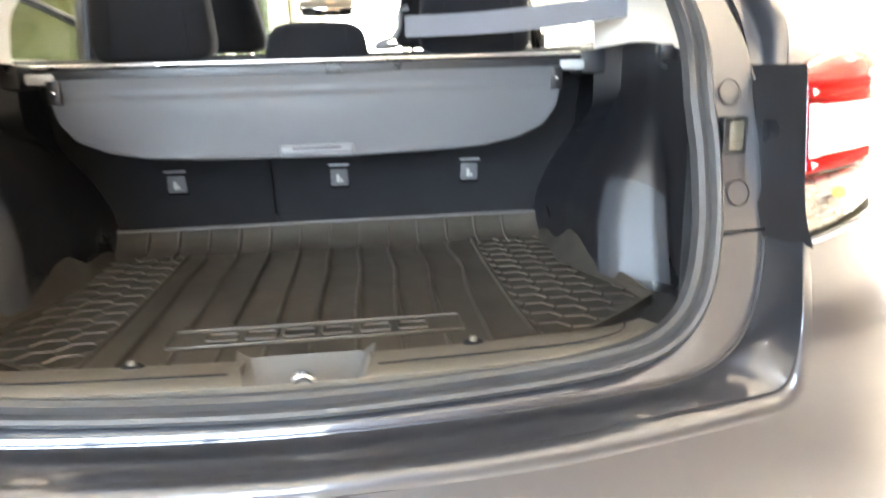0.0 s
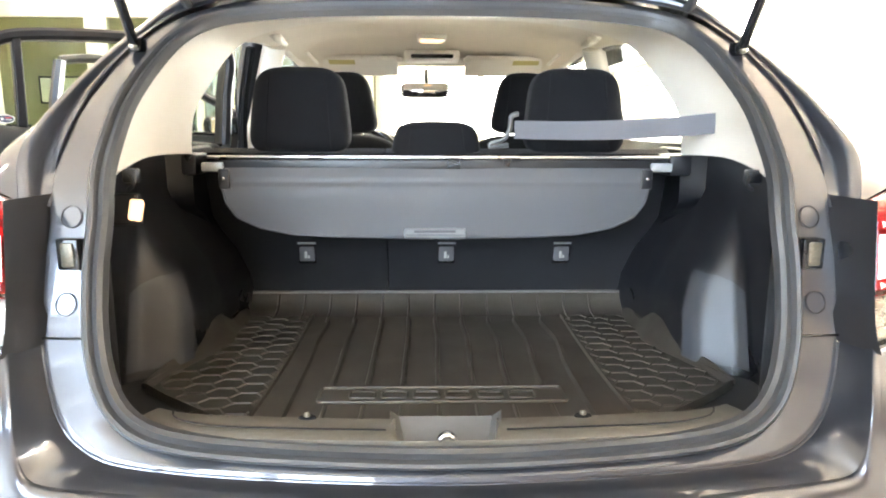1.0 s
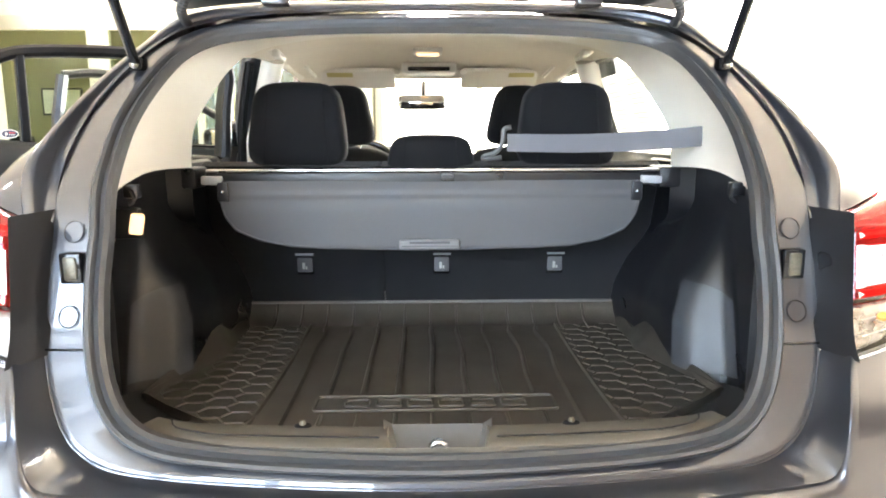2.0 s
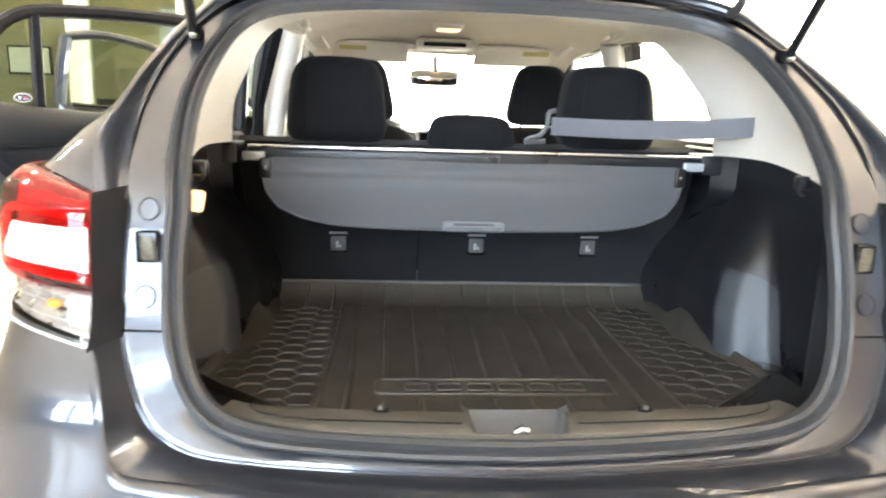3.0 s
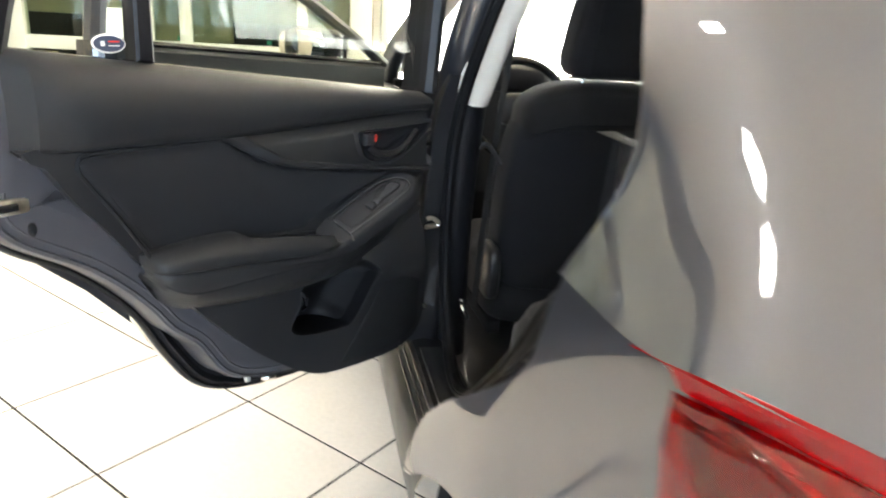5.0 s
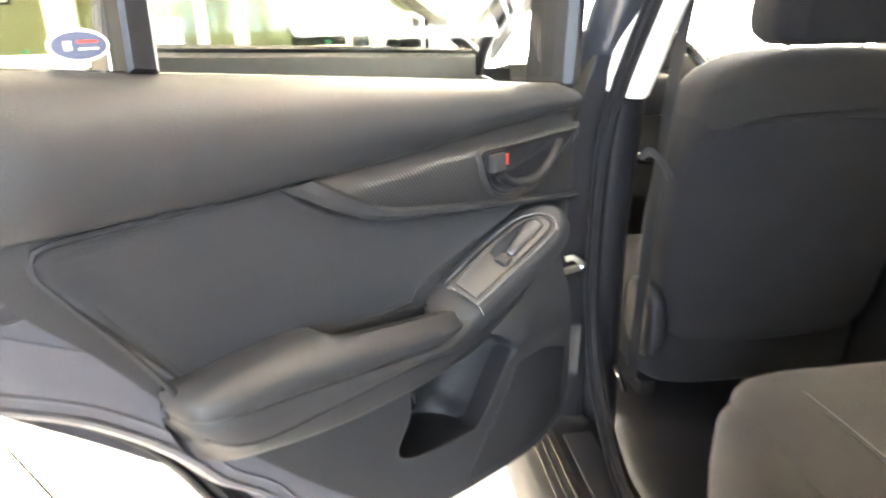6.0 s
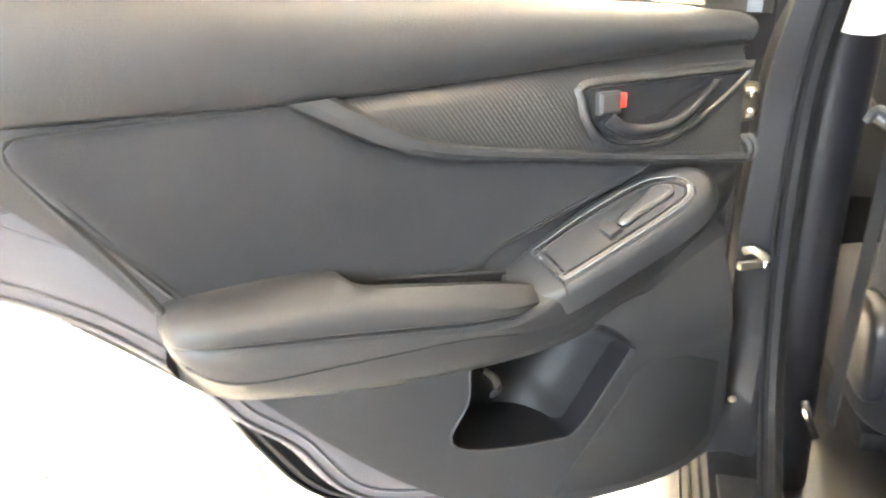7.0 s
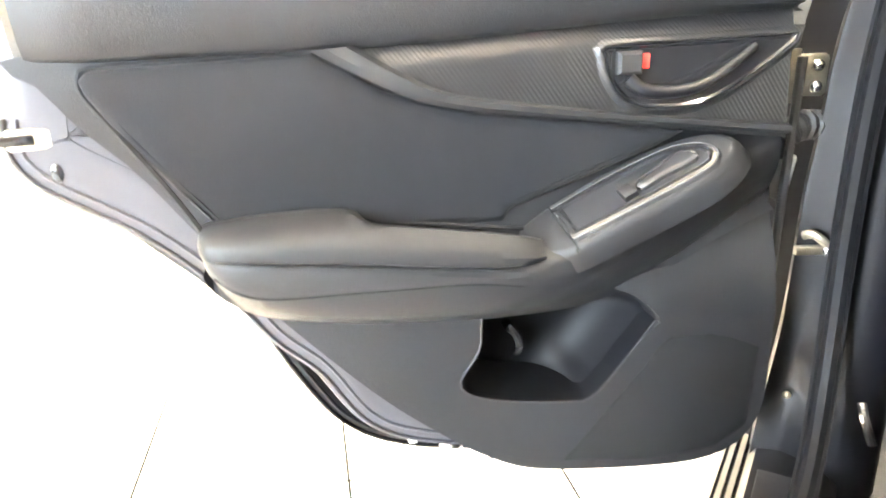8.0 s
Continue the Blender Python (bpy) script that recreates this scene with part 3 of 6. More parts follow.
def lens_out(f, z):
    """The red lens: two faces meet in a ridge that runs from the forward tip to the window's corner."""
    zr = 0.905 + 0.02 * f
    k = step(0.30, 0.52, f)
    face = 0.007 * k * (1 - abs(z - zr) / 0.075)
    crease = 0.0016 * math.exp(-((z - 0.952 - 0.014 * f) / 0.004) ** 2)
    return 0.012 + max(face, -0.004) + crease


def facet_out(f, z):
    """The reflector behind the lens: stepped rows and a raised bar round the window."""
    row = ((z - 0.80 - 0.03 * f) / 0.021) % 1
    col = (f / 0.055) % 1
    return -0.014 + 0.0035 * row + 0.0008 * abs(col - 0.5)


def tsplit(f):
    """Upper edge of the clear turn signal lens."""
    return 0.820 + 0.045 * f


def ltop(f):
    return sm(f, [(-0.1, 0.958), (0, 0.960), (0.09, 0.966), (0.22, 0.982), (0.38, 0.994), (0.62, 0.990), (0.82, 0.972), (1.0, 0.952), (1.1, 0.945)], 0.03)


def lbot(f):
    return sm(f, [(-0.1, 0.733), (0, 0.737), (0.3, 0.768), (0.45, 0.785), (0.7, 0.81), (0.9, 0.845), (1.0, 0.875), (1.1, 0.90)], 0.03)


# bumper: rear face and corners, up to the lamps' lower edge
P0, L0 = plan(0.77)
rows = []
for i in range(44):
    r = []
    for j in range(49):
        e = 1 - (1 - j / 48) ** 1.6
        tl = th_of_x(0.690, 0.77)
        p = skin(tl + (1 - tl) * e, 0.77)
        d = float(np.interp(p.x, [q.x for q in P0[:81]], L0[:81])) if p.x > 0.69 else 0
        zt = lbot(d / 0.50) + 0.006
        z = 0.22 + (zt - 0.22) * i / 43
        x0 = 0.0 if z < 0.491 else lerpt(z, XIN_TAB)
        t0 = th_of_x(x0, z)
        r.append(skin(t0 + (1.0 - t0) * e, z))
    rows.append(r)
bm = from_grid(rows)
from_grid(mirror_rows(rows, -1), bm=bm)
bmesh.ops.remove_doubles(bm, verts=bm.verts, dist=1e-4)
part("rear_bumper", bm, PAINT, car, "grey painted plastic rear bumper")

# ledge between the jamb's lip and the bumper's crease
crease = [(0, 0.062, 0.515), (0.20, 0.064, 0.519), (0.330, 0.068, 0.526), (0.405, 0.074, 0.5325), (0.482, 0.078, 0.541), (0.564, 0.081, 0.5485), (0.608, 0.084, 0.553), (0.632, 0.086, 0.560), (0.643, 0.085, 0.580), (0.649, 0.085, 0.62), (0.654, 0.092, 0.66), (0.666, 0.117, 0.70), (0.688, 0.160, 0.742)]
cr = spline(crease, 70)
lipc = []
for i in range(len(AP)):
    if AP[i].x >= -0.001 and AP[i].z < 0.76:
        lipc.append(APP[i] + APO[i] * (jamb_w(APO[i]) + 0.001) + APN[i] * (-0.012 + 0.010 * max(-APO[i].z, 0) ** 1.5))
lipc.sort(key=lambda p: (p.x * 0.6 + p.z))
lipc = spline(lipc, 70)
foot_ = spline([(x, skin_x(x, z), z) for z, x in XIN_TAB], 70)
rows = [[a.lerp(b, f) + Vector((0, 0, 0.004 * math.sin(f * math.pi) * step(0.70, 0.60, b.z))) for f in (0, 0.03, 0.15, 0.4, 0.7, 0.92, 1)] for a, b in zip(lipc, cr)]
bm = from_grid(rows)
from_grid(mirror_rows(rows, -1), bm=bm)
edge_rows = []
for a, b in zip(cr, foot_):
    k = Vector((a.x, b.y, a.z))
    edge_rows.append([a * (1 - f) ** 2 + k * 2 * f * (1 - f) + b * f * f for f in (0, 0.08, 0.2, 0.35, 0.5, 0.65, 0.8, 0.92, 1)])
for s in (-1, 1):
    part("bumper_edge", from_grid(mirror_rows(edge_rows, s)), PAINT, car)
    part("jamb_lip", tube([(s * p.x, p.y, p.z) for p in lipc], 0.003, 8), PAINT, car)
part("bumper_ledge", bm, PAINT, car, "grey painted ledge of the bumper under the hatch")

# upper pillar and roof skin, from the jamb's edge over the pillar to the door opening and the roof
J_ = [(x, apy(z), z) for x, z in ((0.672, 0.955), (0.684, 1.05), (0.684, 1.14), (0.668, 1.225), (0.632, 1.30), (0.565, 1.36), (0.42, 1.392), (0.21, 1.404), (0, 1.408))]
S_ = [(0.714, 0.268, 0.962), (0.730, 0.316, 1.05), (0.718, 0.436, 1.14), (0.702, 0.580, 1.225), (0.674, 0.715, 1.305), (0.60, 0.80, 1.385), (0.45, 0.845, 1.42), (0.22, 0.875, 1.432), (0, 0.88, 1.436)]
F_ = [(0.880, 0.785, 0.955), (0.822, 0.79, 1.06), (0.775, 0.90, 1.19), (0.712, 1.03, 1.305), (0.635, 1.10, 1.40), (0.47, 1.12, 1.458), (0.23, 1.10, 1.475), (0, 1.10, 1.48)]


FOOT = [(0.714, 0.266, 0.966), (0.768, 0.286, 0.986), (0.825, 0.335, 1.0), (0.862, 0.42, 0.998), (0.882, 0.54, 0.98), (0.886, 0.63, 0.962)]


def upper_rows(s):
    """Jamb edge, a rolled edge out to the crease, then the side of the pillar, which flares at its foot along the lamp."""
    js, ss, fs = spline(J_, 72), spline(S_, 72), spline(F_, 72)
    foot = spline([Vector(p) for p in FOOT] + [Vector((side_x(0.785, 0.955), 0.785, 0.955))], 30)
    roll, side = [], []
    for k, (a, b, c) in enumerate(zip(js, ss, fs)):
        o = 1 if b.x > 0.3 else b.x / 0.3
        g = step(0, 0.25, k / 71)
        r = [a + Vector((0, 0.012, 0))] + spline([a + Vector((0, 0.002, 0)), a.lerp(b, 0.20) + Vector((0, 0.004 + 0.003 * g, 0)), a.lerp(b, 0.36) + Vector((0, 0.004 + 0.002 * g, 0)), a.lerp(b, 0.50) + Vector((0, -0.002, 0.002)), a.lerp(b, 0.66) + Vector((0, -0.005, 0.004)), a.lerp(b, 0.88) + Vector((0.002 * o, -0.003, 0.004)), b], 26)
        arc = spline([b, b.lerp(c, 0.12) + Vector((0.0062 * o, 0, 0.002)), b.lerp(c, 0.3) + Vector((0.0105 * o, 0, 0.004)), b.lerp(c, 0.65) + Vector((0.0068 * o, 0, 0.004)), c], 30)
        if k == 0:
            base = arc
        g = max(0.0, 1 - (k / 71) / 0.20) ** 2.0
        arc = [p + (q - p0) * g for p, p0, q in zip(arc, base, foot)]
        r[-1] = arc[0]
        roll.append([Vector((s * p.x, p.y, p.z)) for p in r])
        side.append([Vector((s * p.x, p.y, p.z)) for p in arc])
    return roll, side


for s in (-1, 1):
    roll, side = upper_rows(s)
    part("rear_pillar_skin", from_grid(side), PAINT, car, "", 60)
    part("pillar_edge", from_grid(roll), PAINT, car, "", 60)
rows = []
for i in range(24):
    y = 1.05 + (2.45 - 1.05) * i / 23
    zc = lerpt(y, [(1.05, 1.478), (1.6, 1.515), (2.0, 1.51), (2.45, 1.45)])
    rows.append([Vector((x, y, zc - 0.085 * abs(x / 0.63) ** 3.2)) for x in np.linspace(-0.64, 0.64, 25)])
part("roof_panel", from_grid(rows), PAINT, car)

# open tailgate: a thick panel hinged at the roof
rows = []
for k, p in enumerate(spline([(0, 0.79, 1.425), (0, 0.58, 1.485), (0, 0.28, 1.66), (0, 0.05, 1.88), (0, -0.08, 2.08)], 14)):
    wx = 0.60 + 0.10 * math.sin(math.pi * k / 13)
    rows.append([Vector((x, p.y + 0.06 * (x / 0.7) ** 2, p.z - 0.03 * (x / 0.7) ** 4 + d)) for d, xs in ((0, np.linspace(-wx, wx, 15)), (0.07, np.linspace(wx, -wx, 15))) for x in xs])
gate = part("tailgate", loft(rows), PAINT, car, "raised tailgate with dark inner trim")
rows = []
for k, p in enumerate(spline([(0, 0.66, 1.450), (0, 0.5, 1.517), (0, 0.28, 1.652), (0, 0.06, 1.862), (0, -0.05, 2.02)], 10)):
    wx = 0.50 + 0.05 * math.sin(math.pi * k / 9)
    rows.append([Vector((x, p.y, p.z - 0.012)) for x in np.linspace(-wx, wx, 9)])
part("inner_trim", from_grid(rows), TRIM, gate)
for s in (-1, 1):
    part("gas_strut", tube([(s * 0.640, 0.60, 1.255), (s * 0.610, 0.42, 1.40), (s * 0.596, 0.33, 1.475)], 0.011, 10), GLOSSB, car, "black gas strut")
    part("strut_rod", tube([(s * 0.596, 0.33, 1.475), (s * 0.56, 0.12, 1.66)], 0.005, 8), CHROME, car)
    part("strut_bracket", box((s * 0.640 - 0.012, 0.595, 1.243), (s * 0.640 + 0.012, 0.64, 1.272), 0.004), GLOSSB, car)
    part("strut_ball", pillowy((s * 0.640, 0.592, 1.254), (0.009, 0.009, 0.009), (1, 1), 12, 8), ZINC, car)
    part("hinge", box((s * 0.37 - 0.03, 0.74, 1.405), (s * 0.37 + 0.03, 0.80, 1.425), 0.004), PAINT, car)
    part("wire_conduit", tube(spline([(s * 0.585, 0.80, 1.36), (s * 0.57, 0.70, 1.385), (s * 0.53, 0.66, 1.43), (s * 0.50, 0.60, 1.47)], 60), [0.012 if k % 2 else 0.0095 for k in range(60)], 8), RUBBER, car, "ribbed black rubber wire conduit")

# ---- inside of the car ----
# light pillar trim between the seal and the side windows
I_ = [(0.576, 1.00), (0.583, 1.05), (0.588, 1.13), (0.577, 1.205), (0.548, 1.268), (0.496, 1.312), (0.41, 1.331), (0.25, 1.344), (0, 1.348)]
INN = [Vector((x, apy(z) + 0.012, z)) for x, z in I_]
K_ = [(0.640, 0.905, 1.02), (0.640, 0.91, 1.06), (0.637, 0.94, 1.13), (0.622, 1.04, 1.21), (0.60, 1.15, 1.29), (0.555, 1.22, 1.345), (0.44, 1.22, 1.378), (0.25, 1.22, 1.40), (0, 1.22, 1.405)]
for s in (-1, 1):
    ii, kk = spline(INN, 44), spline(K_, 44)
    rows = []
    for a, b in zip(ii, kk):
        f = min(a.x / 0.5, 1)
        m1 = a.lerp(b, 0.18) + Vector((0.018 * f, 0, 0.006))
        m2 = a.lerp(b, 0.55) + Vector((0.026 * f, 0, 0.014))
        rows.append([Vector((s * p.x, p.y, p.z)) for p in spline([a, m1, m2, b], 10)])
    part("rear_pillar_trim", from_grid(rows), BEIGE, car, "light grey plastic rear pillar trim")
rows = []
for i in range(30):
    y = 1.215 + (2.47 - 1.215) * i / 29
    zc = lerpt(y, [(1.2, 1.405), (1.6, 1.448), (2.0, 1.458), (2.3, 1.43), (2.47, 1.375)])
    rows.append([Vector((x, y, zc - 0.07 * abs(x / 0.6) ** 4)) for x in np.linspace(-0.60, 0.60, 21)])
part("headliner", from_grid(rows), HEADLINER, car, "beige cloth roof lining")
dome = part("dome_lamp", box((-0.07, 1.93, 1.437), (0.05, 2.05, 1.462), 0.008), WHITEP, car)
part("lens", box((-0.055, 1.945, 1.432), (0.035, 2.035, 1.44), 0.006), CARLAMP, dome, "lit warm lamp lens")
console = part("overhead_console", box((-0.13, 2.24, 1.385), (0.12, 2.42, 1.43), 0.012), BEIGE, car)
part("console_panel", box((-0.10, 2.232, 1.392), (0.09, 2.25, 1.41), 0.004), GLOSSB, console)
for s, x0, x1 in ((-1, -0.53, -0.165), (1, 0.15, 0.515)):
    tilt = Matrix.Translation((0, 2.39, 1.372)) @ Matrix.Rotation(radians(-21), 4, 'X')
    vis = part("sun_visor", box((x0, -0.095, -0.010), (x1, 0.095, 0.010), 0.009, 3, m=tilt), BEIGE, car, "folded beige sun visor")
    lx = x0 + 0.22 if s > 0 else x0 + 0.05
    part("visor_label", box((lx, -0.075, -0.0125), (lx + 0.12, -0.035, -0.0095), m=tilt), mat("yellow_label", (0.46, 0.40, 0.15), 0.6), vis, "yellow warning label")
    part("visor_seam", tube([tilt @ Vector((x0 + 0.02 + (x1 - x0 - 0.04) * k / 8, -0.086, -0.0105)) for k in range(9)], 0.0012, 5), HEADLINER, vis)
    part("visor_clip", box((s * 0.155 - 0.015, 2.30, 1.380), (s * 0.155 + 0.015, 2.33, 1.402), 0.005), BEIGE, car)
    gh = part("grab_handle", tube(spline([(s * 0.548, 1.42, 1.392), (s * 0.528, 1.435, 1.372), (s * 0.527, 1.50, 1.372), (s * 0.527, 1.60, 1.374), (s * 0.548, 1.62, 1.398)], 18), 0.008, 8), BEIGE, car, "beige grab handle")
    part("coat_hook", pillowy((s * 0.520, 1.44, 1.376), (0.014, 0.022, 0.013), (0.6, 0.6), 14, 8), BEIGE, gh)
    part("grab_handle", tube(spline([(s * 0.548, 2.12, 1.405), (s * 0.530, 2.135, 1.385), (s * 0.529, 2.30, 1.372), (s * 0.548, 2.32, 1.385)], 18), 0.008, 8), BEIGE, car)
# inside mirror
mir = part("rear_view_mirror", pillowy((-0.035, 2.44, 1.262), (0.118, 0.022, 0.036), (0.35, 0.5), 24, 10), GLOSSB, car, "black rear view mirror")
part("mirror_face", box((-0.143, 2.413, 1.232), (0.073, 2.419, 1.292), 0.003), MIRROR, mir)
part("mirror_stem", tube([(-0.03, 2.45, 1.29), (-0.03, 2.50, 1.345), (-0.03, 2.52, 1.36)], 0.012, 8), GLOSSB, mir)


# cargo bay sides: wheel housings, pockets and ledges
def bay_x(y, z):
    base = lerpt(y, [(0.18, 0.560), (0.25, 0.575), (0.33, 0.60), (0.38, 0.66), (0.45, 0.70), (0.9, 0.69), (1.15, 0.66)])
    k = sm(y - 0.28 * (z - 0.555), [(0.55, 0.0), (0.585, 0.22), (0.598, 0.68), (0.62, 0.86), (0.66, 0.96), (0.72, 1.0), (1.15, 1.0)], 0.008)
    h = lerpt(z, [(0.54, 1.0), (0.66, 0.92), (0.74, 0.7), (0.80, 0.35), (0.86, 0.1), (0.92, 0.0)])
    return base - 0.118 * k * h


for s in (-1, 1):
    rows = []
    for y in list(np.linspace(0.175, 0.54, 18)) + list(np.linspace(0.55, 0.72, 34)) + list(np.linspace(0.74, 1.14, 16)):
        ztop = lerpt(y, [(0.17, 0.99), (0.3, 1.01), (0.4, 1.02), (1.14, 1.03)])
        r = []
        for j in range(30):
            g = j / 29
            z = 0.52 + (ztop - 0.52) * g
            yy = max(y, apy(z) + 0.018)
            r.append(Vector((s * bay_x(yy, z), yy, z)))
        r.append(Vector((s * (bay_x(max(y, apy(ztop) + 0.018), ztop) + 0.012), r[-1].y + 0.002, ztop + 0.006)))
        r.append(Vector((s * 0.70, r[-1].y + 0.002, ztop + 0.004)))
        rows.append(r)
    part("cargo_side_trim", from_grid(rows), TRIM, car, "black moulded cargo side trim")
    # cover patch on the bulge's rear face, where the painted highlight sits
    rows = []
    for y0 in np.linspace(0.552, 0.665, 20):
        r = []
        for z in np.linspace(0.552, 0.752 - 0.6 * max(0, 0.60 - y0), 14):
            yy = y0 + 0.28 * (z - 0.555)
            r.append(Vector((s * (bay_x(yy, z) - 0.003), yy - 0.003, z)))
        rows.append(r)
    part("wheelhouse_cover", from_grid(rows), WHEELP, car, "charcoal plastic wheelhouse cover with window light in its colour")
    part("trim_seam", tube([(s * (bay_x(y, z) - 0.0005), y - 0.001, z) for y, z in [(0.592 + 0.28 * (z - 0.555), z) for z in np.linspace(0.55, 0.72, 14)]], 0.0016, 5), GLOSSB, car)
    # seam line on the wheel housing and hook at the back corner
    part("tie_down_loop", tube(spline([(s * 0.578, 1.005, 0.565), (s * 0.566, 1.0, 0.61), (s * 0.566, 1.035, 0.625), (s * 0.578, 1.04, 0.57)], 14), 0.004, 6), GLOSSB, car)
    hb = part("bag_hook", box((s * 0.588 - 0.010, 0.395, 0.985), (s * 0.588 + 0.018, 0.420, 1.012), 0.005), TRIM, car)
    part("hook_loop", tube(spline([(s * 0.582, 0.396, 1.000), (s * 0.573, 0.388, 0.984), (s * 0.584, 0.388, 0.975)], 8), 0.004, 6), TRIM_SOFT, hb)
    # cover holders
    part("cover_holder", box((s * 0.655 - 0.05, 0.885, 0.965), (s * 0.655 + 0.03, 0.99, 1.02), 0.008), TRIM, car)
lamp = part("cargo_lamp", box((-0.705, 0.488, 0.892), (-0.612, 0.515, 0.956), 0.006), TRIM, car)
part("lens", box((-0.013, -0.012, -0.021), (0.013, 0.012, 0.021), 0.005, m=Matrix.Translation((-0.616, 0.489, 0.924)) @ Matrix.Rotation(radians(12), 4, 'Y') @ Matrix.Rotation(radians(25), 4, 'Z')), CARLAMP, lamp, "lit amber cargo lamp lens")

# load floor, sill trim and latch
part("load_floor", box((-0.71, 0.20, 0.50), (0.71, 1.16, 0.532), 0.004), CARPET, car)
sill_path = spline([(-0.520, apy(0.60) + 0.016, 0.604), (-0.44, 0.158, 0.597), (-0.2, 0.153, 0.590), (0, 0.152, 0.588), (0.2, 0.153, 0.590), (0.44, 0.158, 0.597), (0.520, apy(0.60) + 0.016, 0.604)], 81)
rows = []
for p in sill_path:
    if abs(p.x) < 0.082:
        rows.append([p + Vector((0, 0, -0.015)), p, p + Vector((0, 0.0, 0.0)), p + Vector((0, 0.001, -0.001)), p + Vector((0, 0.002, -0.05)), p + Vector((0, 0.004, -0.06))])
    else:
        k = Vector((-0.02 * p.x / 0.5, 0, 0))
        rows.append([p + Vector((0, 0, -0.015)), p, p + Vector((0, 0.008, 0.006)) + k * 0.2, p + Vector((0, 0.040, 0.009)) + k * 0.6, p + Vector((0, 0.075, 0.004)) + k, p + Vector((0, 0.085, -0.04)) + k])
part("sill_trim", from_grid(rows), SILLM, car, "black plastic load sill trim with tan reflection in its colour")
for s in (-1, 1):
    part("sill_groove", tube(spline([(s * 0.10, 0.172, 0.598), (s * 0.35, 0.176, 0.604), (s * 0.425, 0.182, 0.6105), (s * 0.452, 0.192, 0.614), (s * 0.462, 0.212, 0.616)], 26), 0.0016, 5), MATTEB, car)
tray = bmesh.new()
q = lambda pts: tray.faces.new([tray.verts.new(p) for p in pts])
q([(-0.082, 0.242, 0.590), (0.082, 0.242, 0.590), (0.062, 0.160, 0.545), (-0.062, 0.160, 0.545)])
q([(-0.098, 0.240, 0.602), (-0.082, 0.242, 0.590), (-0.062, 0.160, 0.545), (-0.088, 0.152, 0.590)])
q([(0.098, 0.240, 0.602), (0.082, 0.242, 0.590), (0.062, 0.160, 0.545), (0.088, 0.152, 0.590)])
part("latch_tray", tray, TRAYM, car, "charcoal plastic latch recess")
part("latch_striker", tube(spline([(-0.012, 0.17, 0.55), (-0.012, 0.158, 0.586), (0.0, 0.152, 0.600), (0.012, 0.158, 0.586), (0.012, 0.17, 0.55)], 16), 0.006, 8), CHROME, car, "bright steel latch striker")

# rear seat: backrest halves, anchors, headrests, cushion
def backrest(x0, x1, name):
    rows = []
    for i in range(22):
        g = i / 21
        z = 0.54 + (1.018 - 0.54) * g
        y = 1.125 - 0.115 * g
        hw = lerpt(z, [(0.54, 0.57), (0.66, 0.58), (0.78, 0.645), (1.05, 0.655)])
        a, b = max(x0, -hw), min(x1, hw)
        row = []
        for j in range(15):
            f = j / 14
            x = a + (b - a) * f
            e = min(f, 1 - f) * 14
            row.append(Vector((x, y + (0.012 if e < 0.5 else 0.003 if e < 1.5 else 0), z)))
        rows.append(row)
    top = [Vector((p.x, p.y + 0.03, p.z + 0.012)) for p in rows[-1]]
    rows += [top, [Vector((p.x, p.y + 0.13, p.z - 0.01)) for p in top], [Vector((p.x, p.y + 0.20, 0.60)) for p in top]]
    return part(name, from_grid(rows), CARPET, car, "black felt back of the folding rear seat")


sb1 = backrest(-0.66, -0.150, "rear_backrest")
sb2 = backrest(-0.146, 0.66, "rear_backrest")
for x, sb in ((-0.383, sb1), (0.026, sb2), (0.367, sb2)):
    part("anchor_cup", box((x - 0.026, 1.083, 0.690), (x + 0.026, 1.10, 0.765), 0.006), GLOSSB, sb)
    part("anchor_cover", box((x - 0.022, 1.0750, 0.700), (x + 0.022, 1.086, 0.744), 0.003), TRAYM, sb, "grey tether anchor cover")
    part("anchor_icon", box((x - 0.007, 1.0740, 0.709), (x + 0.001, 1.0755, 0.729), 0.0007), INK, sb)
    part("anchor_icon", box((x + 0.003, 1.0740, 0.709), (x + 0.008, 1.0755, 0.718), 0.0007), INK, sb)
    part("anchor_bar", tube([(x - 0.025, 1.0685, 0.755), (x + 0.027, 1.0685, 0.755)], 0.0034, 6), SILVERP, sb, "silver tether bar")


def headrest(cx, cy, cz, rx, rz, sb, material, name="headrest", posts=True, taper=0.10):
    h = part(name, pillowy((cx, cy, cz), (rx, 0.062, rz), (0.42, 0.38), 40, 24,
                           lambda p: Vector((p.x * (1 - taper * (p.z / rz)), p.y + 0.012 * (p.z / rz), p.z + (0.004 * math.cos(p.x / rx * 1.5))))), material, sb, "charcoal cloth headrest")
    for s in (-1, 1):
        part("headrest_seam", tube([(cx + s * rx * 0.62 * (1 - taper * t), cy - 0.0625 + 0.012 * t + 0.035 * max(0, abs(t) - 0.72) ** 1.2, cz + rz * t) for t in np.linspace(-0.9, 0.9, 13)], 0.0016, 5), material, sb)
        if posts:
            part("headrest_post", tube([(cx + s * 0.07, cy + 0.005, cz - rz - 0.035), (cx + s * 0.07, cy + 0.005, cz - rz + 0.03)], 0.006, 8), CHROME, sb)
    return h


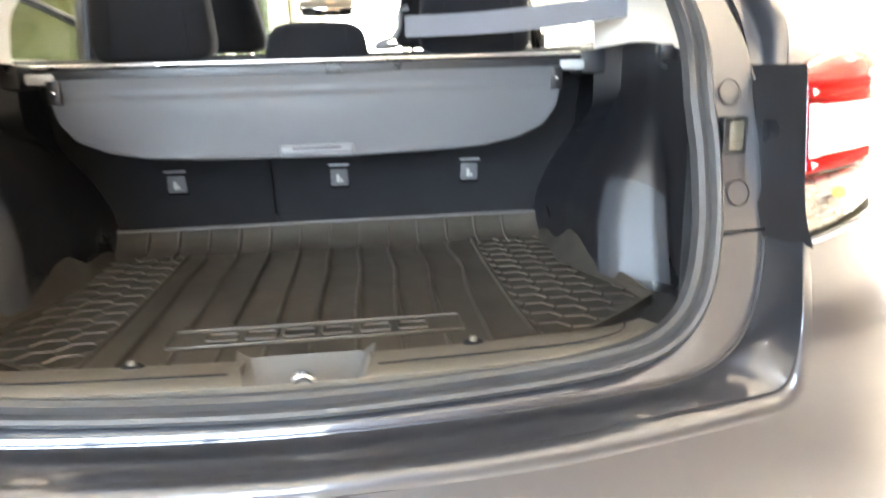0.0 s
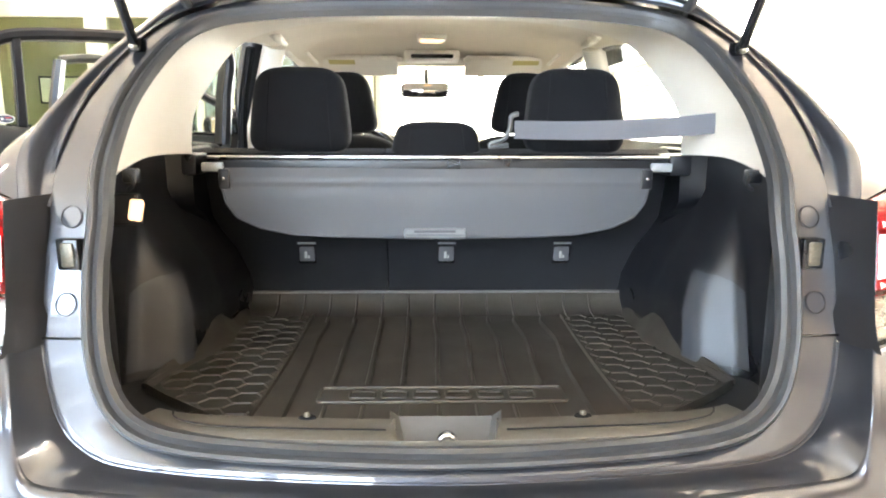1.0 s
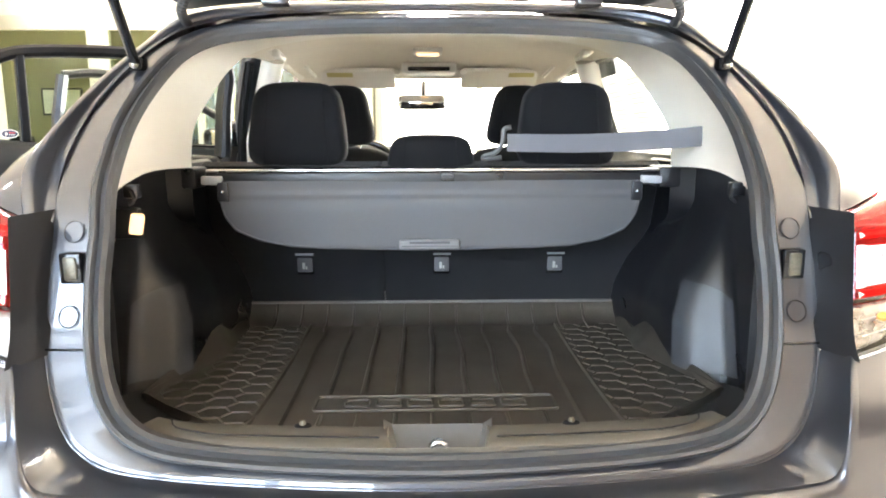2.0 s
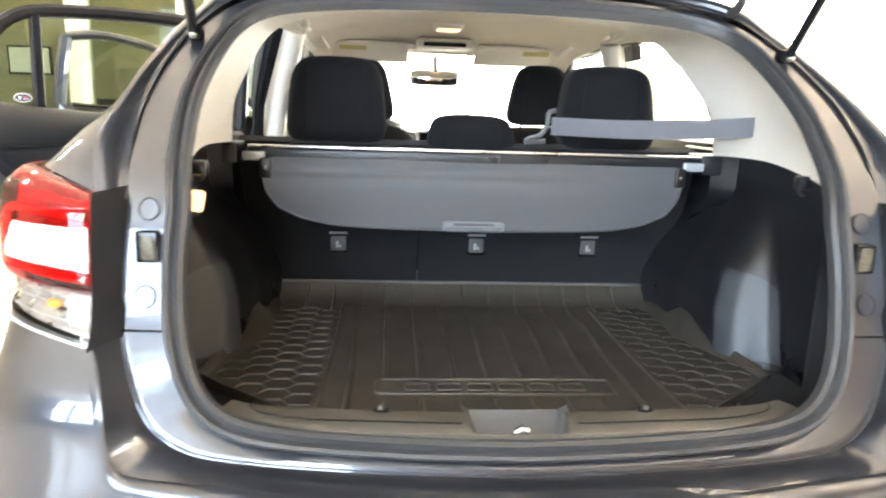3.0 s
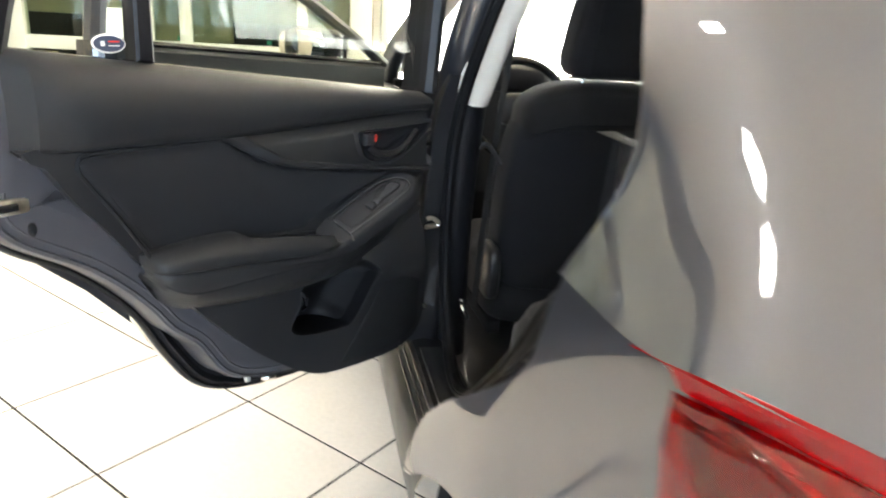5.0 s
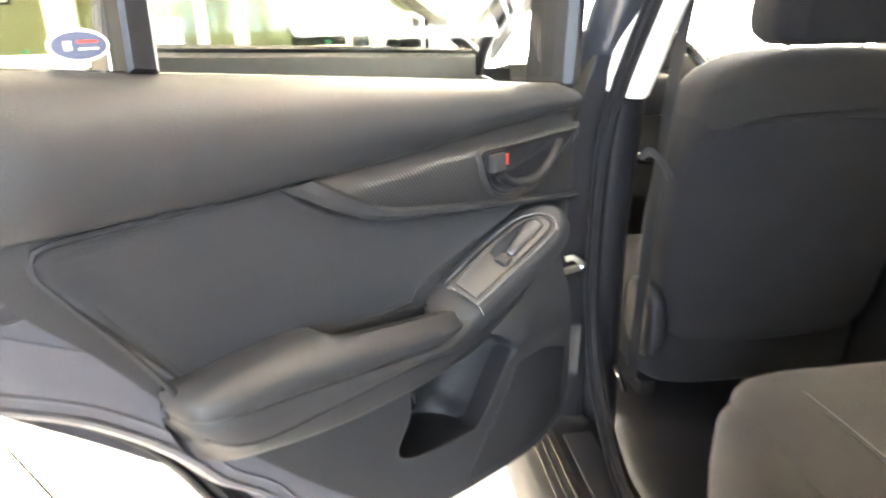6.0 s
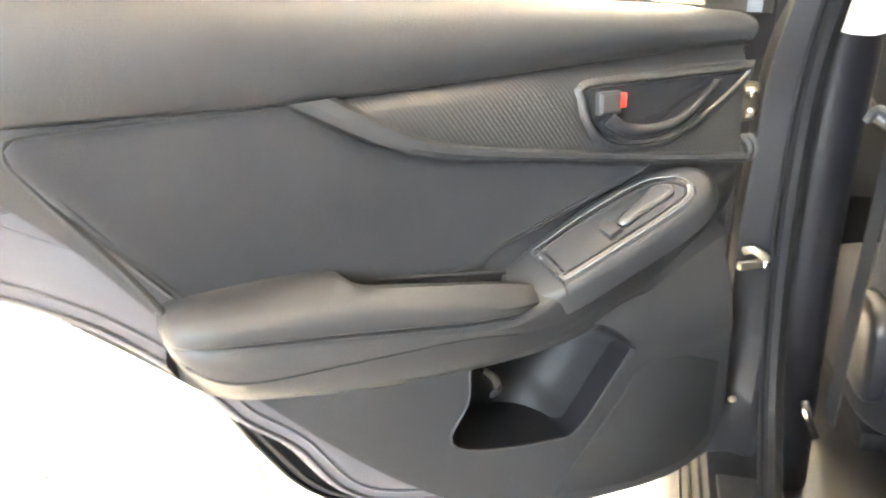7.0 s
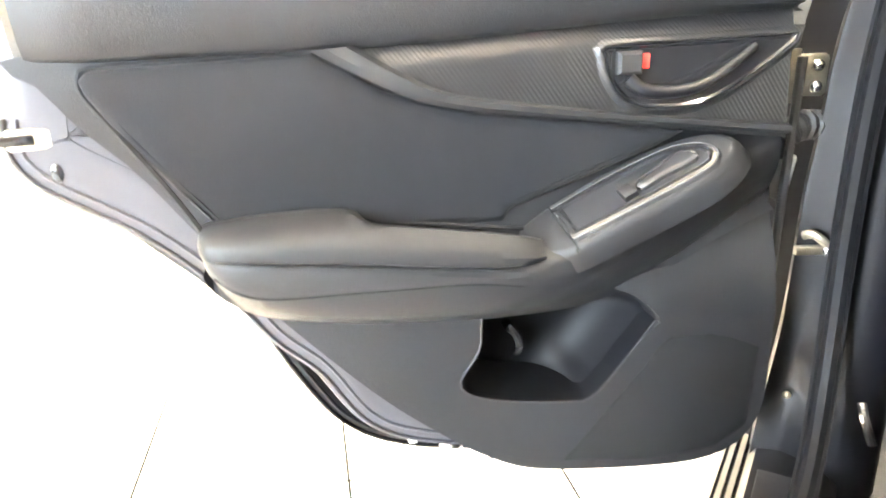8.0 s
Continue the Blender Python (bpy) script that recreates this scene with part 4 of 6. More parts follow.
headrest(-0.385, 1.075, 1.130, 0.133, 0.119, sb1, SEAT)
headrest(0.385, 1.075, 1.130, 0.133, 0.119, sb2, SEAT)
headrest(-0.005, 1.075, 1.036, 0.124, 0.066, sb2, SEAT, posts=False)
for cx in (-0.385, 0.0, 0.385):
    part("seat_shoulder", pillowy((cx, 1.15, 0.975), (0.20, 0.09, 0.052), (0.5, 0.5), 24, 10), SEAT, sb2 if cx > -0.2 else sb1)
part("rear_cushion", pillowy((0, 1.36, 0.45), (0.665, 0.275, 0.135), (0.32, 0.26), 60, 16), SEAT_MID, car, "charcoal cloth rear seat cushion")
for k in (-1, 1):
    part("cushion_bolster", pillowy((k * 0.40, 1.38, 0.505), (0.235, 0.262, 0.095), (0.45, 0.35), 34, 14), SEAT_MID, car)
    part("cushion_seam", tube(spline([(k * 0.55, 1.20, 0.598), (k * 0.55, 1.45, 0.600), (k * 0.54, 1.60, 0.575), (k * 0.53, 1.645, 0.50), (k * 0.53, 1.648, 0.40)], 20), 0.003, 6), RUBBER, car)


# front seats
for s in (-1, 1):
    cx = s * 0.358

    def shape(p):
        t = (p.z + 0.31) / 0.62
        w = 1.0 - 0.10 * max(0, t - 0.6) / 0.4 - 0.05 * max(0, 0.3 - t) / 0.3
        return Vector((p.x * w, p.y + 0.035 * (p.x / 0.27) ** 2 - 0.10 * (t - 0.5), p.z))
    fs = part("front_seat", pillowy((cx, 1.93, 0.735), (0.243, 0.085, 0.262), (0.28, 0.35), 44, 26, shape), SEAT, car, "front seat with dark cloth back")
    part("seat_yoke", pillowy((cx, 1.893, 0.992), (0.222, 0.086, 0.066), (0.5, 0.42), 36, 14, lambda p: Vector((p.x, p.y + 0.035 * (p.x / 0.27) ** 2, p.z - 0.05 * abs(p.x / 0.24) ** 3))), SEAT_YOKE, fs, "grey cloth band over the seat back")
    part("yoke_seam", tube(spline([(cx - 0.222, 1.850, 0.90), (cx - 0.14, 1.812, 0.946), (cx, 1.803, 0.955), (cx + 0.14, 1.812, 0.946), (cx + 0.222, 1.850, 0.88)], 24), 0.0022, 6), RUBBERB, fs)
    part("seat_base", pillowy((cx, 2.20, 0.45), (0.25, 0.28, 0.10), (0.35, 0.35), 36, 12), SEAT, fs)
    part("recliner_cover", pillowy((cx - 0.250, 1.95, 0.53), (0.022, 0.07, 0.08), (0.6, 0.6), 20, 10), TRIM, fs)
    for k in (-1, 1):
        part("seat_rail", box((cx + k * 0.20 - 0.02, 2.02, 0.29), (cx + k * 0.20 + 0.02, 2.45, 0.335), 0.006), MATTEB, fs)
    headrest(cx, 1.86, 1.178, 0.118, 0.118, fs, SEAT, taper=0.22)
part("centre_console", box((-0.105, 1.70, 0.32), (0.105, 2.6, 0.66), 0.02), TRIM, car)
part("console_armrest", pillowy((0.0, 2.05, 0.70), (0.105, 0.22, 0.05), (0.35, 0.35), 26, 10), SEAT_MID, car)
part("cabin_floor", box((-0.74, 1.18, 0.22), (0.74, 3.0, 0.285)), FLOORC, car, "dark grey carpet")
part("rear_footwell_mat", box((-0.66, 1.66, 0.285), (-0.15, 2.05, 0.297), 0.005), FLOORC, car)

part("firewall", box((-0.76, 3.02, 0.28), (0.76, 3.07, 0.96), 0.01), CARPET, car, "black carpeted firewall")
# dashboard, wheel, screen
rows = []
for x in np.linspace(-0.72, 0.72, 30):
    hood = 0.035 * math.exp(-((x + 0.35) / 0.16) ** 2)
    rows.append([Vector((x, 2.8, 0.55)), Vector((x, 2.75, 0.80)), Vector((x, 2.74, 0.93 + hood * 0.6)), Vector((x, 2.78, 0.985 + hood)), Vector((x, 2.93, 1.0 + hood)), Vector((x, 3.15, 0.985))])
part("dashboard", from_grid(rows), TRIM_SOFT, car, "charcoal soft dashboard")
scr = part("centre_screen", box((-0.10, 2.73, 0.86), (0.10, 2.75, 1.0), 0.008), GLOSSB, car)
part("screen_trim", box((-0.108, 2.73, 0.852), (0.108, 2.75, 1.008), 0.008), SILVERP, scr)
part("binnacle", pillowy((-0.35, 2.8, 1.0), (0.17, 0.08, 0.055), (0.5, 0.5), 24, 10), TRIM, car)
sw = part("steering_wheel", tube([(-0.35 + 0.185 * math.cos(a), 2.6 + 0.07 * math.sin(a), 0.90 + 0.17 * math.sin(a)) for a in np.linspace(0, 2 * math.pi, 40)], 0.016, 10, caps=False), GLOSSB, car, "black steering wheel")
part("hub", pillowy((-0.35, 2.61, 0.90), (0.08, 0.035, 0.06), (0.6, 0.6), 20, 10), TRIM, sw)
part("windscreen", from_grid([[Vector((x, 2.47 + 0.02 * (x / 0.6) ** 2, 1.40 - 0.05 * abs(x / 0.6) ** 3)) for x in np.linspace(-0.58, 0.58, 13)], [Vector((x, 3.22 - 0.1 * (x / 0.7) ** 2, 1.0)) for x in np.linspace(-0.70, 0.70, 13)]]), GLASS, car).visible_shadow = False
for s in (-1, 1):
    part("front_pillar", tube(spline([(s * 0.560, 2.44, 1.380), (s * 0.635, 2.84, 1.19), (s * 0.705, 3.18, 1.0)], 14), 0.028, 10), BEIGE, car, "light front pillar trim")
    part("roof_rail_trim", tube(spline([(s * 0.615, 1.24, 1.372), (s * 0.612, 1.6, 1.400), (s * 0.61, 2.0, 1.407), (s * 0.595, 2.45, 1.368)], 20), 0.026, 10), BEIGE, car)
    part("roof_rail", tube(spline([(s * 0.645, 1.08, 1.395), (s * 0.655, 1.5, 1.43), (s * 0.65, 2.0, 1.435), (s * 0.62, 2.42, 1.395), (s * 0.705, 2.78, 1.19), (s * 0.765, 3.10, 1.0), (s * 0.775, 3.10, 0.6)], 40), 0.042, 12), PAINT, car)
    part("front_fender", box((s * 0.80 - 0.06, 2.75, 0.35), (s * 0.80 + 0.06, 3.7, 0.95), 0.05, 4), PAINT, car)
    # centre pillar
    bp = part("centre_pillar", tube(spline([(s * 0.765, 1.955, 0.34), (s * 0.768, 1.955, 0.72), (s * 0.748, 1.938, 0.96), (s * 0.722, 1.81, 1.20), (s * 0.66, 1.72, 1.41)], 26), [0.06 - 0.015 * k / 25 for k in range(26)], 14, flat=0.8), PAINT, car, "grey painted centre pillar")
    part("pillar_trim_upper", tube(spline([(s * 0.712, 1.885, 1.005), (s * 0.668, 1.815, 1.20), (s * 0.605, 1.745, 1.39)], 14), 0.050, 12), BEIGE, bp)
    part("pillar_trim_lower", tube(spline([(s * 0.718, 1.92, 0.30), (s * 0.720, 1.92, 0.7), (s * 0.713, 1.885, 1.004)], 14), 0.046, 12), PLASTB, bp)
    rows = []
    for z, xl, xr in ((0.34, 0.842, 0.765), (0.40, 0.838, 0.763), (0.47, 0.830, 0.760), (0.55, 0.822, 0.756), (0.64, 0.818, 0.752), (0.74, 0.815, 0.748), (0.84, 0.807, 0.745), (0.92, 0.802, 0.738), (0.99, 0.792, 0.728), (1.06, 0.772, 0.712)):
        yy = 1.872 - 0.20 * max(0, z - 0.9)
        dip = 0.012 * math.exp(-((z - 0.50) / 0.05) ** 2)
        rows.append([Vector((s * x, y, z)) for x, y in ((xr - 0.01, yy + 0.02), (xr, yy + 0.004), (xr + 0.012, yy), ((xl + xr) / 2, yy + 0.004 + dip), (xl - 0.012, yy + 0.002 + dip), (xl - 0.003, yy + 0.003), (xl, yy + 0.010), (xl + 0.002, yy + 0.055), (xl + 0.045, yy + 0.075))])
    # darkened paint copy holds the shade on pillar face and sill
    part("pillar_jamb", from_grid([spline([r[k] for r in rows], 36) for k in range(9)]), PAINT_SHADED, bp)
    part("pillar_bolt", pillowy((s * 0.80, 1.874, 0.455), (0.006, 0.004, 0.006), (1, 1), 10, 6), ZINC, bp)
    # front belt beside the pillar
    bl = spline([(s * 0.625, 1.80, 1.27), (s * 0.64, 1.83, 1.05), (s * 0.655, 1.845, 0.80), (s * 0.672, 1.85, 0.45)], 24)
    fb = part("front_seat_belt", loft([[p + Vector((-s * 0.003, -0.016, 0)), p + Vector((s * 0.003, 0.016, 0)), p + Vector((s * 0.0015, 0.0162, 0)), p + Vector((-s * 0.0045, -0.0158, 0))] for p in bl]), DARKBELT, car, "dark belt webbing beside the centre pillar")
    part("belt_guide", box((s * 0.64 - 0.032, 1.80, 1.245), (s * 0.64 + 0.03, 1.83, 1.275), 0.008), BEIGE, fb)
    part("belt_loop", tube(spline([(s * 0.684, 1.842, 0.885), (s * 0.674, 1.833, 0.90), (s * 0.650, 1.828, 0.875), (s * 0.634, 1.832, 0.850)], 14), 0.006, 8), DARKBELT, fb)
    part("belt_anchor", tube(spline([(s * 0.71, 1.84, 0.485), (s * 0.705, 1.832, 0.47), (s * 0.692, 1.826, 0.435)], 10), 0.006, 8), CHROME, fb)
    sp = spline([(s * 0.82, 1.36, 0.33), (s * 0.82, 1.7, 0.325), (s * 0.82, 2.9, 0.325)], 16)
    part("door_sill", sweep(sp, [Vector((0, 0, 1))] * 16, [Vector((s, 0, 0))] * 16, [(-0.10, 0.0), (-0.06, 0.03), (-0.02, 0.035), (0.01, 0.03), (0.03, 0.0), (0.06, -0.02), (0.075, -0.06), (0.07, -0.16)]), PAINT_SHADED, car, "grey painted door sill with shade in its colour")
    for dx in (0.0, 0.014, 0.028):
        part("sill_rib", tube([(s * (0.842 + dx), 1.42, 0.356 - dx * 0.45), (s * (0.842 + dx), 1.9, 0.354 - dx * 0.45), (s * (0.842 + dx), 2.75, 0.352 - dx * 0.45)], 0.003, 6), GLOSSB, car)
    part("sill_tread", box((s * 0.785 - 0.035, 1.40, 0.362), (s * 0.785 + 0.02, 1.80, 0.370), 0.002), TRIM, car)
    # seal round the rear door opening
    ds = spline([(s * 0.645, 1.27, 1.375), (s * 0.70, 1.05, 1.25), (s * 0.765, 0.865, 1.11), (s * 0.80, 0.82, 0.98), (s * 0.80, 0.90, 0.89), (s * 0.785, 1.02, 0.825), (s * 0.775, 1.155, 0.69), (s * 0.77, 1.31, 0.55), (s * 0.77, 1.46, 0.425), (s * 0.77, 1.60, 0.38), (s * 0.758, 1.75, 0.42), (s * 0.756, 1.835, 0.53), (s * 0.758, 1.852, 0.72), (s * 0.752, 1.825, 0.95), (s * 0.724, 1.735, 1.15), (s * 0.665, 1.66, 1.37)], 90)
    dseal = part("door_seal", tube(ds, 0.012, 8), RUBBERB, car, "black rubber door seal")
    for dx, dy in ((0.013, -0.004), (-0.012, 0.002)):
        part("seal_lip", tube([p + Vector((s * dx, dy, 0)) for p in ds], 0.0042, 6), RUBBERB, dseal)
    # jamb faces behind the seal: rear edge of the opening
    js = [p for p in ds if p.z > 0.45 and p.y < 1.42 and p.z < 1.36]
    rows = [[Vector((p.x, p.y + 0.0, p.z)), Vector((p.x + s * 0.02, p.y - 0.05, p.z - 0.01)), Vector((s * (side_x(0.8, min(p.z, 0.98)) - (0.012 if p.z < 1 else 0.012 + (p.z - 1) * 0.45)), min(sm(p.z, EDGE_TAB, 0.02), p.y - 0.03), p.z - 0.01))] for p in js]
    part("door_jamb", from_grid(rows), PAINT, car)
    part("inner_quarter", from_grid([[Vector((s * 0.642, max(p.y, 0.905), p.z)) for p in js], [Vector((s * (abs(p.x) * 0.5 + 0.325), max(p.y - 0.03, 0.82), p.z)) for p in js], [Vector((p.x, p.y, p.z)) for p in js]]), TRIM, car)
# closed doors on the far side: lower inner trim, glass, frame
for y0, y1, nm in ((1.02, 1.80, "rear_door_closed"), (1.93, 2.95, "front_door_closed")):
    dd = part(nm, box((0.70, y0 - 0.1, 0.40), (0.80, y1 + 0.04, 1.05), 0.02), TRIM, car, "closed far-side door with black inner trim")
    part("door_skin", box((0.80, y0 - (0.10 if y0 < 1.5 else 0.08), 0.36), (0.90, y1 + 0.05, 1.02), 0.03, 3), PAINT, dd)
    part("glass", from_grid([[Vector((0.735, y, 1.04)) for y in np.linspace(y0, y1, 6)], [Vector((0.635, 0.22 * (y0 < 1.5) * (1 - (y - y0) / (y1 - y0)) + y, 1.375)) for y in np.linspace(y0, y1 - (0.35 if y0 > 1.5 else 0), 6)]]), GLASS, dd).visible_shadow = False
    fr_ = [(0.735, y0, 1.04), (0.69, y0 + (0.08 if y0 < 1.5 else 0), 1.20), (0.635, y0 + (0.24 if y0 < 1.5 else 0), 1.375), (0.635, y1 - (0.35 if y0 > 1.5 else 0), 1.385), (0.735, y1, 1.04)]
    for a, b in zip(fr_, fr_[1:]):
        part("window_frame", tube([a, b], 0.016, 8), GLOSSB, dd)
    if y0 < 1.5:
        lo, hi = Vector((0.7145, 1.20, 1.095)), Vector((0.6525, 1.26, 1.315))
        wide = Vector((0, 0.46, 0))
        part("window_sticker", from_grid([[lo, lo + wide], [hi, hi + wide]]), THINP, dd, "white paper window sticker with faint print")
        for m0, m1 in ((0.04, 0.50), (0.55, 0.93)):
            bm = bmesh.new()
            up_ = Vector((-0.0012, 0, 0))
            bm.faces.new([bm.verts.new(lo.lerp(hi, f) + wide * m + up_) for f, m in ((0.04, m0), (0.04, m1), (0.94, m1), (0.94, m0))])
            part("print_block", bm, TINTP, dd)
        for k in range(11):
            f = 0.14 + 0.072 * k
            for m0, m1 in ((0.07, 0.46), (0.58, 0.90)):
                if (k * 7 + int(m0 * 10)) % 4 == 0:
                    continue
                e = m1 - 0.1 * ((k * 3) % 4) / 3
                bm = bmesh.new()
                up_ = Vector((-0.0024, 0, 0))
                bm.faces.new([bm.verts.new(lo.lerp(hi, g) + wide * m + up_) for g, m in ((f, m0), (f, e), (f + 0.018, e), (f + 0.018, m0))])
                part("print_line", bm, INK, dd)

# rear seat belt pulled across to the seat back
bp_ = spline([(0.205, 0.965, 1.083), (0.38, 0.87, 1.082), (0.54, 0.77, 1.09), (0.645, 0.705, 1.101), (0.70, 0.672, 1.107)], 22)
rows = []
for k, p in enumerate(bp_):
    rows.append([p + Vector((0, 0.0, -0.024)), p + Vector((0, -0.001, 0.0)), p + Vector((0, 0.0, 0.024)), p + Vector((0.0, 0.0018, 0.024)), p + Vector((0, 0.0018, -0.024))])
belt = part("seat_belt", loft(rows), BELT, car, "grey seat belt webbing pulled across")
part("belt_guide", box((0.668, 0.665, 1.070), (0.70, 0.70, 1.135), 0.008), BEIGE, belt)
part("belt_tongue", tube(spline([(0.215, 0.962, 1.125), (0.195, 0.962, 1.118), (0.192, 0.962, 1.085), (0.175, 0.965, 1.058), (0.145, 0.97, 1.048), (0.14, 0.97, 1.038), (0.19, 0.965, 1.042)], 30), 0.0065, 8), TRAYM, belt, "grey plastic belt tongue")

# ---- things lying in the cargo bay ----
cover = empty("cargo_cover", "grey roll-up cargo cover hanging over the seat back", "cargo cover", (0, 0.9, 0.98))
part("cassette", box((-0.605, 0.895, 0.972), (0.612, 0.965, 1.012), 0.012, 3), TRIM, cover, "black roller cassette")
part("top_strip", box((-0.600, 0.890, 1.0085), (0.607, 0.912, 1.0155), 0.003), ALU, cover, "bright aluminium strip")
rows = []
for i in range(34):
    g = i / 33
    z = 0.985 - 0.182 * g
    hw = 0.552 if z > 0.935 else None
    if hw is None:
        hw = float(np.interp(-z, [-0.935, -0.895, -0.857, -0.830, -0.8135, -0.806, -0.803], [0.553, 0.543, 0.515, 0.455, 0.37, 0.22, 0.02]))
    dent = 0.004 * math.exp(-((z - 0.948) / 0.006) ** 2)
    y = 0.893 - 0.022 * math.sin(min(g * 2.2, 1) * math.pi / 2) + dent
    rows.append([Vector((x * hw - 0.005, y + 0.004 * math.cos(x * 3), z)) for x in np.linspace(-1, 1, 31)])
back = [[p + Vector((0, 0.004, 0)) for p in r] for r in rows]
bm = from_grid(rows)
from_grid(back, bm=bm)
fl = part("flap", bm, COVER, cover, "stiff grey vinyl flap with rounded hem")
hem = [rows[i][0] for i in range(34)] + [rows[-1][j] for j in range(1, 30)] + [rows[i][-1] for i in range(33, -1, -1)]
part("hem", tube([p + Vector((0, 0.001, 0)) for p in hem], 0.0035, 6), COVER, fl)
grip = part("pull_grip", box((-0.092, 0.8605, 0.803), (0.072, 0.872, 0.830), 0.007, 3), GRIPM, cover, "grey moulded pull grip")
part("grip_slot", box((-0.064, 0.8590, 0.8185), (0.044, 0.8622, 0.8250), 0.001), COVER, grip)
part("grip_seam", tube([(-0.085, 0.8602, 0.8125), (0.065, 0.8602, 0.8125)], 0.0012, 5), COVER, grip)
for s in (-1, 1):
    x = s * 0.545 - 0.005
    br = part("flap_bracket", box((x - 0.014, 0.862, 0.932), (x + 0.014, 0.872, 0.983), 0.003), TRIM, cover)
    part("screw", pillowy((x, 0.861, 0.958), (0.004, 0.002, 0.004), (1, 1), 8, 6), CHROME, br)
    part("end_cap", box((s * 0.585 - 0.028, 0.884, 0.975), (s * 0.585 + 0.028, 0.90, 0.998), 0.004), SILVERP, cover, "silver end cap")

cmat = empty("cargo_mat", "black rubber cargo liner with ribs and honeycomb edges", "cargo mat", (0, 0.6, 0.54))
MZ = 0.543
HALF = [(0, 0.228), (0.2, 0.228), (0.40, 0.305), (0.56, 0.43), (0.630, 0.495), (0.615, 0.57), (0.592, 0.66), (0.582, 0.72), (0.574, 0.86), (0.562, 0.95), (0.562, 1.10), (0, 1.10)]
out = HALF + [(-x, y) for x, y in HALF[-2:0:-1]]
part("liner", slab(out, lambda u, v, w: Vector((u, v, w)), [(0, MZ + 0.012), (0.004, MZ + 0.012), (0.012, MZ), (0.02, MZ)], back=MZ - 0.008), MATR, cmat)
# upturned rims
for s in (-1, 1):
    rim = spline([(s * x, y, 0) for x, y in HALF[4:11]], 40)
    rows = []
    for k, p in enumerate(rim):
        hgt = lerpt(p.y, [(0.49, 0.01), (0.56, 0.02), (0.68, 0.032), (0.80, 0.058), (0.86, 0.060), (0.93, 0.02), (1.02, 0.03), (1.10, 0.066)])
        inw = lerpt(p.y, [(0.49, 0.01), (0.66, 0.02), (0.80, 0.05), (0.90, 0.03), (1.10, 0.012)])
        rows.append([p + Vector((-s * inw, 0, MZ + 0.001)), p + Vector((-s * inw * 0.4, 0, MZ + hgt * 0.35)), p + Vector((s * 0.001, 0, MZ + hgt)), p + Vector((s * 0.006, 0, MZ + hgt)), p + Vector((s * 0.006, 0, MZ))])
    part("side_rim", from_grid(rows), MATR, cmat)
rows = [[Vector((x, y, z)) for x in np.linspace(-0.562, 0.562, 25)] for y, z in ((1.030, MZ + 0.001), (1.050, MZ + 0.005), (1.072, MZ + 0.018), (1.088, MZ + 0.036), (1.098, MZ + 0.052), (1.101, MZ + 0.0555), (1.108, MZ + 0.056), (1.112, MZ))]
part("back_rim", from_grid(rows), MATR, cmat)
part("rim_edge", tube([(x, 1.104, MZ + 0.056) for x in np.linspace(-0.560, 0.560, 15)], 0.0055, 8), MATEDGE, cmat, "grey rim edge as painted highlight")


def ridge(bm, pts, w=0.004, h=0.004, z=MZ):
    """A low moulded ridge along points."""
    P = [Vector((p[0], p[1], z)) for p in pts]
    rows = []
    for i, p in enumerate(P):
        t = (P[min(i + 1, len(P) - 1)] - P[max(i - 1, 0)]).normalized()
        s = Vector((-t.y, t.x, 0))
        rows.append([p - s * w, p - s * w * 0.45 + Vector((0, 0, h)), p + s * w * 0.45 + Vector((0, 0, h)), p + s * w])
    return from_grid(rows, bm=bm)


for k in range(-4, 5):
    x = k * 0.0755 - 0.008
    bm = ridge(bmesh.new(), spline([(x * 1.02, 1.000, 0), (x * 1.0, 0.95, 0), (x * 1.03 + 0.004, 0.80, 0), (x, 0.62, 0), (x, 0.495 if abs(x) < 0.26 else 0.30, 0)], 20), 0.007, 0.009)
    part("rib", bm, MATR, cmat)
    part("rib", ridge(bmesh.new(), [(x, 0.255), (x, 0.30), (x, 0.395)] if abs(x) < 0.26 else [(x, 0.25), (x, 0.29)], 0.005, 0.004), MATR, cmat)
for k in range(-6, 7):
    x = k * 0.0775 - 0.008
    part("rim_rib", tube([(x, 0.998, MZ + 0.003), (x, 1.050, MZ + 0.0065), (x, 1.073, MZ + 0.0195), (x, 1.089, MZ + 0.0375), (x, 1.097, MZ + 0.051)], 0.0035, 6), MATR, cmat)
for s in (-1, 1):
    part("border_ridge", ridge(bmesh.new(), spline([(s * 0.366, 1.075, 0), (s * 0.362, 0.8, 0), (s * 0.365, 0.5, 0), (s * 0.375, 0.31, 0)], 24), 0.006, 0.005), MATR, cmat)
    bm = bmesh.new()
    cw, ch = 0.074, 0.052
    for r in range(15):
        for c in range(4):
            cx = 0.402 + c * cw * 0.75
            cy = 0.335 + r * ch + (ch / 2 if c % 2 else 0)
            lim = 0.555 if cy > 0.62 else 0.60
            if cy > 1.05 or cx > lim - 0.02 or (cy < 0.48 and cx > 0.40 + (cy - 0.30) * 1.0):
                continue
            hx = [(s * (cx + cw / 2 * math.cos(a) * 0.98), cy + ch / 2 * 1.155 * math.sin(a) * 0.98) for a in (k * math.pi / 3 for k in range(7))]
            for a, b in zip(hx, hx[1:]):
                if max(abs(a[0]), abs(b[0])) < lim + 0.01:
                    ridge(bm, [a, b], 0.0032, 0.0028)
    tagged(part("honeycomb", bm, MATR, cmat, "raised honeycomb pattern"), kind="stuff")
# plain badge panel with six raised blocks


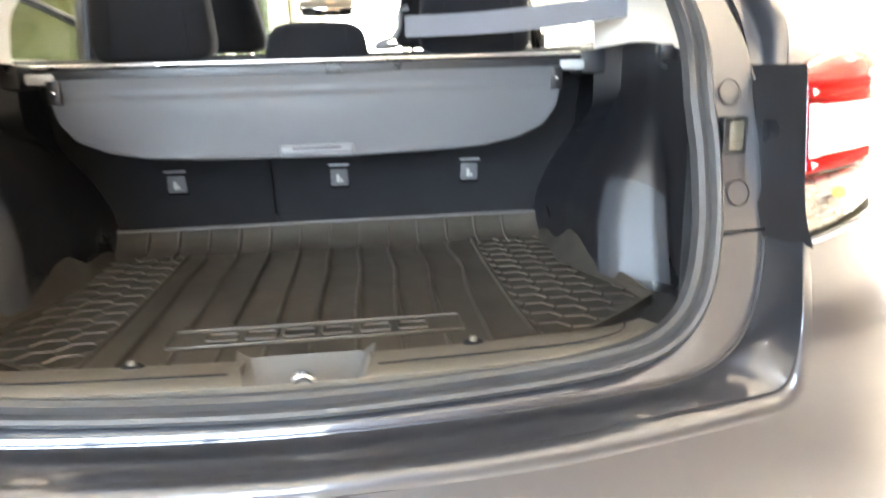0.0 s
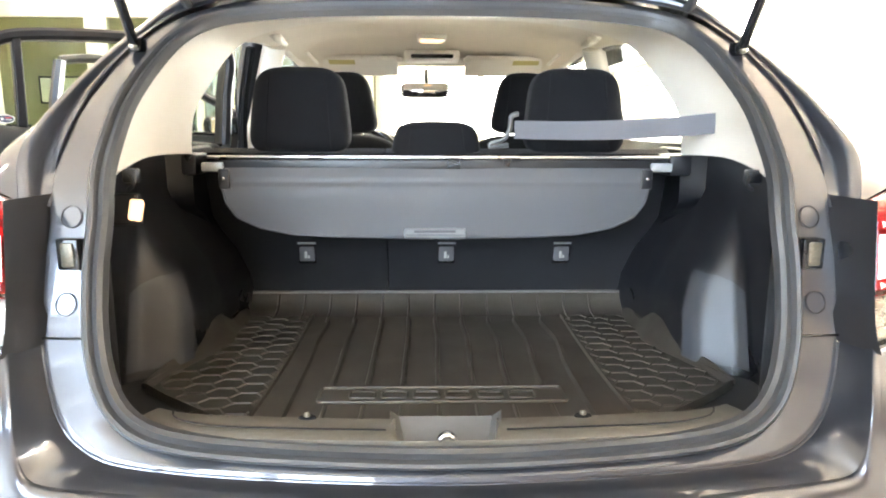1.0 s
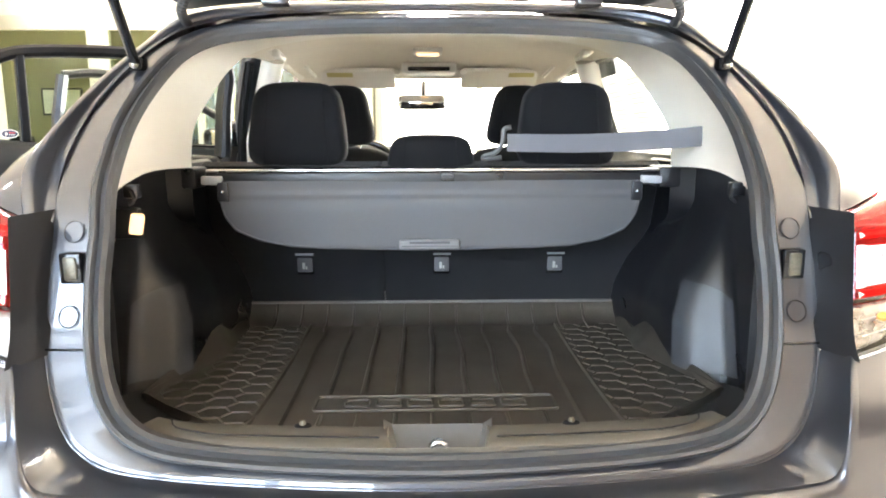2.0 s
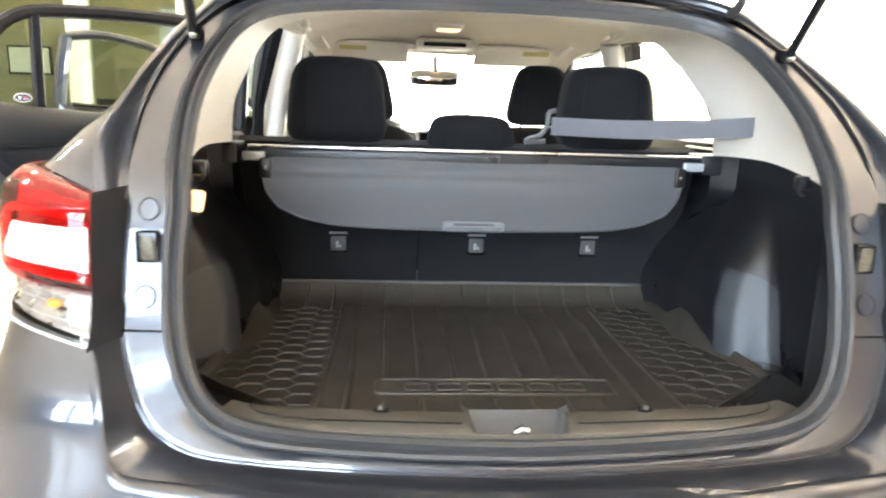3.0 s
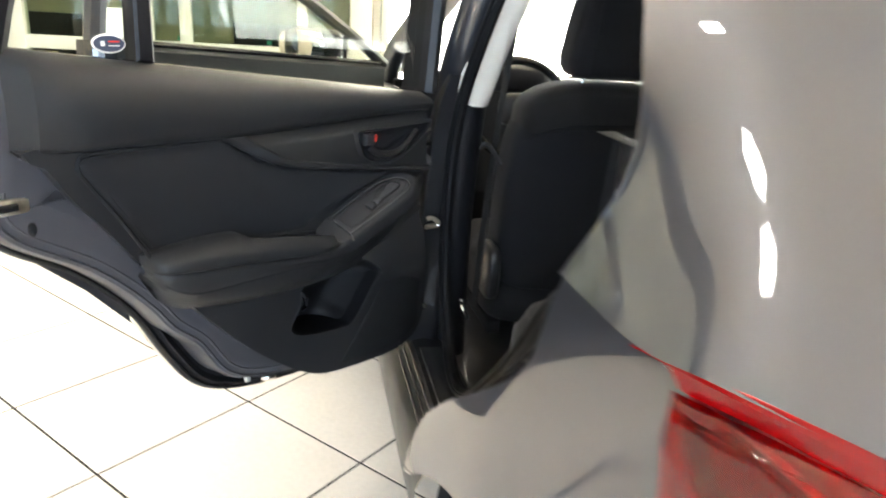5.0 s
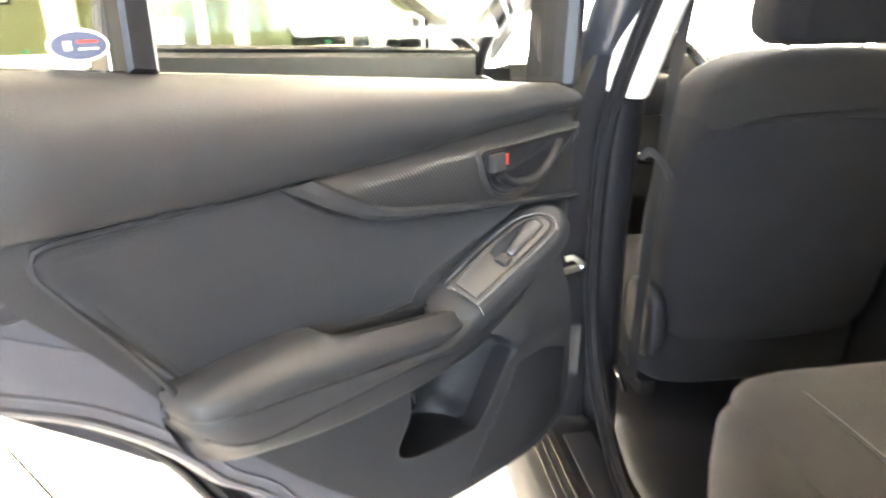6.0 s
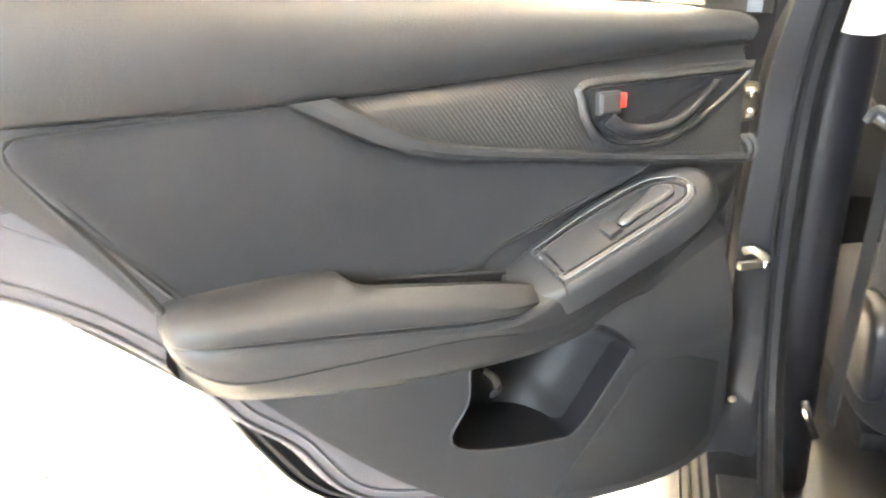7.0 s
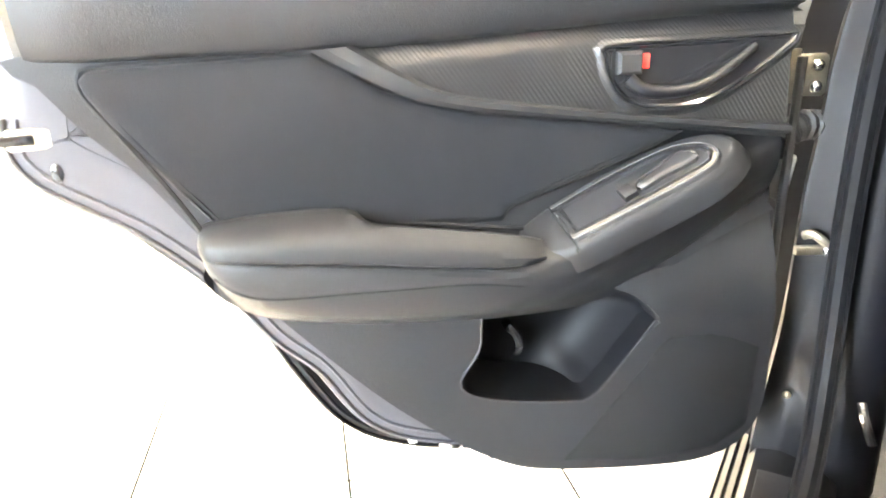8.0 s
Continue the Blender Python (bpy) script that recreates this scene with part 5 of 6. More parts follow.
def moulded_loop(x, y, w, d, r, h, rad):
    """A rounded rectangular bead lying on the liner."""
    pts = []
    for cx, cy, a0 in ((x + w - r, y + d - r, 0), (x - w + r, y + d - r, 1), (x - w + r, y - d + r, 2), (x + w - r, y - d + r, 3)):
        pts += [(cx + r * math.cos((a0 + k / 4) * math.pi / 2), cy + r * math.sin((a0 + k / 4) * math.pi / 2), h) for k in range(5)]
    return tube(pts + pts[:2], rad, 6)


part("badge_frame", moulded_loop(0.0, 0.445, 0.253, 0.038, 0.010, MZ + 0.003, 0.0035), MATR, cmat)
for k in range(6):
    x = -0.165 + k * 0.066
    part("badge_block", moulded_loop(x, 0.446, 0.026, 0.017, 0.008, MZ + 0.0025, 0.0028), MATR, cmat)
for s in (-1, 1):
    ring = part("fastener", pillowy((s * 0.239, 0.225, 0.600), (0.006, 0.006, 0.008), (0.7, 1), 12, 8), BUFF, cmat, "small dull mat fastener")
    part("fastener_base", pillowy((s * 0.239, 0.225, 0.595), (0.016, 0.012, 0.005), (0.7, 1), 14, 6), MATTEB, ring)

# ---- tail lamps, jamb fittings, wheels ----
for s in (-1, 1):
    lampo = part("tail_lamp", lamp_patch(s, 0, 1, lambda f: max(lbot(f), tsplit(f)), ltop, lens_out, 90, 60, 0.010), REDGLASS, car, "red and clear tail lamp")
    ft = spline([Vector((0.700, 0.262, 0.962))] + [Vector(p) for p in FOOT], 61)
    rows = []
    for j in range(61):
        f = j / 60
        e = lamp_pt(1, f, ltop(f), 0.002)
        p = ft[j]
        rows.append([Vector((s * q.x, q.y, q.z)) for q in spline([e, e.lerp(p, 0.25) + Vector((0, 0, 0.008)), e.lerp(p, 0.65) + Vector((0, 0, 0.008)), p + Vector((0, 0, -0.003))], 9)])
    part("lens_top", from_grid(rows), REDLENS, lampo)
    part("reflector", lamp_patch(s, 0.004, 0.985, lambda f: max(lbot(f), tsplit(f)) + 0.002, lambda f: ltop(f) - 0.004, facet_out, 60, 64, 0.004), REFLECT, lampo, "faceted red reflector")
    guide = [(0.022, 0.937), (0.14, 0.942), (0.27, 0.947), (0.325, 0.940), (0.345, 0.918), (0.350, 0.892), (0.340, 0.868), (0.30, 0.858), (0.16, 0.847), (0.022, 0.839)]
    part("light_guide", tube([lamp_pt(s, q.x, q.z, 0.004) for q in spline([(f, 0, z) for f, z in guide], 60)], 0.0075, 8), GUIDE, lampo, "milky light guide band")
    dark = [(0.985, 0.945), (0.955, 0.918), (0.88, 0.898), (0.70, 0.884), (0.50, 0.870), (0.37, 0.850)]
    part("lens_crease", tube([lamp_pt(s, q.x, q.z, 0.008) for q in spline([(f, 0, z) for f, z in dark], 50)], 0.0035, 6), REDDARK, lampo)
    part("clear_window", lamp_patch(s, 0.008, 0.315, lambda f: 0.850 + 0.055 * f, lambda f: 0.922 + 0.022 * f - 0.055 * max(0, (f - 0.272) / 0.043), 0.0150, 60, 8, 0.004), CLEARL, lampo, "clear reversing lamp window")
    part("turn_lamp", lamp_patch(s, 0.0, 0.56, lbot, lambda f: max(tsplit(f), lbot(f) + 0.003), 0.0125, 30, 8, 0.006), CLEARG, lampo, "clear turn signal lens")
    part("turn_reflector", lamp_patch(s, 0.004, 0.52, lambda f: lbot(f) + 0.006, lambda f: max(tsplit(f) - 0.003, lbot(f) + 0.006), lambda f, z: -0.006 - 0.006 * ((z - lbot(f)) / 0.014 % 1), 40, 48, 0.004), TURNR, lampo, "stepped silver reflector")
    for g in (0.30, 0.66):
        part("rib", tube([lamp_pt(s, f, lbot(f) + 0.006 + (tsplit(f) - lbot(f) - 0.008) * g, 0.000) for f in np.linspace(0.05, 0.36, 16)], 0.0011, 5), SILVERP, lampo)
    for k in range(7):
        f = 0.03 + 0.036 * k
        part("diode", pillowy(lamp_pt(s, f, 0.906 + 0.02 * f, 0.0165), (0.006, 0.003, 0.005), (0.8, 0.8), 10, 6), SILVERP, lampo)
    part("step_line", tube([lamp_pt(s, f, 0.878 + 0.045 * f, 0.0160) for f in np.linspace(0.02, 0.27, 12)], 0.0009, 5), SILVERP, lampo)
    part("turn_rim", tube([lamp_pt(s, f, lbot(f) + 0.004, 0.0115) for f in np.linspace(0.0, 0.54, 24)], 0.0022, 6), CLEARL, lampo)
    part("bulb", pillowy(lamp_pt(s, 0.13, 0.800, 0.004), (0.012, 0.006, 0.008), (1, 1), 12, 8), AMBER, lampo, "amber bulb")
    rows = [[lamp_pt(s, 0.985 * j / 40, lbot(j / 40) + 0.004 + (ltop(j / 40) - lbot(j / 40) - 0.008) * i / 12, -0.028) for j in range(41)] for i in range(13)]
    part("lamp_housing", from_grid(rows), GLOSSB, lampo)
    # black strip between lamp and jamb
    rows = []
    for i in range(12):
        z = 0.735 + (0.976 - 0.735) * i / 11
        a = lamp_pt(1, 0, z)
        jx = 0.672 if z > 0.78 else 0.662
        rows.append([Vector((s * a.x, a.y - 0.012, z)), Vector((s * (a.x - 0.004), a.y + 0.01, z)), Vector((s * (jx + 0.004), apy(z) + 0.002, z)), Vector((s * jx, apy(z) + 0.03, z))])
    part("lamp_side_trim", from_grid(rows), TRIM, car)
    # jamb fittings
    for z in (0.938, 0.796):
        y = apy(z) + 0.0078
        sl = (apy(z + 0.02) - apy(z - 0.02)) / 0.04
        disc = [(s * 0.636 + 0.0155 * math.cos(a), z + 0.0165 * math.sin(a)) for a in np.linspace(0, 2 * math.pi, 29)[:-1]]
        part("plug", slab(disc, lambda u, v, w, y=y, z=z, sl=sl: Vector((u, y - w + (v - z) * sl, v)), [(0, 0), (0, 0.0010)]), PAINT, car, "round body plug")
        part("plug_ring", tube([(s * 0.636 + 0.0172 * math.cos(a), y - 0.0005 + 0.0182 * math.sin(a) * sl, z + 0.0182 * math.sin(a)) for a in np.linspace(0, 2 * math.pi, 28)], 0.0009, 5, caps=False), TRIM_SOFT, car)
    y = apy(0.877)
    cup = part("buffer_cup", box((s * 0.634 - 0.019, y - 0.003, 0.850), (s * 0.634 + 0.019, y + 0.02, 0.904), 0.004), GLOSSB, car)
    part("buffer_plate", box((s * 0.634 - 0.011, y - 0.006, 0.856), (s * 0.634 + 0.012, y, 0.898), 0.004), BUFF, cup)
    part("jamb_gap", tube([(s * 0.600, apy(0.745) - 0.002, 0.745), (s * 0.668, apy(0.745) + 0.002, 0.745)], 0.0022, 5), GLOSSB, car)
    # wheels
    wheel = part("rear_wheel", tube([(s * 0.83, 0.80 + 0.255 * math.cos(a), 0.325 + 0.255 * math.sin(a)) for a in np.linspace(0, 2 * math.pi, 48)], 0.075, 12, caps=False), RUBBER, car, "black tyre on an alloy wheel")
    part("rim", pillowy((s * 0.83, 0.80, 0.325), (0.05, 0.20, 0.20), (0.6, 1), 32, 10), ALU, wheel)
    part("front_wheel", tube([(s * 0.80, 3.40 + 0.255 * math.cos(a), 0.325 + 0.255 * math.sin(a)) for a in np.linspace(0, 2 * math.pi, 48)], 0.075, 12, caps=False), RUBBER, car, "black tyre")
    arch = [[Vector((s * x, 0.80 + 0.352 * math.cos(a), 0.33 + 0.352 * math.sin(a))) for x in (0.705, 0.80, 0.90)] for a in np.linspace(-0.1, math.pi + 0.1, 24)]
    part("wheel_arch_liner", from_grid(arch), TRIM, car)
part("underbody", box((-0.72, 0.1, 0.22), (0.72, 3.6, 0.30)), TRIM, car)
part("bonnet", from_grid([[Vector((x, y, z - 0.05 * abs(x / 0.75) ** 3)) for x in np.linspace(-0.75, 0.75, 13)] for y, z in ((3.15, 0.995), (3.5, 0.97), (3.9, 0.88), (4.12, 0.74), (4.2, 0.55), (4.18, 0.28))]), PAINT, car)

# ---- open rear door ----
HX, HY = -0.783, 1.860
DU, DN = Vector((-0.784, -0.621, 0)), Vector((0.621, -0.784, 0))
DSU, DSV, DV0 = 1.073, 1.0795, -0.094


def dl(u, v, w):
    """A place on the door: u from hinge to latch, v height, w towards the cabin side (in the door's own measure)."""
    return Vector((HX, HY, DV0)) + DU * (u * DSU) + DN * (w * DSU) + Vector((0, 0, v * DSV))


def vb(u):
    return 1.026 + 0.096 * u


SHELL = [(0.078, 0.475), (0.098, 0.440), (0.20, 0.43), (0.42, 0.444), (0.535, 0.466), (0.605, 0.507), (0.655, 0.579), (0.71, 0.679), (0.79, 0.764), (0.874, 0.82), (0.906, 0.855), (0.918, 0.90), (0.905, 1.00), (0.885, vb(0.885) - 0.012), (0.5, vb(0.5) - 0.012), (0.080, vb(0.080) - 0.012), (0.078, 0.75)]
SHELL = [tuple(p[:2]) for p in spline([(u, v, 0) for u, v in SHELL[1:13]], 64)] + SHELL[13:] + SHELL[:1]
PRESS = [Vector(p) for p in ccw(SHELL)]
PRESS = [p.lerp(q_, (0.30 * step(0.90, 0.80, p.y) + 0.70 * step(0.66, 0.58, p.y)) * step(0.12, 0.25, p.x)) for p, q_ in zip(PRESS, inset2(PRESS, 0.036))]
# inner shell takes the paint copy toned to how it is lit
door = part("rear_door", slab(PRESS, dl, [(0.0005, -0.064), (0.003, -0.050), (0.006, -0.020), (0.012, -0.006), (0.022, -0.001), (0.045, 0.0), (0.078, 0.0), (0.080, -0.058)], back=-0.066), PAINT_LIT, car, "open grey rear door with charcoal inner trim")
edge_ = [k for k, p in enumerate(PRESS) if p.y > 0.66 and p.x > 0.62]
near_, far_ = inset2(PRESS, 0.070), inset2(PRESS, 0.125)
part("flange_plate", from_grid([[dl(near_[k].x, near_[k].y, -0.001), dl(far_[k].x, far_[k].y, -0.001)] for k in edge_]), PAINT_LIT, door)
part("door_skin", slab(SHELL, dl, [(0.012, -0.118), (0.003, -0.112), (0, -0.100), (0, -0.0690), (0.002, -0.0665), (0.010, -0.0672), (0.014, -0.0700)], back=-0.122), PAINT, door, "grey metallic outer door skin")
OUTL = [Vector(p) for p in ccw(SHELL)]
rim_ = [k for k, p in enumerate(OUTL) if p.y < 0.86 and p.x > 0.11]
BAND = [(0.0025, -0.0665), (0.005, -0.0600), (0.008, -0.0580), (0.011, -0.0610), (0.014, -0.0575), (0.019, -0.0540), (0.024, -0.0555), (0.030, -0.0600)]
rings_ = [inset2(OUTL, a) for a, b in BAND]
strip = part("door_weatherstrip", from_grid([[dl(r[k].x, r[k].y, b) for r, (a, b) in zip(rings_, BAND)] for k in rim_]), RUBBERB, door, "black rubber door weatherstrip")
for a, w_ in ((0.0085, -0.0575), (0.0205, -0.0535)):
    ring_ = inset2(OUTL, a)
    part("seal_lip", tube([dl(ring_[k].x, ring_[k].y, w_) for k in rim_], 0.0022, 6), RUBBERB, strip)
for a in (0.018, 0.031):
    ring_ = inset2(PRESS, a)
    part("pressed_bead", tube([dl(ring_[k].x, ring_[k].y, -0.0005) for k in range(len(PRESS)) if 0.50 < ring_[k].y < 0.93 and ring_[k].x > 0.30], 0.0026, 6), PAINT_LIT, door)
part("edge_clip", box((-0.004, -0.006, -0.009), (0.004, 0.006, 0.009), 0.002, m=Matrix.Translation(dl(0.512, 0.500, -0.026)) @ Matrix.Rotation(radians(-38), 4, 'Z')), SILVERP, door)
PAN = [(0.850, 0.985), (0.837, 0.952), (0.814, 0.914), (0.769, 0.86), (0.715, 0.786), (0.642, 0.699), (0.556, 0.608), (0.495, 0.555), (0.429, 0.508), (0.358, 0.480), (0.203, 0.467), (0.13, 0.476), (0.092, 0.506), (0.078, 0.569), (0.086, 0.777), (0.096, 0.864), (0.099, 0.950), (0.106, 0.990), (0.160, 0.992), (0.500, 0.986)]
POCK = [(0.425, 0.693), (0.433, 0.649), (0.456, 0.610), (0.441, 0.590), (0.39, 0.577), (0.322, 0.570), (0.306, 0.571), (0.288, 0.584), (0.258, 0.622), (0.230, 0.660), (0.226, 0.672), (0.248, 0.696), (0.281, 0.711), (0.325, 0.710), (0.367, 0.701)]


def inside(p, poly):
    c = False
    n = len(poly)
    for k in range(n):
        a, b = poly[k - 1], poly[k]
        if (a[1] > p[1]) != (b[1] > p[1]) and p[0] < (b[0] - a[0]) * (p[1] - a[1]) / (b[1] - a[1]) + a[0]:
            c = not c
    return c


def field(poly, wfun, place, spacing=0.014, loops=(), edge=None):
    """A moulded panel: a fine skin over an outline, raised by wfun(u, v); loops are further crease lines in it."""
    poly = [Vector(p[:2]) for p in ccw(poly)]
    pts, edges = [], []

    def ring(pl):
        b = len(pts)
        pts.extend([Vector(p[:2]) for p in pl])
        edges.extend([(b + k, b + (k + 1) % len(pl)) for k in range(len(pl))])
    ring(poly)
    for lp in loops:
        ring(lp)
    us, vs = [p.x for p in poly], [p.y for p in poly]
    near = inset2(poly, spacing * 0.5)
    u = min(us)
    row = 0
    while u < max(us):
        v = min(vs) + (row % 2) * spacing / 2
        while v < max(vs):
            if inside((u, v), near):
                pts.append(Vector((u, v)))
            v += spacing
        u += spacing * 0.87
        row += 1
    from mathutils import geometry
    ov, oe, of, *_ = geometry.delaunay_2d_cdt(pts, edges, [], 1, 1e-5)
    bm = bmesh.new()
    bv = [bm.verts.new(place(p.x, p.y, wfun(p.x, p.y))) for p in ov]
    for f in of:
        try:
            bm.faces.new([bv[k] for k in f])
        except ValueError:
            pass
    if edge is not None:
        rim = [e for e in bm.edges if e.is_boundary]
        ext = bmesh.ops.extrude_edge_only(bm, edges=rim)["geom"]
        dv = DN * -edge
        for g in ext:
            if isinstance(g, bmesh.types.BMVert):
                g.co += dv
    return bm


def rounded(poly, n):
    return [Vector(p[:2]) for p in spline([(p[0], p[1], 0) for p in poly], n, True)]


def panel_w(u, v):
    """Height of the main trim: hollow behind the armrest, full below, rolled off at its rim."""
    w = 0.040 - 0.024 * step(0.70, 0.80, v) + 0.022 * step(0.86, 0.96, v)
    w += 0.015 * math.exp(-((u - 0.215) / 0.055) ** 2 - ((v - 0.690) / 0.034) ** 2)
    w += 0.007 * math.exp(-((u - 0.13) / 0.06) ** 2 - ((v - 0.668) / 0.022) ** 2)
    if inside((u, v), POCK_IN):
        w = -0.0545
    return w


POCK_R = rounded(POCK, 60)
POCK_IN = inset2([Vector(p) for p in ccw(POCK_R)], 0.0008)
part("door_trim", field(rounded(PAN, 110), panel_w, dl, 0.013, [ccw(POCK_R), inset2([Vector(p) for p in ccw(POCK_R)], 0.006)], 0.045), TRIM_SOFT, door, "charcoal moulded door trim panel")
# padded upper roll
rows = []
for u in np.linspace(0.082, 0.872, 34):
    b = vb(u)
    k = 1.0 if u < 0.8 else 1 - (u - 0.8) / 0.072 * 0.35
    e = 0.03 if (u < 0.086 or u > 0.868) else 0
    lo_ = 0.979 + 0.022 * step(0.62, 0.10, u)
    rows.append([dl(u, lo_ - 0.004, 0.030), dl(u, lo_, 0.047 * k - e), dl(u, lo_ + 0.003, 0.0505 * k - e)] + [dl(u, lo_ + (b - lo_) * f, w * k - e * q_) for f, w, q_ in ((0.13, 0.0580, 1), (0.34, 0.0635, 1), (0.50, 0.0640, 1), (0.66, 0.0600, 1), (0.79, 0.0510, 0.9), (0.90, 0.0350, 0.7), (0.97, 0.0170, 0.3), (1.0, 0.0, 0))])
part("upper_roll", from_grid(rows), TRIM_SOFT, door, "soft charcoal upper door roll")
# cloth insert
FAB = [(0.805, 0.962), (0.794, 0.970), (0.71, 0.973), (0.589, 0.977), (0.524, 0.938), (0.448, 0.914), (0.366, 0.903), (0.206, 0.881), (0.238, 0.864), (0.392, 0.803), (0.40, 0.79), (0.55, 0.79), (0.70, 0.80), (0.743, 0.859), (0.783, 0.919), (0.801, 0.947)]
FABV = [Vector(p) for p in FAB]


def cloth_w(u, v):
    """Padded cloth: hollow towards the armrest, rounded down into its seam."""
    p = Vector((u, v))
    m = 1.0
    for a, b in zip(FABV, FABV[1:] + FABV[:1]):
        f = min(max((p - a).dot(b - a) / max((b - a).length_squared, 1e-9), 0), 1)
        m = min(m, (p - a.lerp(b, f)).length)
    s_ = min(m / 0.022, 1)
    return 0.041 - 0.026 * step(0.93, 0.80, v) + 0.010 * math.sqrt(max(1 - (1 - s_) ** 2, 0))


part("cloth_insert", field(FAB, cloth_w, dl, 0.0095, [inset2([Vector(p) for p in ccw(FAB)], 0.004), inset2([Vector(p) for p in ccw(FAB)], 0.010)], 0.006), CLOTH, door, "dark grey cloth door insert")
part("insert_piping", tube([dl(p.x, p.y, 0.040) for p in spline([(0.715, 0.808, 0), (0.743, 0.857, 0), (0.783, 0.918, 0), (0.803, 0.950, 0), (0.803, 0.963, 0), (0.79, 0.9715, 0), (0.71, 0.975, 0), (0.589, 0.979, 0)], 50)], 0.0038, 6), MATTEB, door)
# twill accent strip
ACC = [(0.590, 0.982), (0.547, 0.985), (0.35, 0.995), (0.112, 1.003), (0.099, 1.003), (0.099, 0.871), (0.112, 0.872), (0.30, 0.897), (0.427, 0.913), (0.488, 0.926), (0.535, 0.949)]


def accent_w(u, v):
    """A strip facing upwards along the top, then a face that leans in below."""
    d = float(np.interp(u, [0.099, 0.112, 0.35, 0.547, 0.590], [1.003, 1.003, 0.995, 0.985, 0.982])) - v
    return 0.037 + 0.0155 * step(-0.004, 0.026, d) - 0.03 * max(0, d - 0.026)


part("accent_trim", field(ACC, accent_w, dl, 0.007, [inset2([Vector(p) for p in ccw(ACC)], 0.003)], 0.012), CARBON, door, "black accent strip with moulded twill pattern")
lo = spline([(0.590, 0.979, 0.051), (0.535, 0.949, 0.053), (0.488, 0.928, 0.055), (0.427, 0.915, 0.056), (0.30, 0.899, 0.056), (0.100, 0.875, 0.055)], 40)
up = spline([(0.548, 0.982, 0.052), (0.503, 0.955, 0.056), (0.455, 0.934, 0.058), (0.36, 0.918, 0.058), (0.25, 0.903, 0.058), (0.100, 0.886, 0.056)], 40)
part("accent_edge", from_grid([[dl(a.x, a.y, a.z), dl(*(a.lerp(b, 0.35)[:2]), a.z + 0.006), dl(*(a.lerp(b, 0.8)[:2]), b.z + 0.004), dl(b.x, b.y, b.z - 0.003)] for a, b in zip(lo, up)]), TRIM_SOFT, door)
# handle bowl
BOWL = [(0.297, 0.970), (0.303, 0.963), (0.298, 0.943), (0.283, 0.922), (0.254, 0.911), (0.201, 0.913), (0.155, 0.935), (0.104, 0.972), (0.13, 0.974), (0.2, 0.972)]
part("handle_bezel", slab(BOWL, dl, [(-0.009, 0.0515), (-0.005, 0.0560), (-0.003, 0.0565), (-0.002, 0.0560), (-0.001, 0.0530)], smooth=72), CARBON, door)
part("handle_bowl", slab(BOWL, dl, [(-0.002, 0.0535), (-0.0005, 0.0570), (0.001, 0.0570), (0.003, 0.0550), (0.012, 0.0545)], smooth=72), GLOSSB, door, "gloss black handle bowl")
part("door_lever", tube([dl(*p) for p in spline([(0.283, 0.940, 0.066), (0.268, 0.929, 0.072), (0.235, 0.927, 0.075), (0.205, 0.934, 0.074), (0.175, 0.951, 0.068), (0.150, 0.966, 0.060)], 24)], [0.0078 - 0.00016 * k for k in range(24)], 10), PLASTB, door, "black inner door handle")
part("lock_tab", slab([(0.293, 0.966), (0.293, 0.944), (0.268, 0.944), (0.268, 0.966)], dl, [(0, 0.056), (0, 0.062), (0.003, 0.065)], back=0.055), TRIM_SOFT, door)
part("lock_mark", slab([(0.267, 0.963), (0.267, 0.949), (0.259, 0.949), (0.259, 0.963)], dl, [(0, 0.056), (0, 0.0578), (0.001, 0.0583)], back=0.055), REDTAG, door, "red unlock mark")
# armrest: pad on top, faceted body below, running forward into the switch arm
PAD = ((0.724, 0.806, 0.800, 0.790, 0.018, 0.030), (0.716, 0.812, 0.806, 0.786, 0.016, 0.058), (0.70, 0.815, 0.808, 0.785, 0.015, 0.074), (0.66, 0.819, 0.808, 0.783, 0.015, 0.082), (0.60, 0.821, 0.806, 0.779, 0.015, 0.085), (0.565, 0.818, 0.804, 0.776, 0.018, 0.086), (0.545, 0.809, 0.803, 0.774, 0.045, 0.086), (0.50, 0.803, 0.797, 0.769, 0.052, 0.086), (0.44, 0.794, 0.788, 0.762, 0.052, 0.085), (0.395, 0.786, 0.780, 0.759, 0.050, 0.082), (0.366, 0.778, 0.772, 0.762, 0.048, 0.074))
rows = []
for u, vb_, vf, vl, wb, wf_ in PAD:
    rows.append([dl(u, vb_ - 0.02, wb), dl(u, vb_, wb + 0.002), dl(u, vb_ + 0.002, wb * 0.5 + wf_ * 0.5), dl(u, vf + 0.002, wf_ - 0.010), dl(u, vf - 0.004, wf_ - 0.002), dl(u, (vf + vl) / 2, wf_ + 0.002), dl(u, vl + 0.002, wf_), dl(u, vl, wf_ - 0.003)])
part("armrest", from_grid([spline([r[k] for r in rows], 60) for k in range(8)]), TRIM_SOFT, door, "padded charcoal armrest")
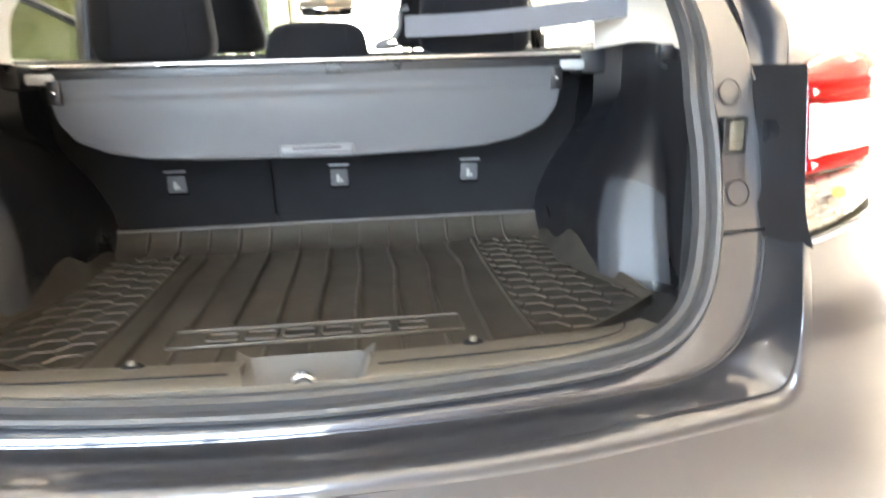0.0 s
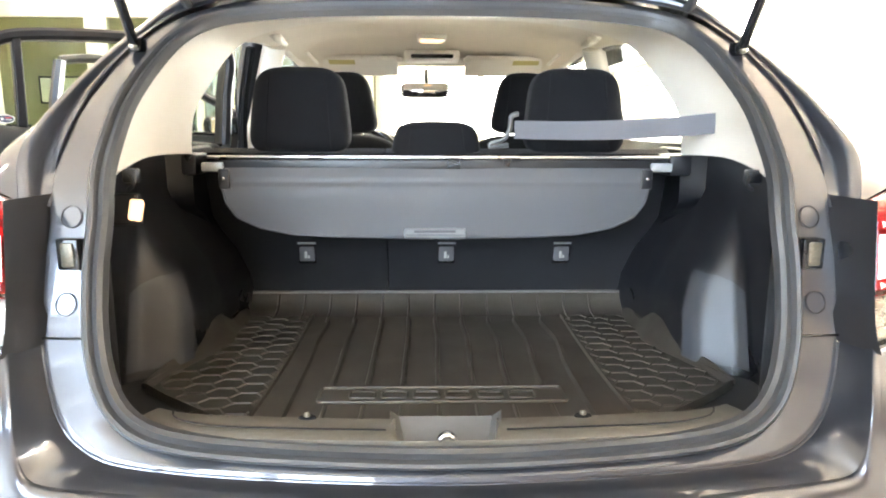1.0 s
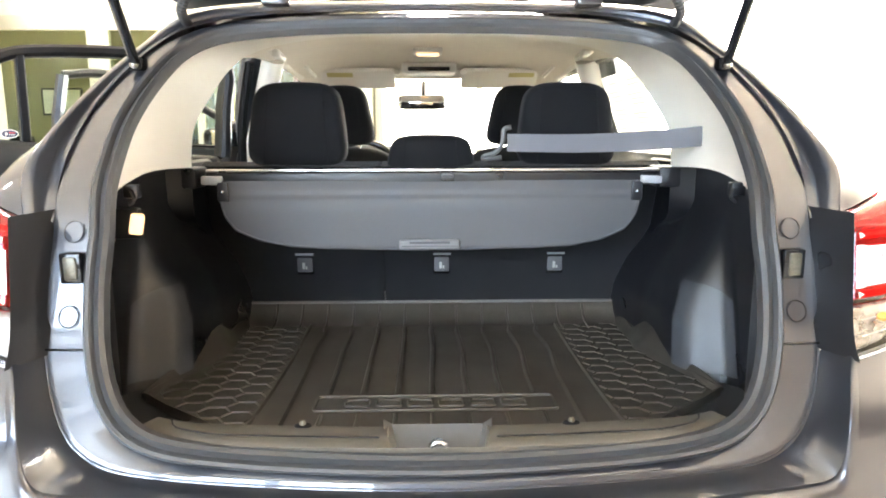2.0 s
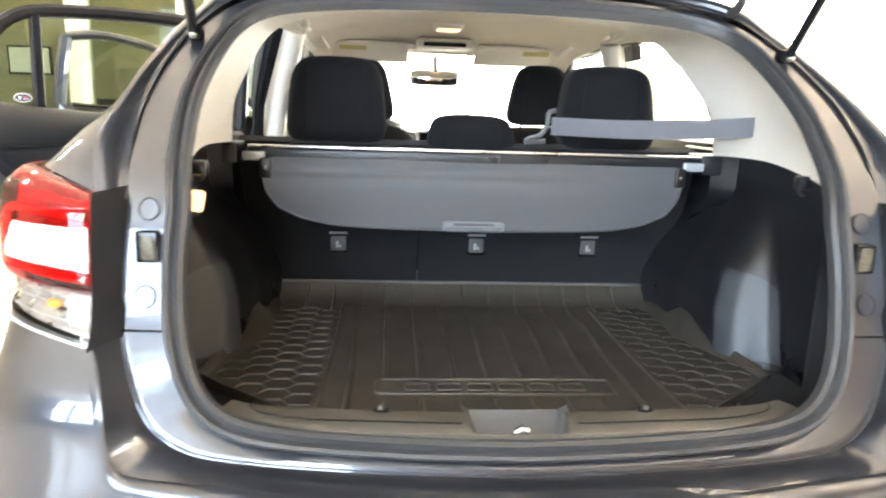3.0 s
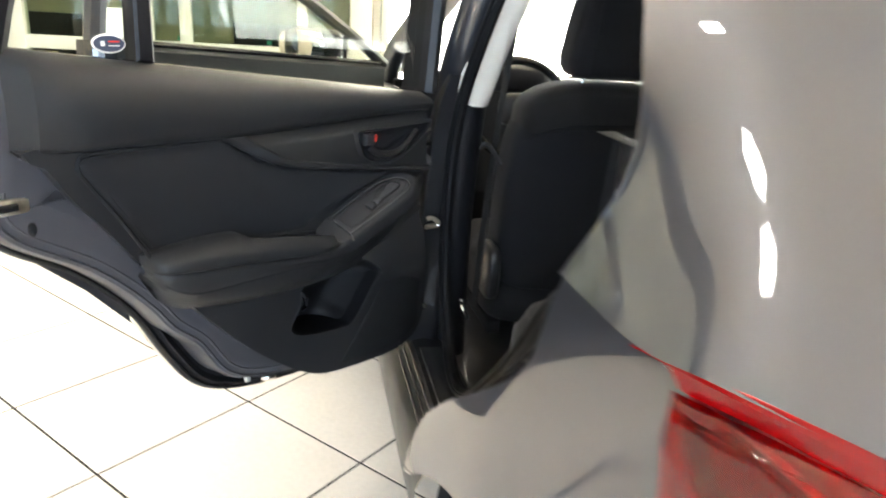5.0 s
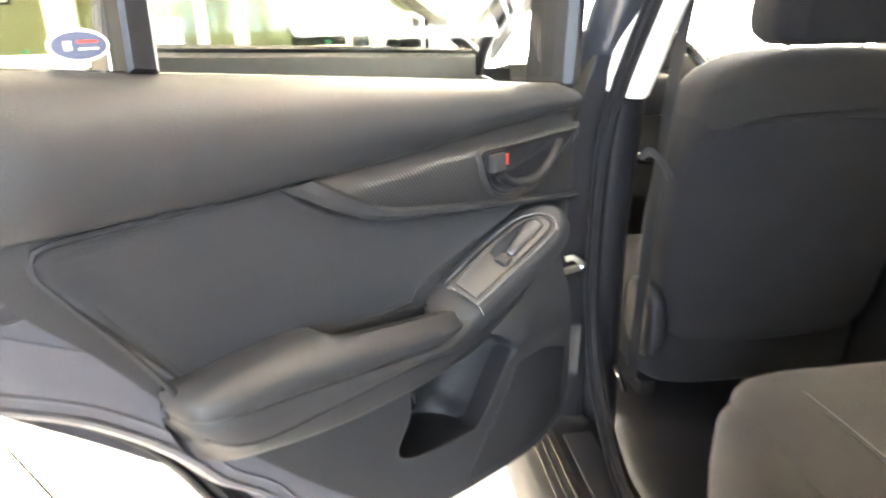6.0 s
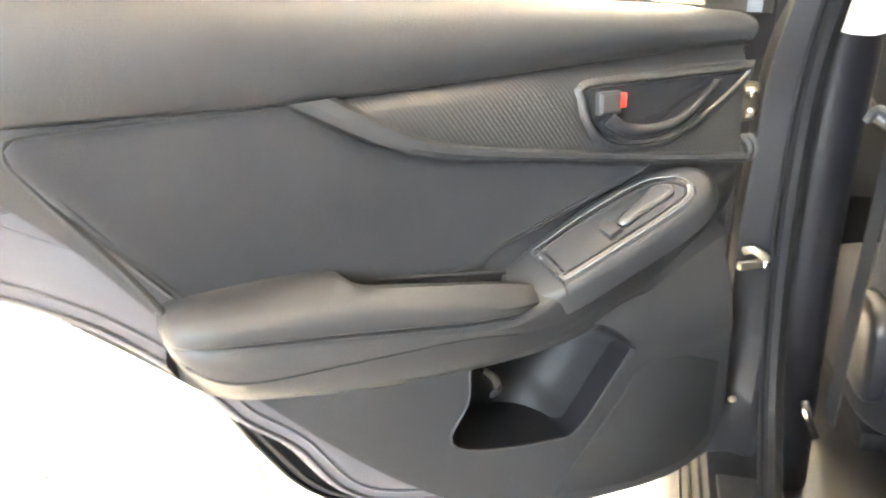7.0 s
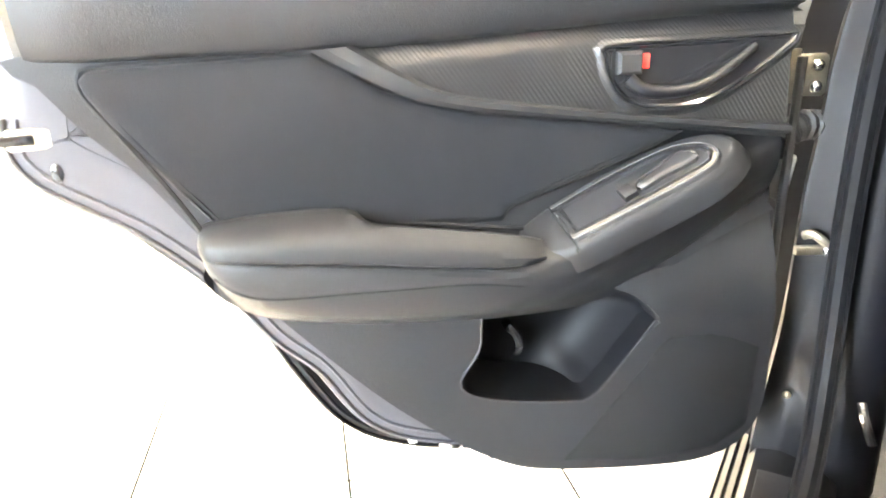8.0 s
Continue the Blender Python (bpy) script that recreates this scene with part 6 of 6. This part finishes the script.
BODY = ((0.722, 0.790, 0.780, 0.770, 0.034), (0.705, 0.786, 0.766, 0.745, 0.066), (0.66, 0.783, 0.746, 0.720, 0.080), (0.56, 0.774, 0.745, 0.704, 0.084), (0.45, 0.761, 0.744, 0.698, 0.083), (0.39, 0.756, 0.736, 0.698, 0.080), (0.33, 0.772, 0.735, 0.702, 0.074), (0.27, 0.800, 0.757, 0.716, 0.068), (0.21, 0.830, 0.786, 0.742, 0.064), (0.16, 0.852, 0.810, 0.770, 0.058), (0.12, 0.864, 0.826, 0.790, 0.050), (0.095, 0.868, 0.834, 0.800, 0.040))
rows = []
for u, v2, v3, v4, w in BODY:
    rows.append([dl(u, v2 + 0.014, w - 0.03), dl(u, v2 + 0.002, w - 0.006), dl(u, v2 - 0.003, w - 0.002), dl(u, v2 - 0.008, w), dl(u, v3 + 0.003, w - 0.003), dl(u, v3, w - 0.005), dl(u, v3 - 0.003, w - 0.005), dl(u, v4 + 0.010, w - 0.016), dl(u, v4, w - 0.026), dl(u, v4 - 0.012, 0.038)])
part("armrest_body", from_grid([spline([r[k] for r in rows], 70) for k in range(10)]), TRIM_SOFT, door)
for k_ in (2, 5):
    part("trim_seam", tube([dl(*p) for p in spline([(u, (v2 - 0.001 if k_ == 2 else v3 - 0.001), w + (0.0005 if k_ == 2 else -0.0045)) for u, v2, v3, v4, w in BODY[1:6]], 40)], 0.0011, 5), MATTEB, door)
# pull tray behind the armrest
part("pull_tray", from_grid([[dl(u, 0.806 - 0.16 * (0.55 - u), 0.020), dl(u, 0.775 - 0.1 * (0.55 - u), 0.022), dl(u, 0.772 - 0.1 * (0.55 - u), 0.050)] for u in np.linspace(0.37, 0.565, 12)]), TRIM, door, "dark pull recess behind the armrest")
part("tray_edge", tube([dl(u, 0.8035 - 0.128 * (0.545 - u), 0.0215) for u in np.linspace(0.378, 0.548, 10)], 0.0022, 6), TRIM_SOFT, door)
# switch arm: a plate tilted upwards, with bezel, well and switch
AO = Vector((0.338, 0.782, 0.069))
AX = (Vector((0.194, 0.873, 0.074)) - AO).normalized()
AY0 = Vector((0.343, 0.803, 0.0275)) - AO
AY = (AY0 - AX * AY0.dot(AX)).normalized()
AZ = AX.cross(AY)
if AZ.z < 0:
    AZ = -AZ


def arm_pl(a, b, h):
    q_ = AO + AX * a + AY * b + AZ * h
    return dl(q_.x, q_.y, q_.z)


def arm_ab(u, v, w):
    r = Vector((u, v, w)) - AO
    return (r.dot(AX), r.dot(AY))


BEZ = [arm_ab(*q_) for q_ in ((0.347, 0.803, 0.025), (0.293, 0.833, 0.032), (0.235, 0.863, 0.045), (0.209, 0.872, 0.060), (0.196, 0.871, 0.075), (0.195, 0.863, 0.088), (0.212, 0.849, 0.094), (0.288, 0.807, 0.081), (0.335, 0.781, 0.071), (0.350, 0.786, 0.052))]
ARMO = [arm_ab(*q_) for q_ in ((0.385, 0.790, 0.020), (0.293, 0.838, 0.022), (0.235, 0.869, 0.035), (0.19, 0.880, 0.055), (0.174, 0.876, 0.078), (0.180, 0.862, 0.092), (0.212, 0.842, 0.100), (0.288, 0.800, 0.088), (0.35, 0.770, 0.075), (0.372, 0.772, 0.05))]
part("switch_arm", slab(ARMO, arm_pl, [(-0.010, -0.030), (-0.004, -0.010), (0.002, -0.003), (0.006, -0.002)], smooth=48), TRIM_SOFT, door)


def cornered(poly, idx):
    """The outline with its numbered corners kept crisp when it is smoothed."""
    out, n = [], len(poly)
    for k, p in enumerate(poly):
        p = Vector(p)
        if k in idx:
            a, b = Vector(poly[k - 1]), Vector(poly[(k + 1) % n])
            out += [p.lerp(a, 0.08), p.lerp(a, 0.01), p.lerp(b, 0.01), p.lerp(b, 0.08)]
        else:
            out.append(p)
    return out


BEZ.pop()
BEZ = cornered(BEZ, (0, 8))
part("switch_bezel", slab(BEZ, arm_pl, [(-0.007, -0.006), (-0.002, -0.0005), (0.001, 0.0020), (0.0042, 0.0026), (0.0046, -0.0010)], smooth=96), SATIN, door, "charcoal window switch panel")
# pale grey line painted for the glint on the bezel's edge
part("bezel_glint", tube([arm_pl(p.x, p.y, 0.0012) for p in rounded(BEZ, 96)], 0.0009, 5), TRAYM, door)
part("bezel_groove", slab(BEZ, arm_pl, [(0.0044, -0.0006), (0.0062, -0.0006)], smooth=96), MATTEB, door)
part("switch_plate", slab(BEZ, arm_pl, [(0.0060, -0.0012), (0.0062, 0.0012), (0.0070, 0.0022), (0.0080, 0.0020), (0.0088, 0.0006), (0.012, 0.0004)], smooth=96), SATIN, door)
WELL = [arm_ab(*q_) for q_ in ((0.284, 0.8315, 0.046), (0.232, 0.860, 0.052), (0.222, 0.862, 0.062), (0.262, 0.836, 0.060), (0.280, 0.826, 0.058))]
part("switch_well", slab(WELL, arm_pl, [(0, 0.0006), (0.001, 0.0013)]), MATTEB, door)
SW = [arm_ab(*q_) for q_ in ((0.266, 0.833, 0.0605), (0.238, 0.8525, 0.0585), (0.222, 0.862, 0.057), (0.210, 0.864, 0.068), (0.212, 0.857, 0.080), (0.245, 0.839, 0.075), (0.264, 0.828, 0.072))]
part("window_switch", slab(SW, arm_pl, [(0, 0.0008), (0.0008, 0.0045), (0.003, 0.0062), (0.006, 0.0066)], smooth=40), SATIN, door, "black window switch")
TB = [arm_ab(*q_) for q_ in ((0.286, 0.824, 0.056), (0.273, 0.831, 0.058), (0.267, 0.824, 0.073), (0.281, 0.816, 0.072))]
part("switch_tab", slab(TB, arm_pl, [(0, 0.0008), (0.001, 0.0072), (0.002, 0.0078)]), TRIM_SOFT, door)
part("switch_slot", tube([arm_pl(*arm_ab(0.343, 0.794, 0.040), 0.0022), arm_pl(*arm_ab(0.338, 0.786, 0.062), 0.0022)], 0.0022, 6), MATTEB, door)
# map pocket: raised edge, floor blackened for the shade inside, bottle clip
part("pocket_lip", tube([dl(p.x, p.y, 0.0395) for p in list(POCK_R) + [POCK_R[0]]], 0.0016, 6), TRIM_SOFT, door)
PEDGE = [Vector(p) for p in ((0.273, 0.708), (0.248, 0.696), (0.226, 0.672), (0.230, 0.660), (0.258, 0.622), (0.288, 0.584), (0.306, 0.571))]


def pocket_w(u, v):
    """Floor of the pocket: a round wall up to the edge beside the speaker, deep and flat elsewhere."""
    p = Vector((u, v))
    m = 1.0
    for a, b in zip(PEDGE, PEDGE[1:]):
        f = min(max((p - a).dot(b - a) / (b - a).length_squared, 0), 1)
        m = min(m, (p - a.lerp(b, f)).length)
    s_ = min(m / 0.062, 1)
    return 0.036 - 0.084 * math.sqrt(max(1 - (1 - s_) ** 2, 0))


part("map_pocket", field(inset2([Vector(p) for p in ccw(POCK_R)], 0.004), pocket_w, dl, 0.007), POCKM, door, "map pocket with shade in its black colour")
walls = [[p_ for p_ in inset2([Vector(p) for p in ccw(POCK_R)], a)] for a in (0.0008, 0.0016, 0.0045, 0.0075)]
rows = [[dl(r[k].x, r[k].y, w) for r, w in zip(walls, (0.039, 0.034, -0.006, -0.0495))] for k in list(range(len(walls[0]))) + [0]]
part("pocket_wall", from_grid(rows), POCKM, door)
part("bottle_clip", tube([dl(*p) for p in spline([(0.385, 0.640, -0.046), (0.383, 0.641, -0.022), (0.377, 0.634, -0.016), (0.374, 0.618, -0.018), (0.375, 0.606, -0.03)], 16)], 0.006, 8), SATIN, door)
# speaker grille
SPK = [(0.335, 0.488), (0.236, 0.609), (0.209, 0.652), (0.179, 0.658), (0.092, 0.620), (0.098, 0.512), (0.138, 0.483), (0.21, 0.475)]
part("speaker_grille", slab(SPK, dl, [(0, 0.036), (0.002, 0.041), (0.006, 0.0425)]), mat("perforated_speaker_plastic", (0.0065, 0.0065, 0.007), 0.7, spec=0.2, var=0.4, fine=900, bump=0.8, bscale=900), door, "perforated speaker grille")
# latch and fittings on the door's end
part("door_latch", box((-0.016, -0.03, -0.012), (0.016, 0.03, 0.012), 0.004, m=Matrix.Translation(dl(0.872, 0.905, -0.012)) @ Matrix.Rotation(radians(-40), 4, 'Z')), ZINC, door, "bright door latch plate")
part("latch_slot", box((-0.009, -0.034, -0.006), (0.010, 0.0, 0.006), 0.002, m=Matrix.Translation(dl(0.872, 0.905, -0.004)) @ Matrix.Rotation(radians(-40), 4, 'Z')), GLOSSB, door)
part("drain_plug", pillowy(dl(0.462, 0.484, -0.030), (0.018, 0.018, 0.009), (0.8, 1), 14, 8), CHROME, door)
part("hinge_bolt", slab([(0.857 + 0.006 * math.cos(a), 0.870 + 0.010 * math.sin(a)) for a in np.linspace(0, 2 * math.pi, 17)[:-1]], dl, [(0, -0.012), (0, 0.001), (0.001, 0.0015)]), GLOSSB, door)
# window frame and glass
WF = [(0.045, 1.03), (0.030, 1.20), (0.02, 1.352), (0.15, 1.378), (0.32, 1.383), (0.52, 1.378), (0.70, 1.357), (0.785, 1.295), (0.845, 1.205), (0.876, 1.105)]
wf = spline([(a, b, 0) for a, b in WF], 60)
rows = []
for i, p in enumerate(wf):
    t = (wf[min(i + 1, 59)] - wf[max(i - 1, 0)]).normalized()
    s_ = Vector((-t.y, t.x, 0))
    rows.append([dl(*(p + s_ * a)[:2], b) for a, b in ((-0.018, -0.07), (-0.018, 0.0), (-0.008, 0.012), (0.008, 0.012), (0.018, 0.0), (0.018, -0.07))])
part("window_frame", from_grid(rows, close_u=True), PLASTB, door, "black window frame")
part("window_post", slab([(0.694, vb(0.694)), (0.667, vb(0.667)), (0.663, 1.36), (0.688, 1.355)], dl, [(0, -0.026), (0, 0.004), (0.004, 0.008)], back=-0.030), PLASTB, door, "black window divider")
part("sill_strip", tube([dl(u, vb(u) - 0.004, -0.004) for u in np.linspace(0.06, 0.87, 12)], 0.006, 8), GLOSSB, door)
gl = slab([(0.05, 1.04), (0.66, 1.08), (0.66, 1.37), (0.32, 1.378), (0.03, 1.35)], dl, [(0, -0.02)])
part("door_glass", gl, GLASS, door).visible_shadow = False
gl = slab([(0.69, 1.085), (0.87, 1.10), (0.84, 1.20), (0.78, 1.29), (0.70, 1.35)], dl, [(0, -0.02)])
part("quarter_glass", gl, GLASS, door).visible_shadow = False
part("oval_sticker", slab([(0.722 + 0.0245 * math.cos(a), 1.116 + 0.0135 * math.sin(a)) for a in np.linspace(0, 2 * math.pi, 25)[:-1]], dl, [(0, -0.017), (0.001, -0.0165)]), WHITEP, door, "white and blue oval window sticker")
BLUEI = mat("blue_ink", (0.045, 0.055, 0.09), 0.5)
part("oval_field", slab([(0.722 + 0.0220 * math.cos(a), 1.116 + 0.0110 * math.sin(a)) for a in np.linspace(0, 2 * math.pi, 25)[:-1]], dl, [(0, -0.0155)]), BLUEI, door)
part("sticker_bar", slab([(0.734, 1.1195), (0.734, 1.1125), (0.728, 1.1125), (0.728, 1.1195)], dl, [(0, -0.0150)]), WHITEP, door)
part("sticker_bar", slab([(0.723, 1.1200), (0.723, 1.1180), (0.707, 1.1180), (0.707, 1.1200)], dl, [(0, -0.0150)]), REDTAG, door)
part("sticker_bar", slab([(0.723, 1.1140), (0.723, 1.1125), (0.707, 1.1125), (0.707, 1.1140)], dl, [(0, -0.0150)]), WHITEP, door)
# door check strap and hinges
part("check_strap", box((-0.035, -0.005, -0.006), (0.035, 0.005, 0.006), 0.002, m=Matrix.Translation((-0.783, 1.860, 0.684)) @ Matrix.Rotation(radians(30), 4, 'Z')), ZINC, door, "zinc plated door check strap")
hg = part("door_hinge", box((-0.030, -0.010, -0.026), (0.028, 0.010, 0.026), 0.006, m=Matrix.Translation((-0.832, 1.880, 0.905)) @ Matrix.Rotation(radians(30), 4, 'Z')), ZINC, door, "zinc plated hinge")
part("hinge_pin", tube([(-0.845, 1.866, 0.872), (-0.845, 1.866, 0.938)], 0.009, 10), ZINC, hg)
for z in (0.892, 0.918):
    part("hinge_bolt", pillowy((-0.816, 1.868, z), (0.008, 0.006, 0.008), (1, 1), 10, 6), CHROME, hg)
part("check_bolt", pillowy((-0.776, 1.862, 0.684), (0.010, 0.008, 0.010), (1, 1), 12, 8), CHROME, door)
part("check_bracket", tube(spline([(-0.806, 1.862, 0.700), (-0.795, 1.858, 0.704), (-0.782, 1.858, 0.696), (-0.772, 1.862, 0.683)], 12), 0.006, 8), ZINC, door)
part("wire_boot", tube(spline([(-0.800, 1.905, 0.84), (-0.828, 1.872, 0.842), (-0.850, 1.860, 0.825), (-0.858, 1.880, 0.800)], 40), [0.020 if k % 4 < 2 else 0.016 for k in range(40)], 10), RUBBER, door, "black rubber wire boot")
part("door_connector", box((-0.012, -0.012, -0.030), (0.012, 0.012, 0.030), 0.005, m=Matrix.Translation((-0.842, 1.872, 0.775)) @ Matrix.Rotation(radians(8), 4, 'Y')), SILVERP, door)
part("edge_seal", tube([(-0.838, 1.846, 0.50), (-0.838, 1.845, 0.62), (-0.836, 1.844, 0.76), (-0.832, 1.842, 0.93)], 0.006, 8), RUBBER, door)

# ---- open front door, seen through the glass ----
FH = Vector((-0.83, 2.76, 0))
fa = radians(48)
FU, FN = Vector((-math.sin(fa), -math.cos(fa), 0)), Vector((math.cos(fa), -math.sin(fa), 0))
fl_ = lambda u, v, w: FH + FU * u + FN * w + Vector((0, 0, v))
FB = lambda u: 1.028 + 0.056 * u
fdoor = part("front_door", slab([(0.0, 0.40), (0.9, 0.40), (1.02, 0.55), (1.05, 0.9), (1.04, FB(1.04)), (0.0, FB(0))], fl_, [(0, -0.09), (0, -0.02), (0.02, 0)], back=-0.10), PAINT, car, "open grey front door")
part("door_trim", slab([(0.03, 0.43), (0.88, 0.43), (0.98, 0.56), (1.0, 0.9), (0.99, FB(0.99) - 0.003), (0.03, FB(0.03) - 0.003)], fl_, [(0, 0), (0.003, 0.03), (0.01, 0.04)]), TRIM_SOFT, fdoor, "charcoal door trim")
part("trim_accent", slab([(0.10, 0.945), (0.75, 0.965), (0.62, 0.925), (0.10, 0.880)], fl_, [(0, 0.038), (0.003, 0.048), (0.008, 0.05)]), CARBON, fdoor)
part("door_lever", tube([fl_(0.30, 0.935, 0.055), fl_(0.22, 0.925, 0.064), (fl_(0.14, 0.94, 0.055))], 0.008, 8), SATIN, fdoor)
wf = spline([fl_(0.0, FB(0), 0), fl_(0.18, 1.13, 0), fl_(0.42, 1.25, 0), fl_(0.62, 1.335, 0), fl_(0.85, 1.375, 0), fl_(1.0, 1.36, 0)], 30)
part("window_frame", tube(wf, 0.02, 8), TRIM, fdoor)
part("window_frame", tube([fl_(1.0, 1.36, 0), fl_(1.03, 1.2, 0), fl_(1.045, FB(1.04), 0)], 0.026, 8), PAINT, fdoor)
part("window_divider", tube([fl_(0.20, FB(0.2), 0), fl_(0.20, 1.14, 0)], 0.008, 8), GLOSSB, fdoor)
part("sill_strip", tube([fl_(u, FB(u) + 0.004, 0.01) for u in (0.03, 0.5, 1.0)], 0.008, 8), GLOSSB, fdoor)
part("door_glass", slab([(0.05, FB(0.05)), (1.03, FB(1.03)), (1.0, 1.35), (0.85, 1.37), (0.62, 1.33), (0.42, 1.245), (0.18, 1.125)], fl_, [(0, -0.02)]), GLASS, fdoor).visible_shadow = False
mm_ = part("door_mirror", pillowy(fl_(0.22, 1.085, -0.13), (0.10, 0.07, 0.060), (0.5, 0.5), 30, 16), GLOSSB, fdoor, "black door mirror")
part("mirror_glass", slab([(-0.13 + 0.085 * math.copysign(abs(math.cos(a)) ** 0.6, math.cos(a)), 1.085 + 0.048 * math.copysign(abs(math.sin(a)) ** 0.7, math.sin(a))) for a in np.linspace(0, 2 * math.pi, 33)[:-1]], lambda a, b, h: fl_(0.300 + h, b, a), [(0, 0), (0.003, 0.004)], back=-0.05), MIRROR, mm_)

# ---- floor tiles, laid at an angle to the car ----
TS, TA = 0.486, math.atan2(0.355, -0.327)
TO_ = Vector((-1.652, 1.866, 0))
E1 = Vector((math.cos(TA), math.sin(TA), 0))
E2 = Vector((-E1.y, E1.x, 0))
tbm = box((0.0034, 0.0034, -0.012), (TS - 0.0034, TS - 0.0034, 0.0), 0.0012, 1)
tme = bpy.data.meshes.new("tile")
tbm.to_mesh(tme)
tbm.free()
tme.materials.append(FLOORM)
floor_ob = bpy.data.objects["floor"]
rot = Matrix(((E1.x, E2.x, 0, 0), (E1.y, E2.y, 0, 0), (0, 0, 1, 0), (0, 0, 0, 1)))
cells = []
for i in range(-26, 27):
    for j in range(-26, 27):
        c = TO_ + E1 * (i + 0.5) * TS + E2 * (j + 0.5) * TS
        if abs(c.x) < 8.7 and -8.7 < c.y < 10.7:
            cells.append(((c - Vector((-1.8, 2.2, 0))).length, i, j))
cells.sort()
far = bmesh.new()
for k, (dist, i, j) in enumerate(cells):
    m = Matrix.Translation(TO_ + E1 * i * TS + E2 * j * TS) @ rot
    if k < 300:
        t = new("tile", tme)
        t.parent = floor_ob
        t.matrix_world = m
    else:
        vs = [far.verts.new(m @ Vector(p)) for p in ((0.0034, 0.0034, 0), (TS - 0.0034, 0.0034, 0), (TS - 0.0034, TS - 0.0034, 0), (0.0034, TS - 0.0034, 0))]
        far.faces.new(vs)
        for a in range(4):
            b = (a + 1) % 4
            far.faces.new((vs[a], vs[b], far.verts.new(vs[b].co - Vector((0, 0, 0.01))), far.verts.new(vs[a].co - Vector((0, 0, 0.01)))))
tagged(part("far_tiles", far, FLOORM, floor_ob, recalc=False), kind="stuff")
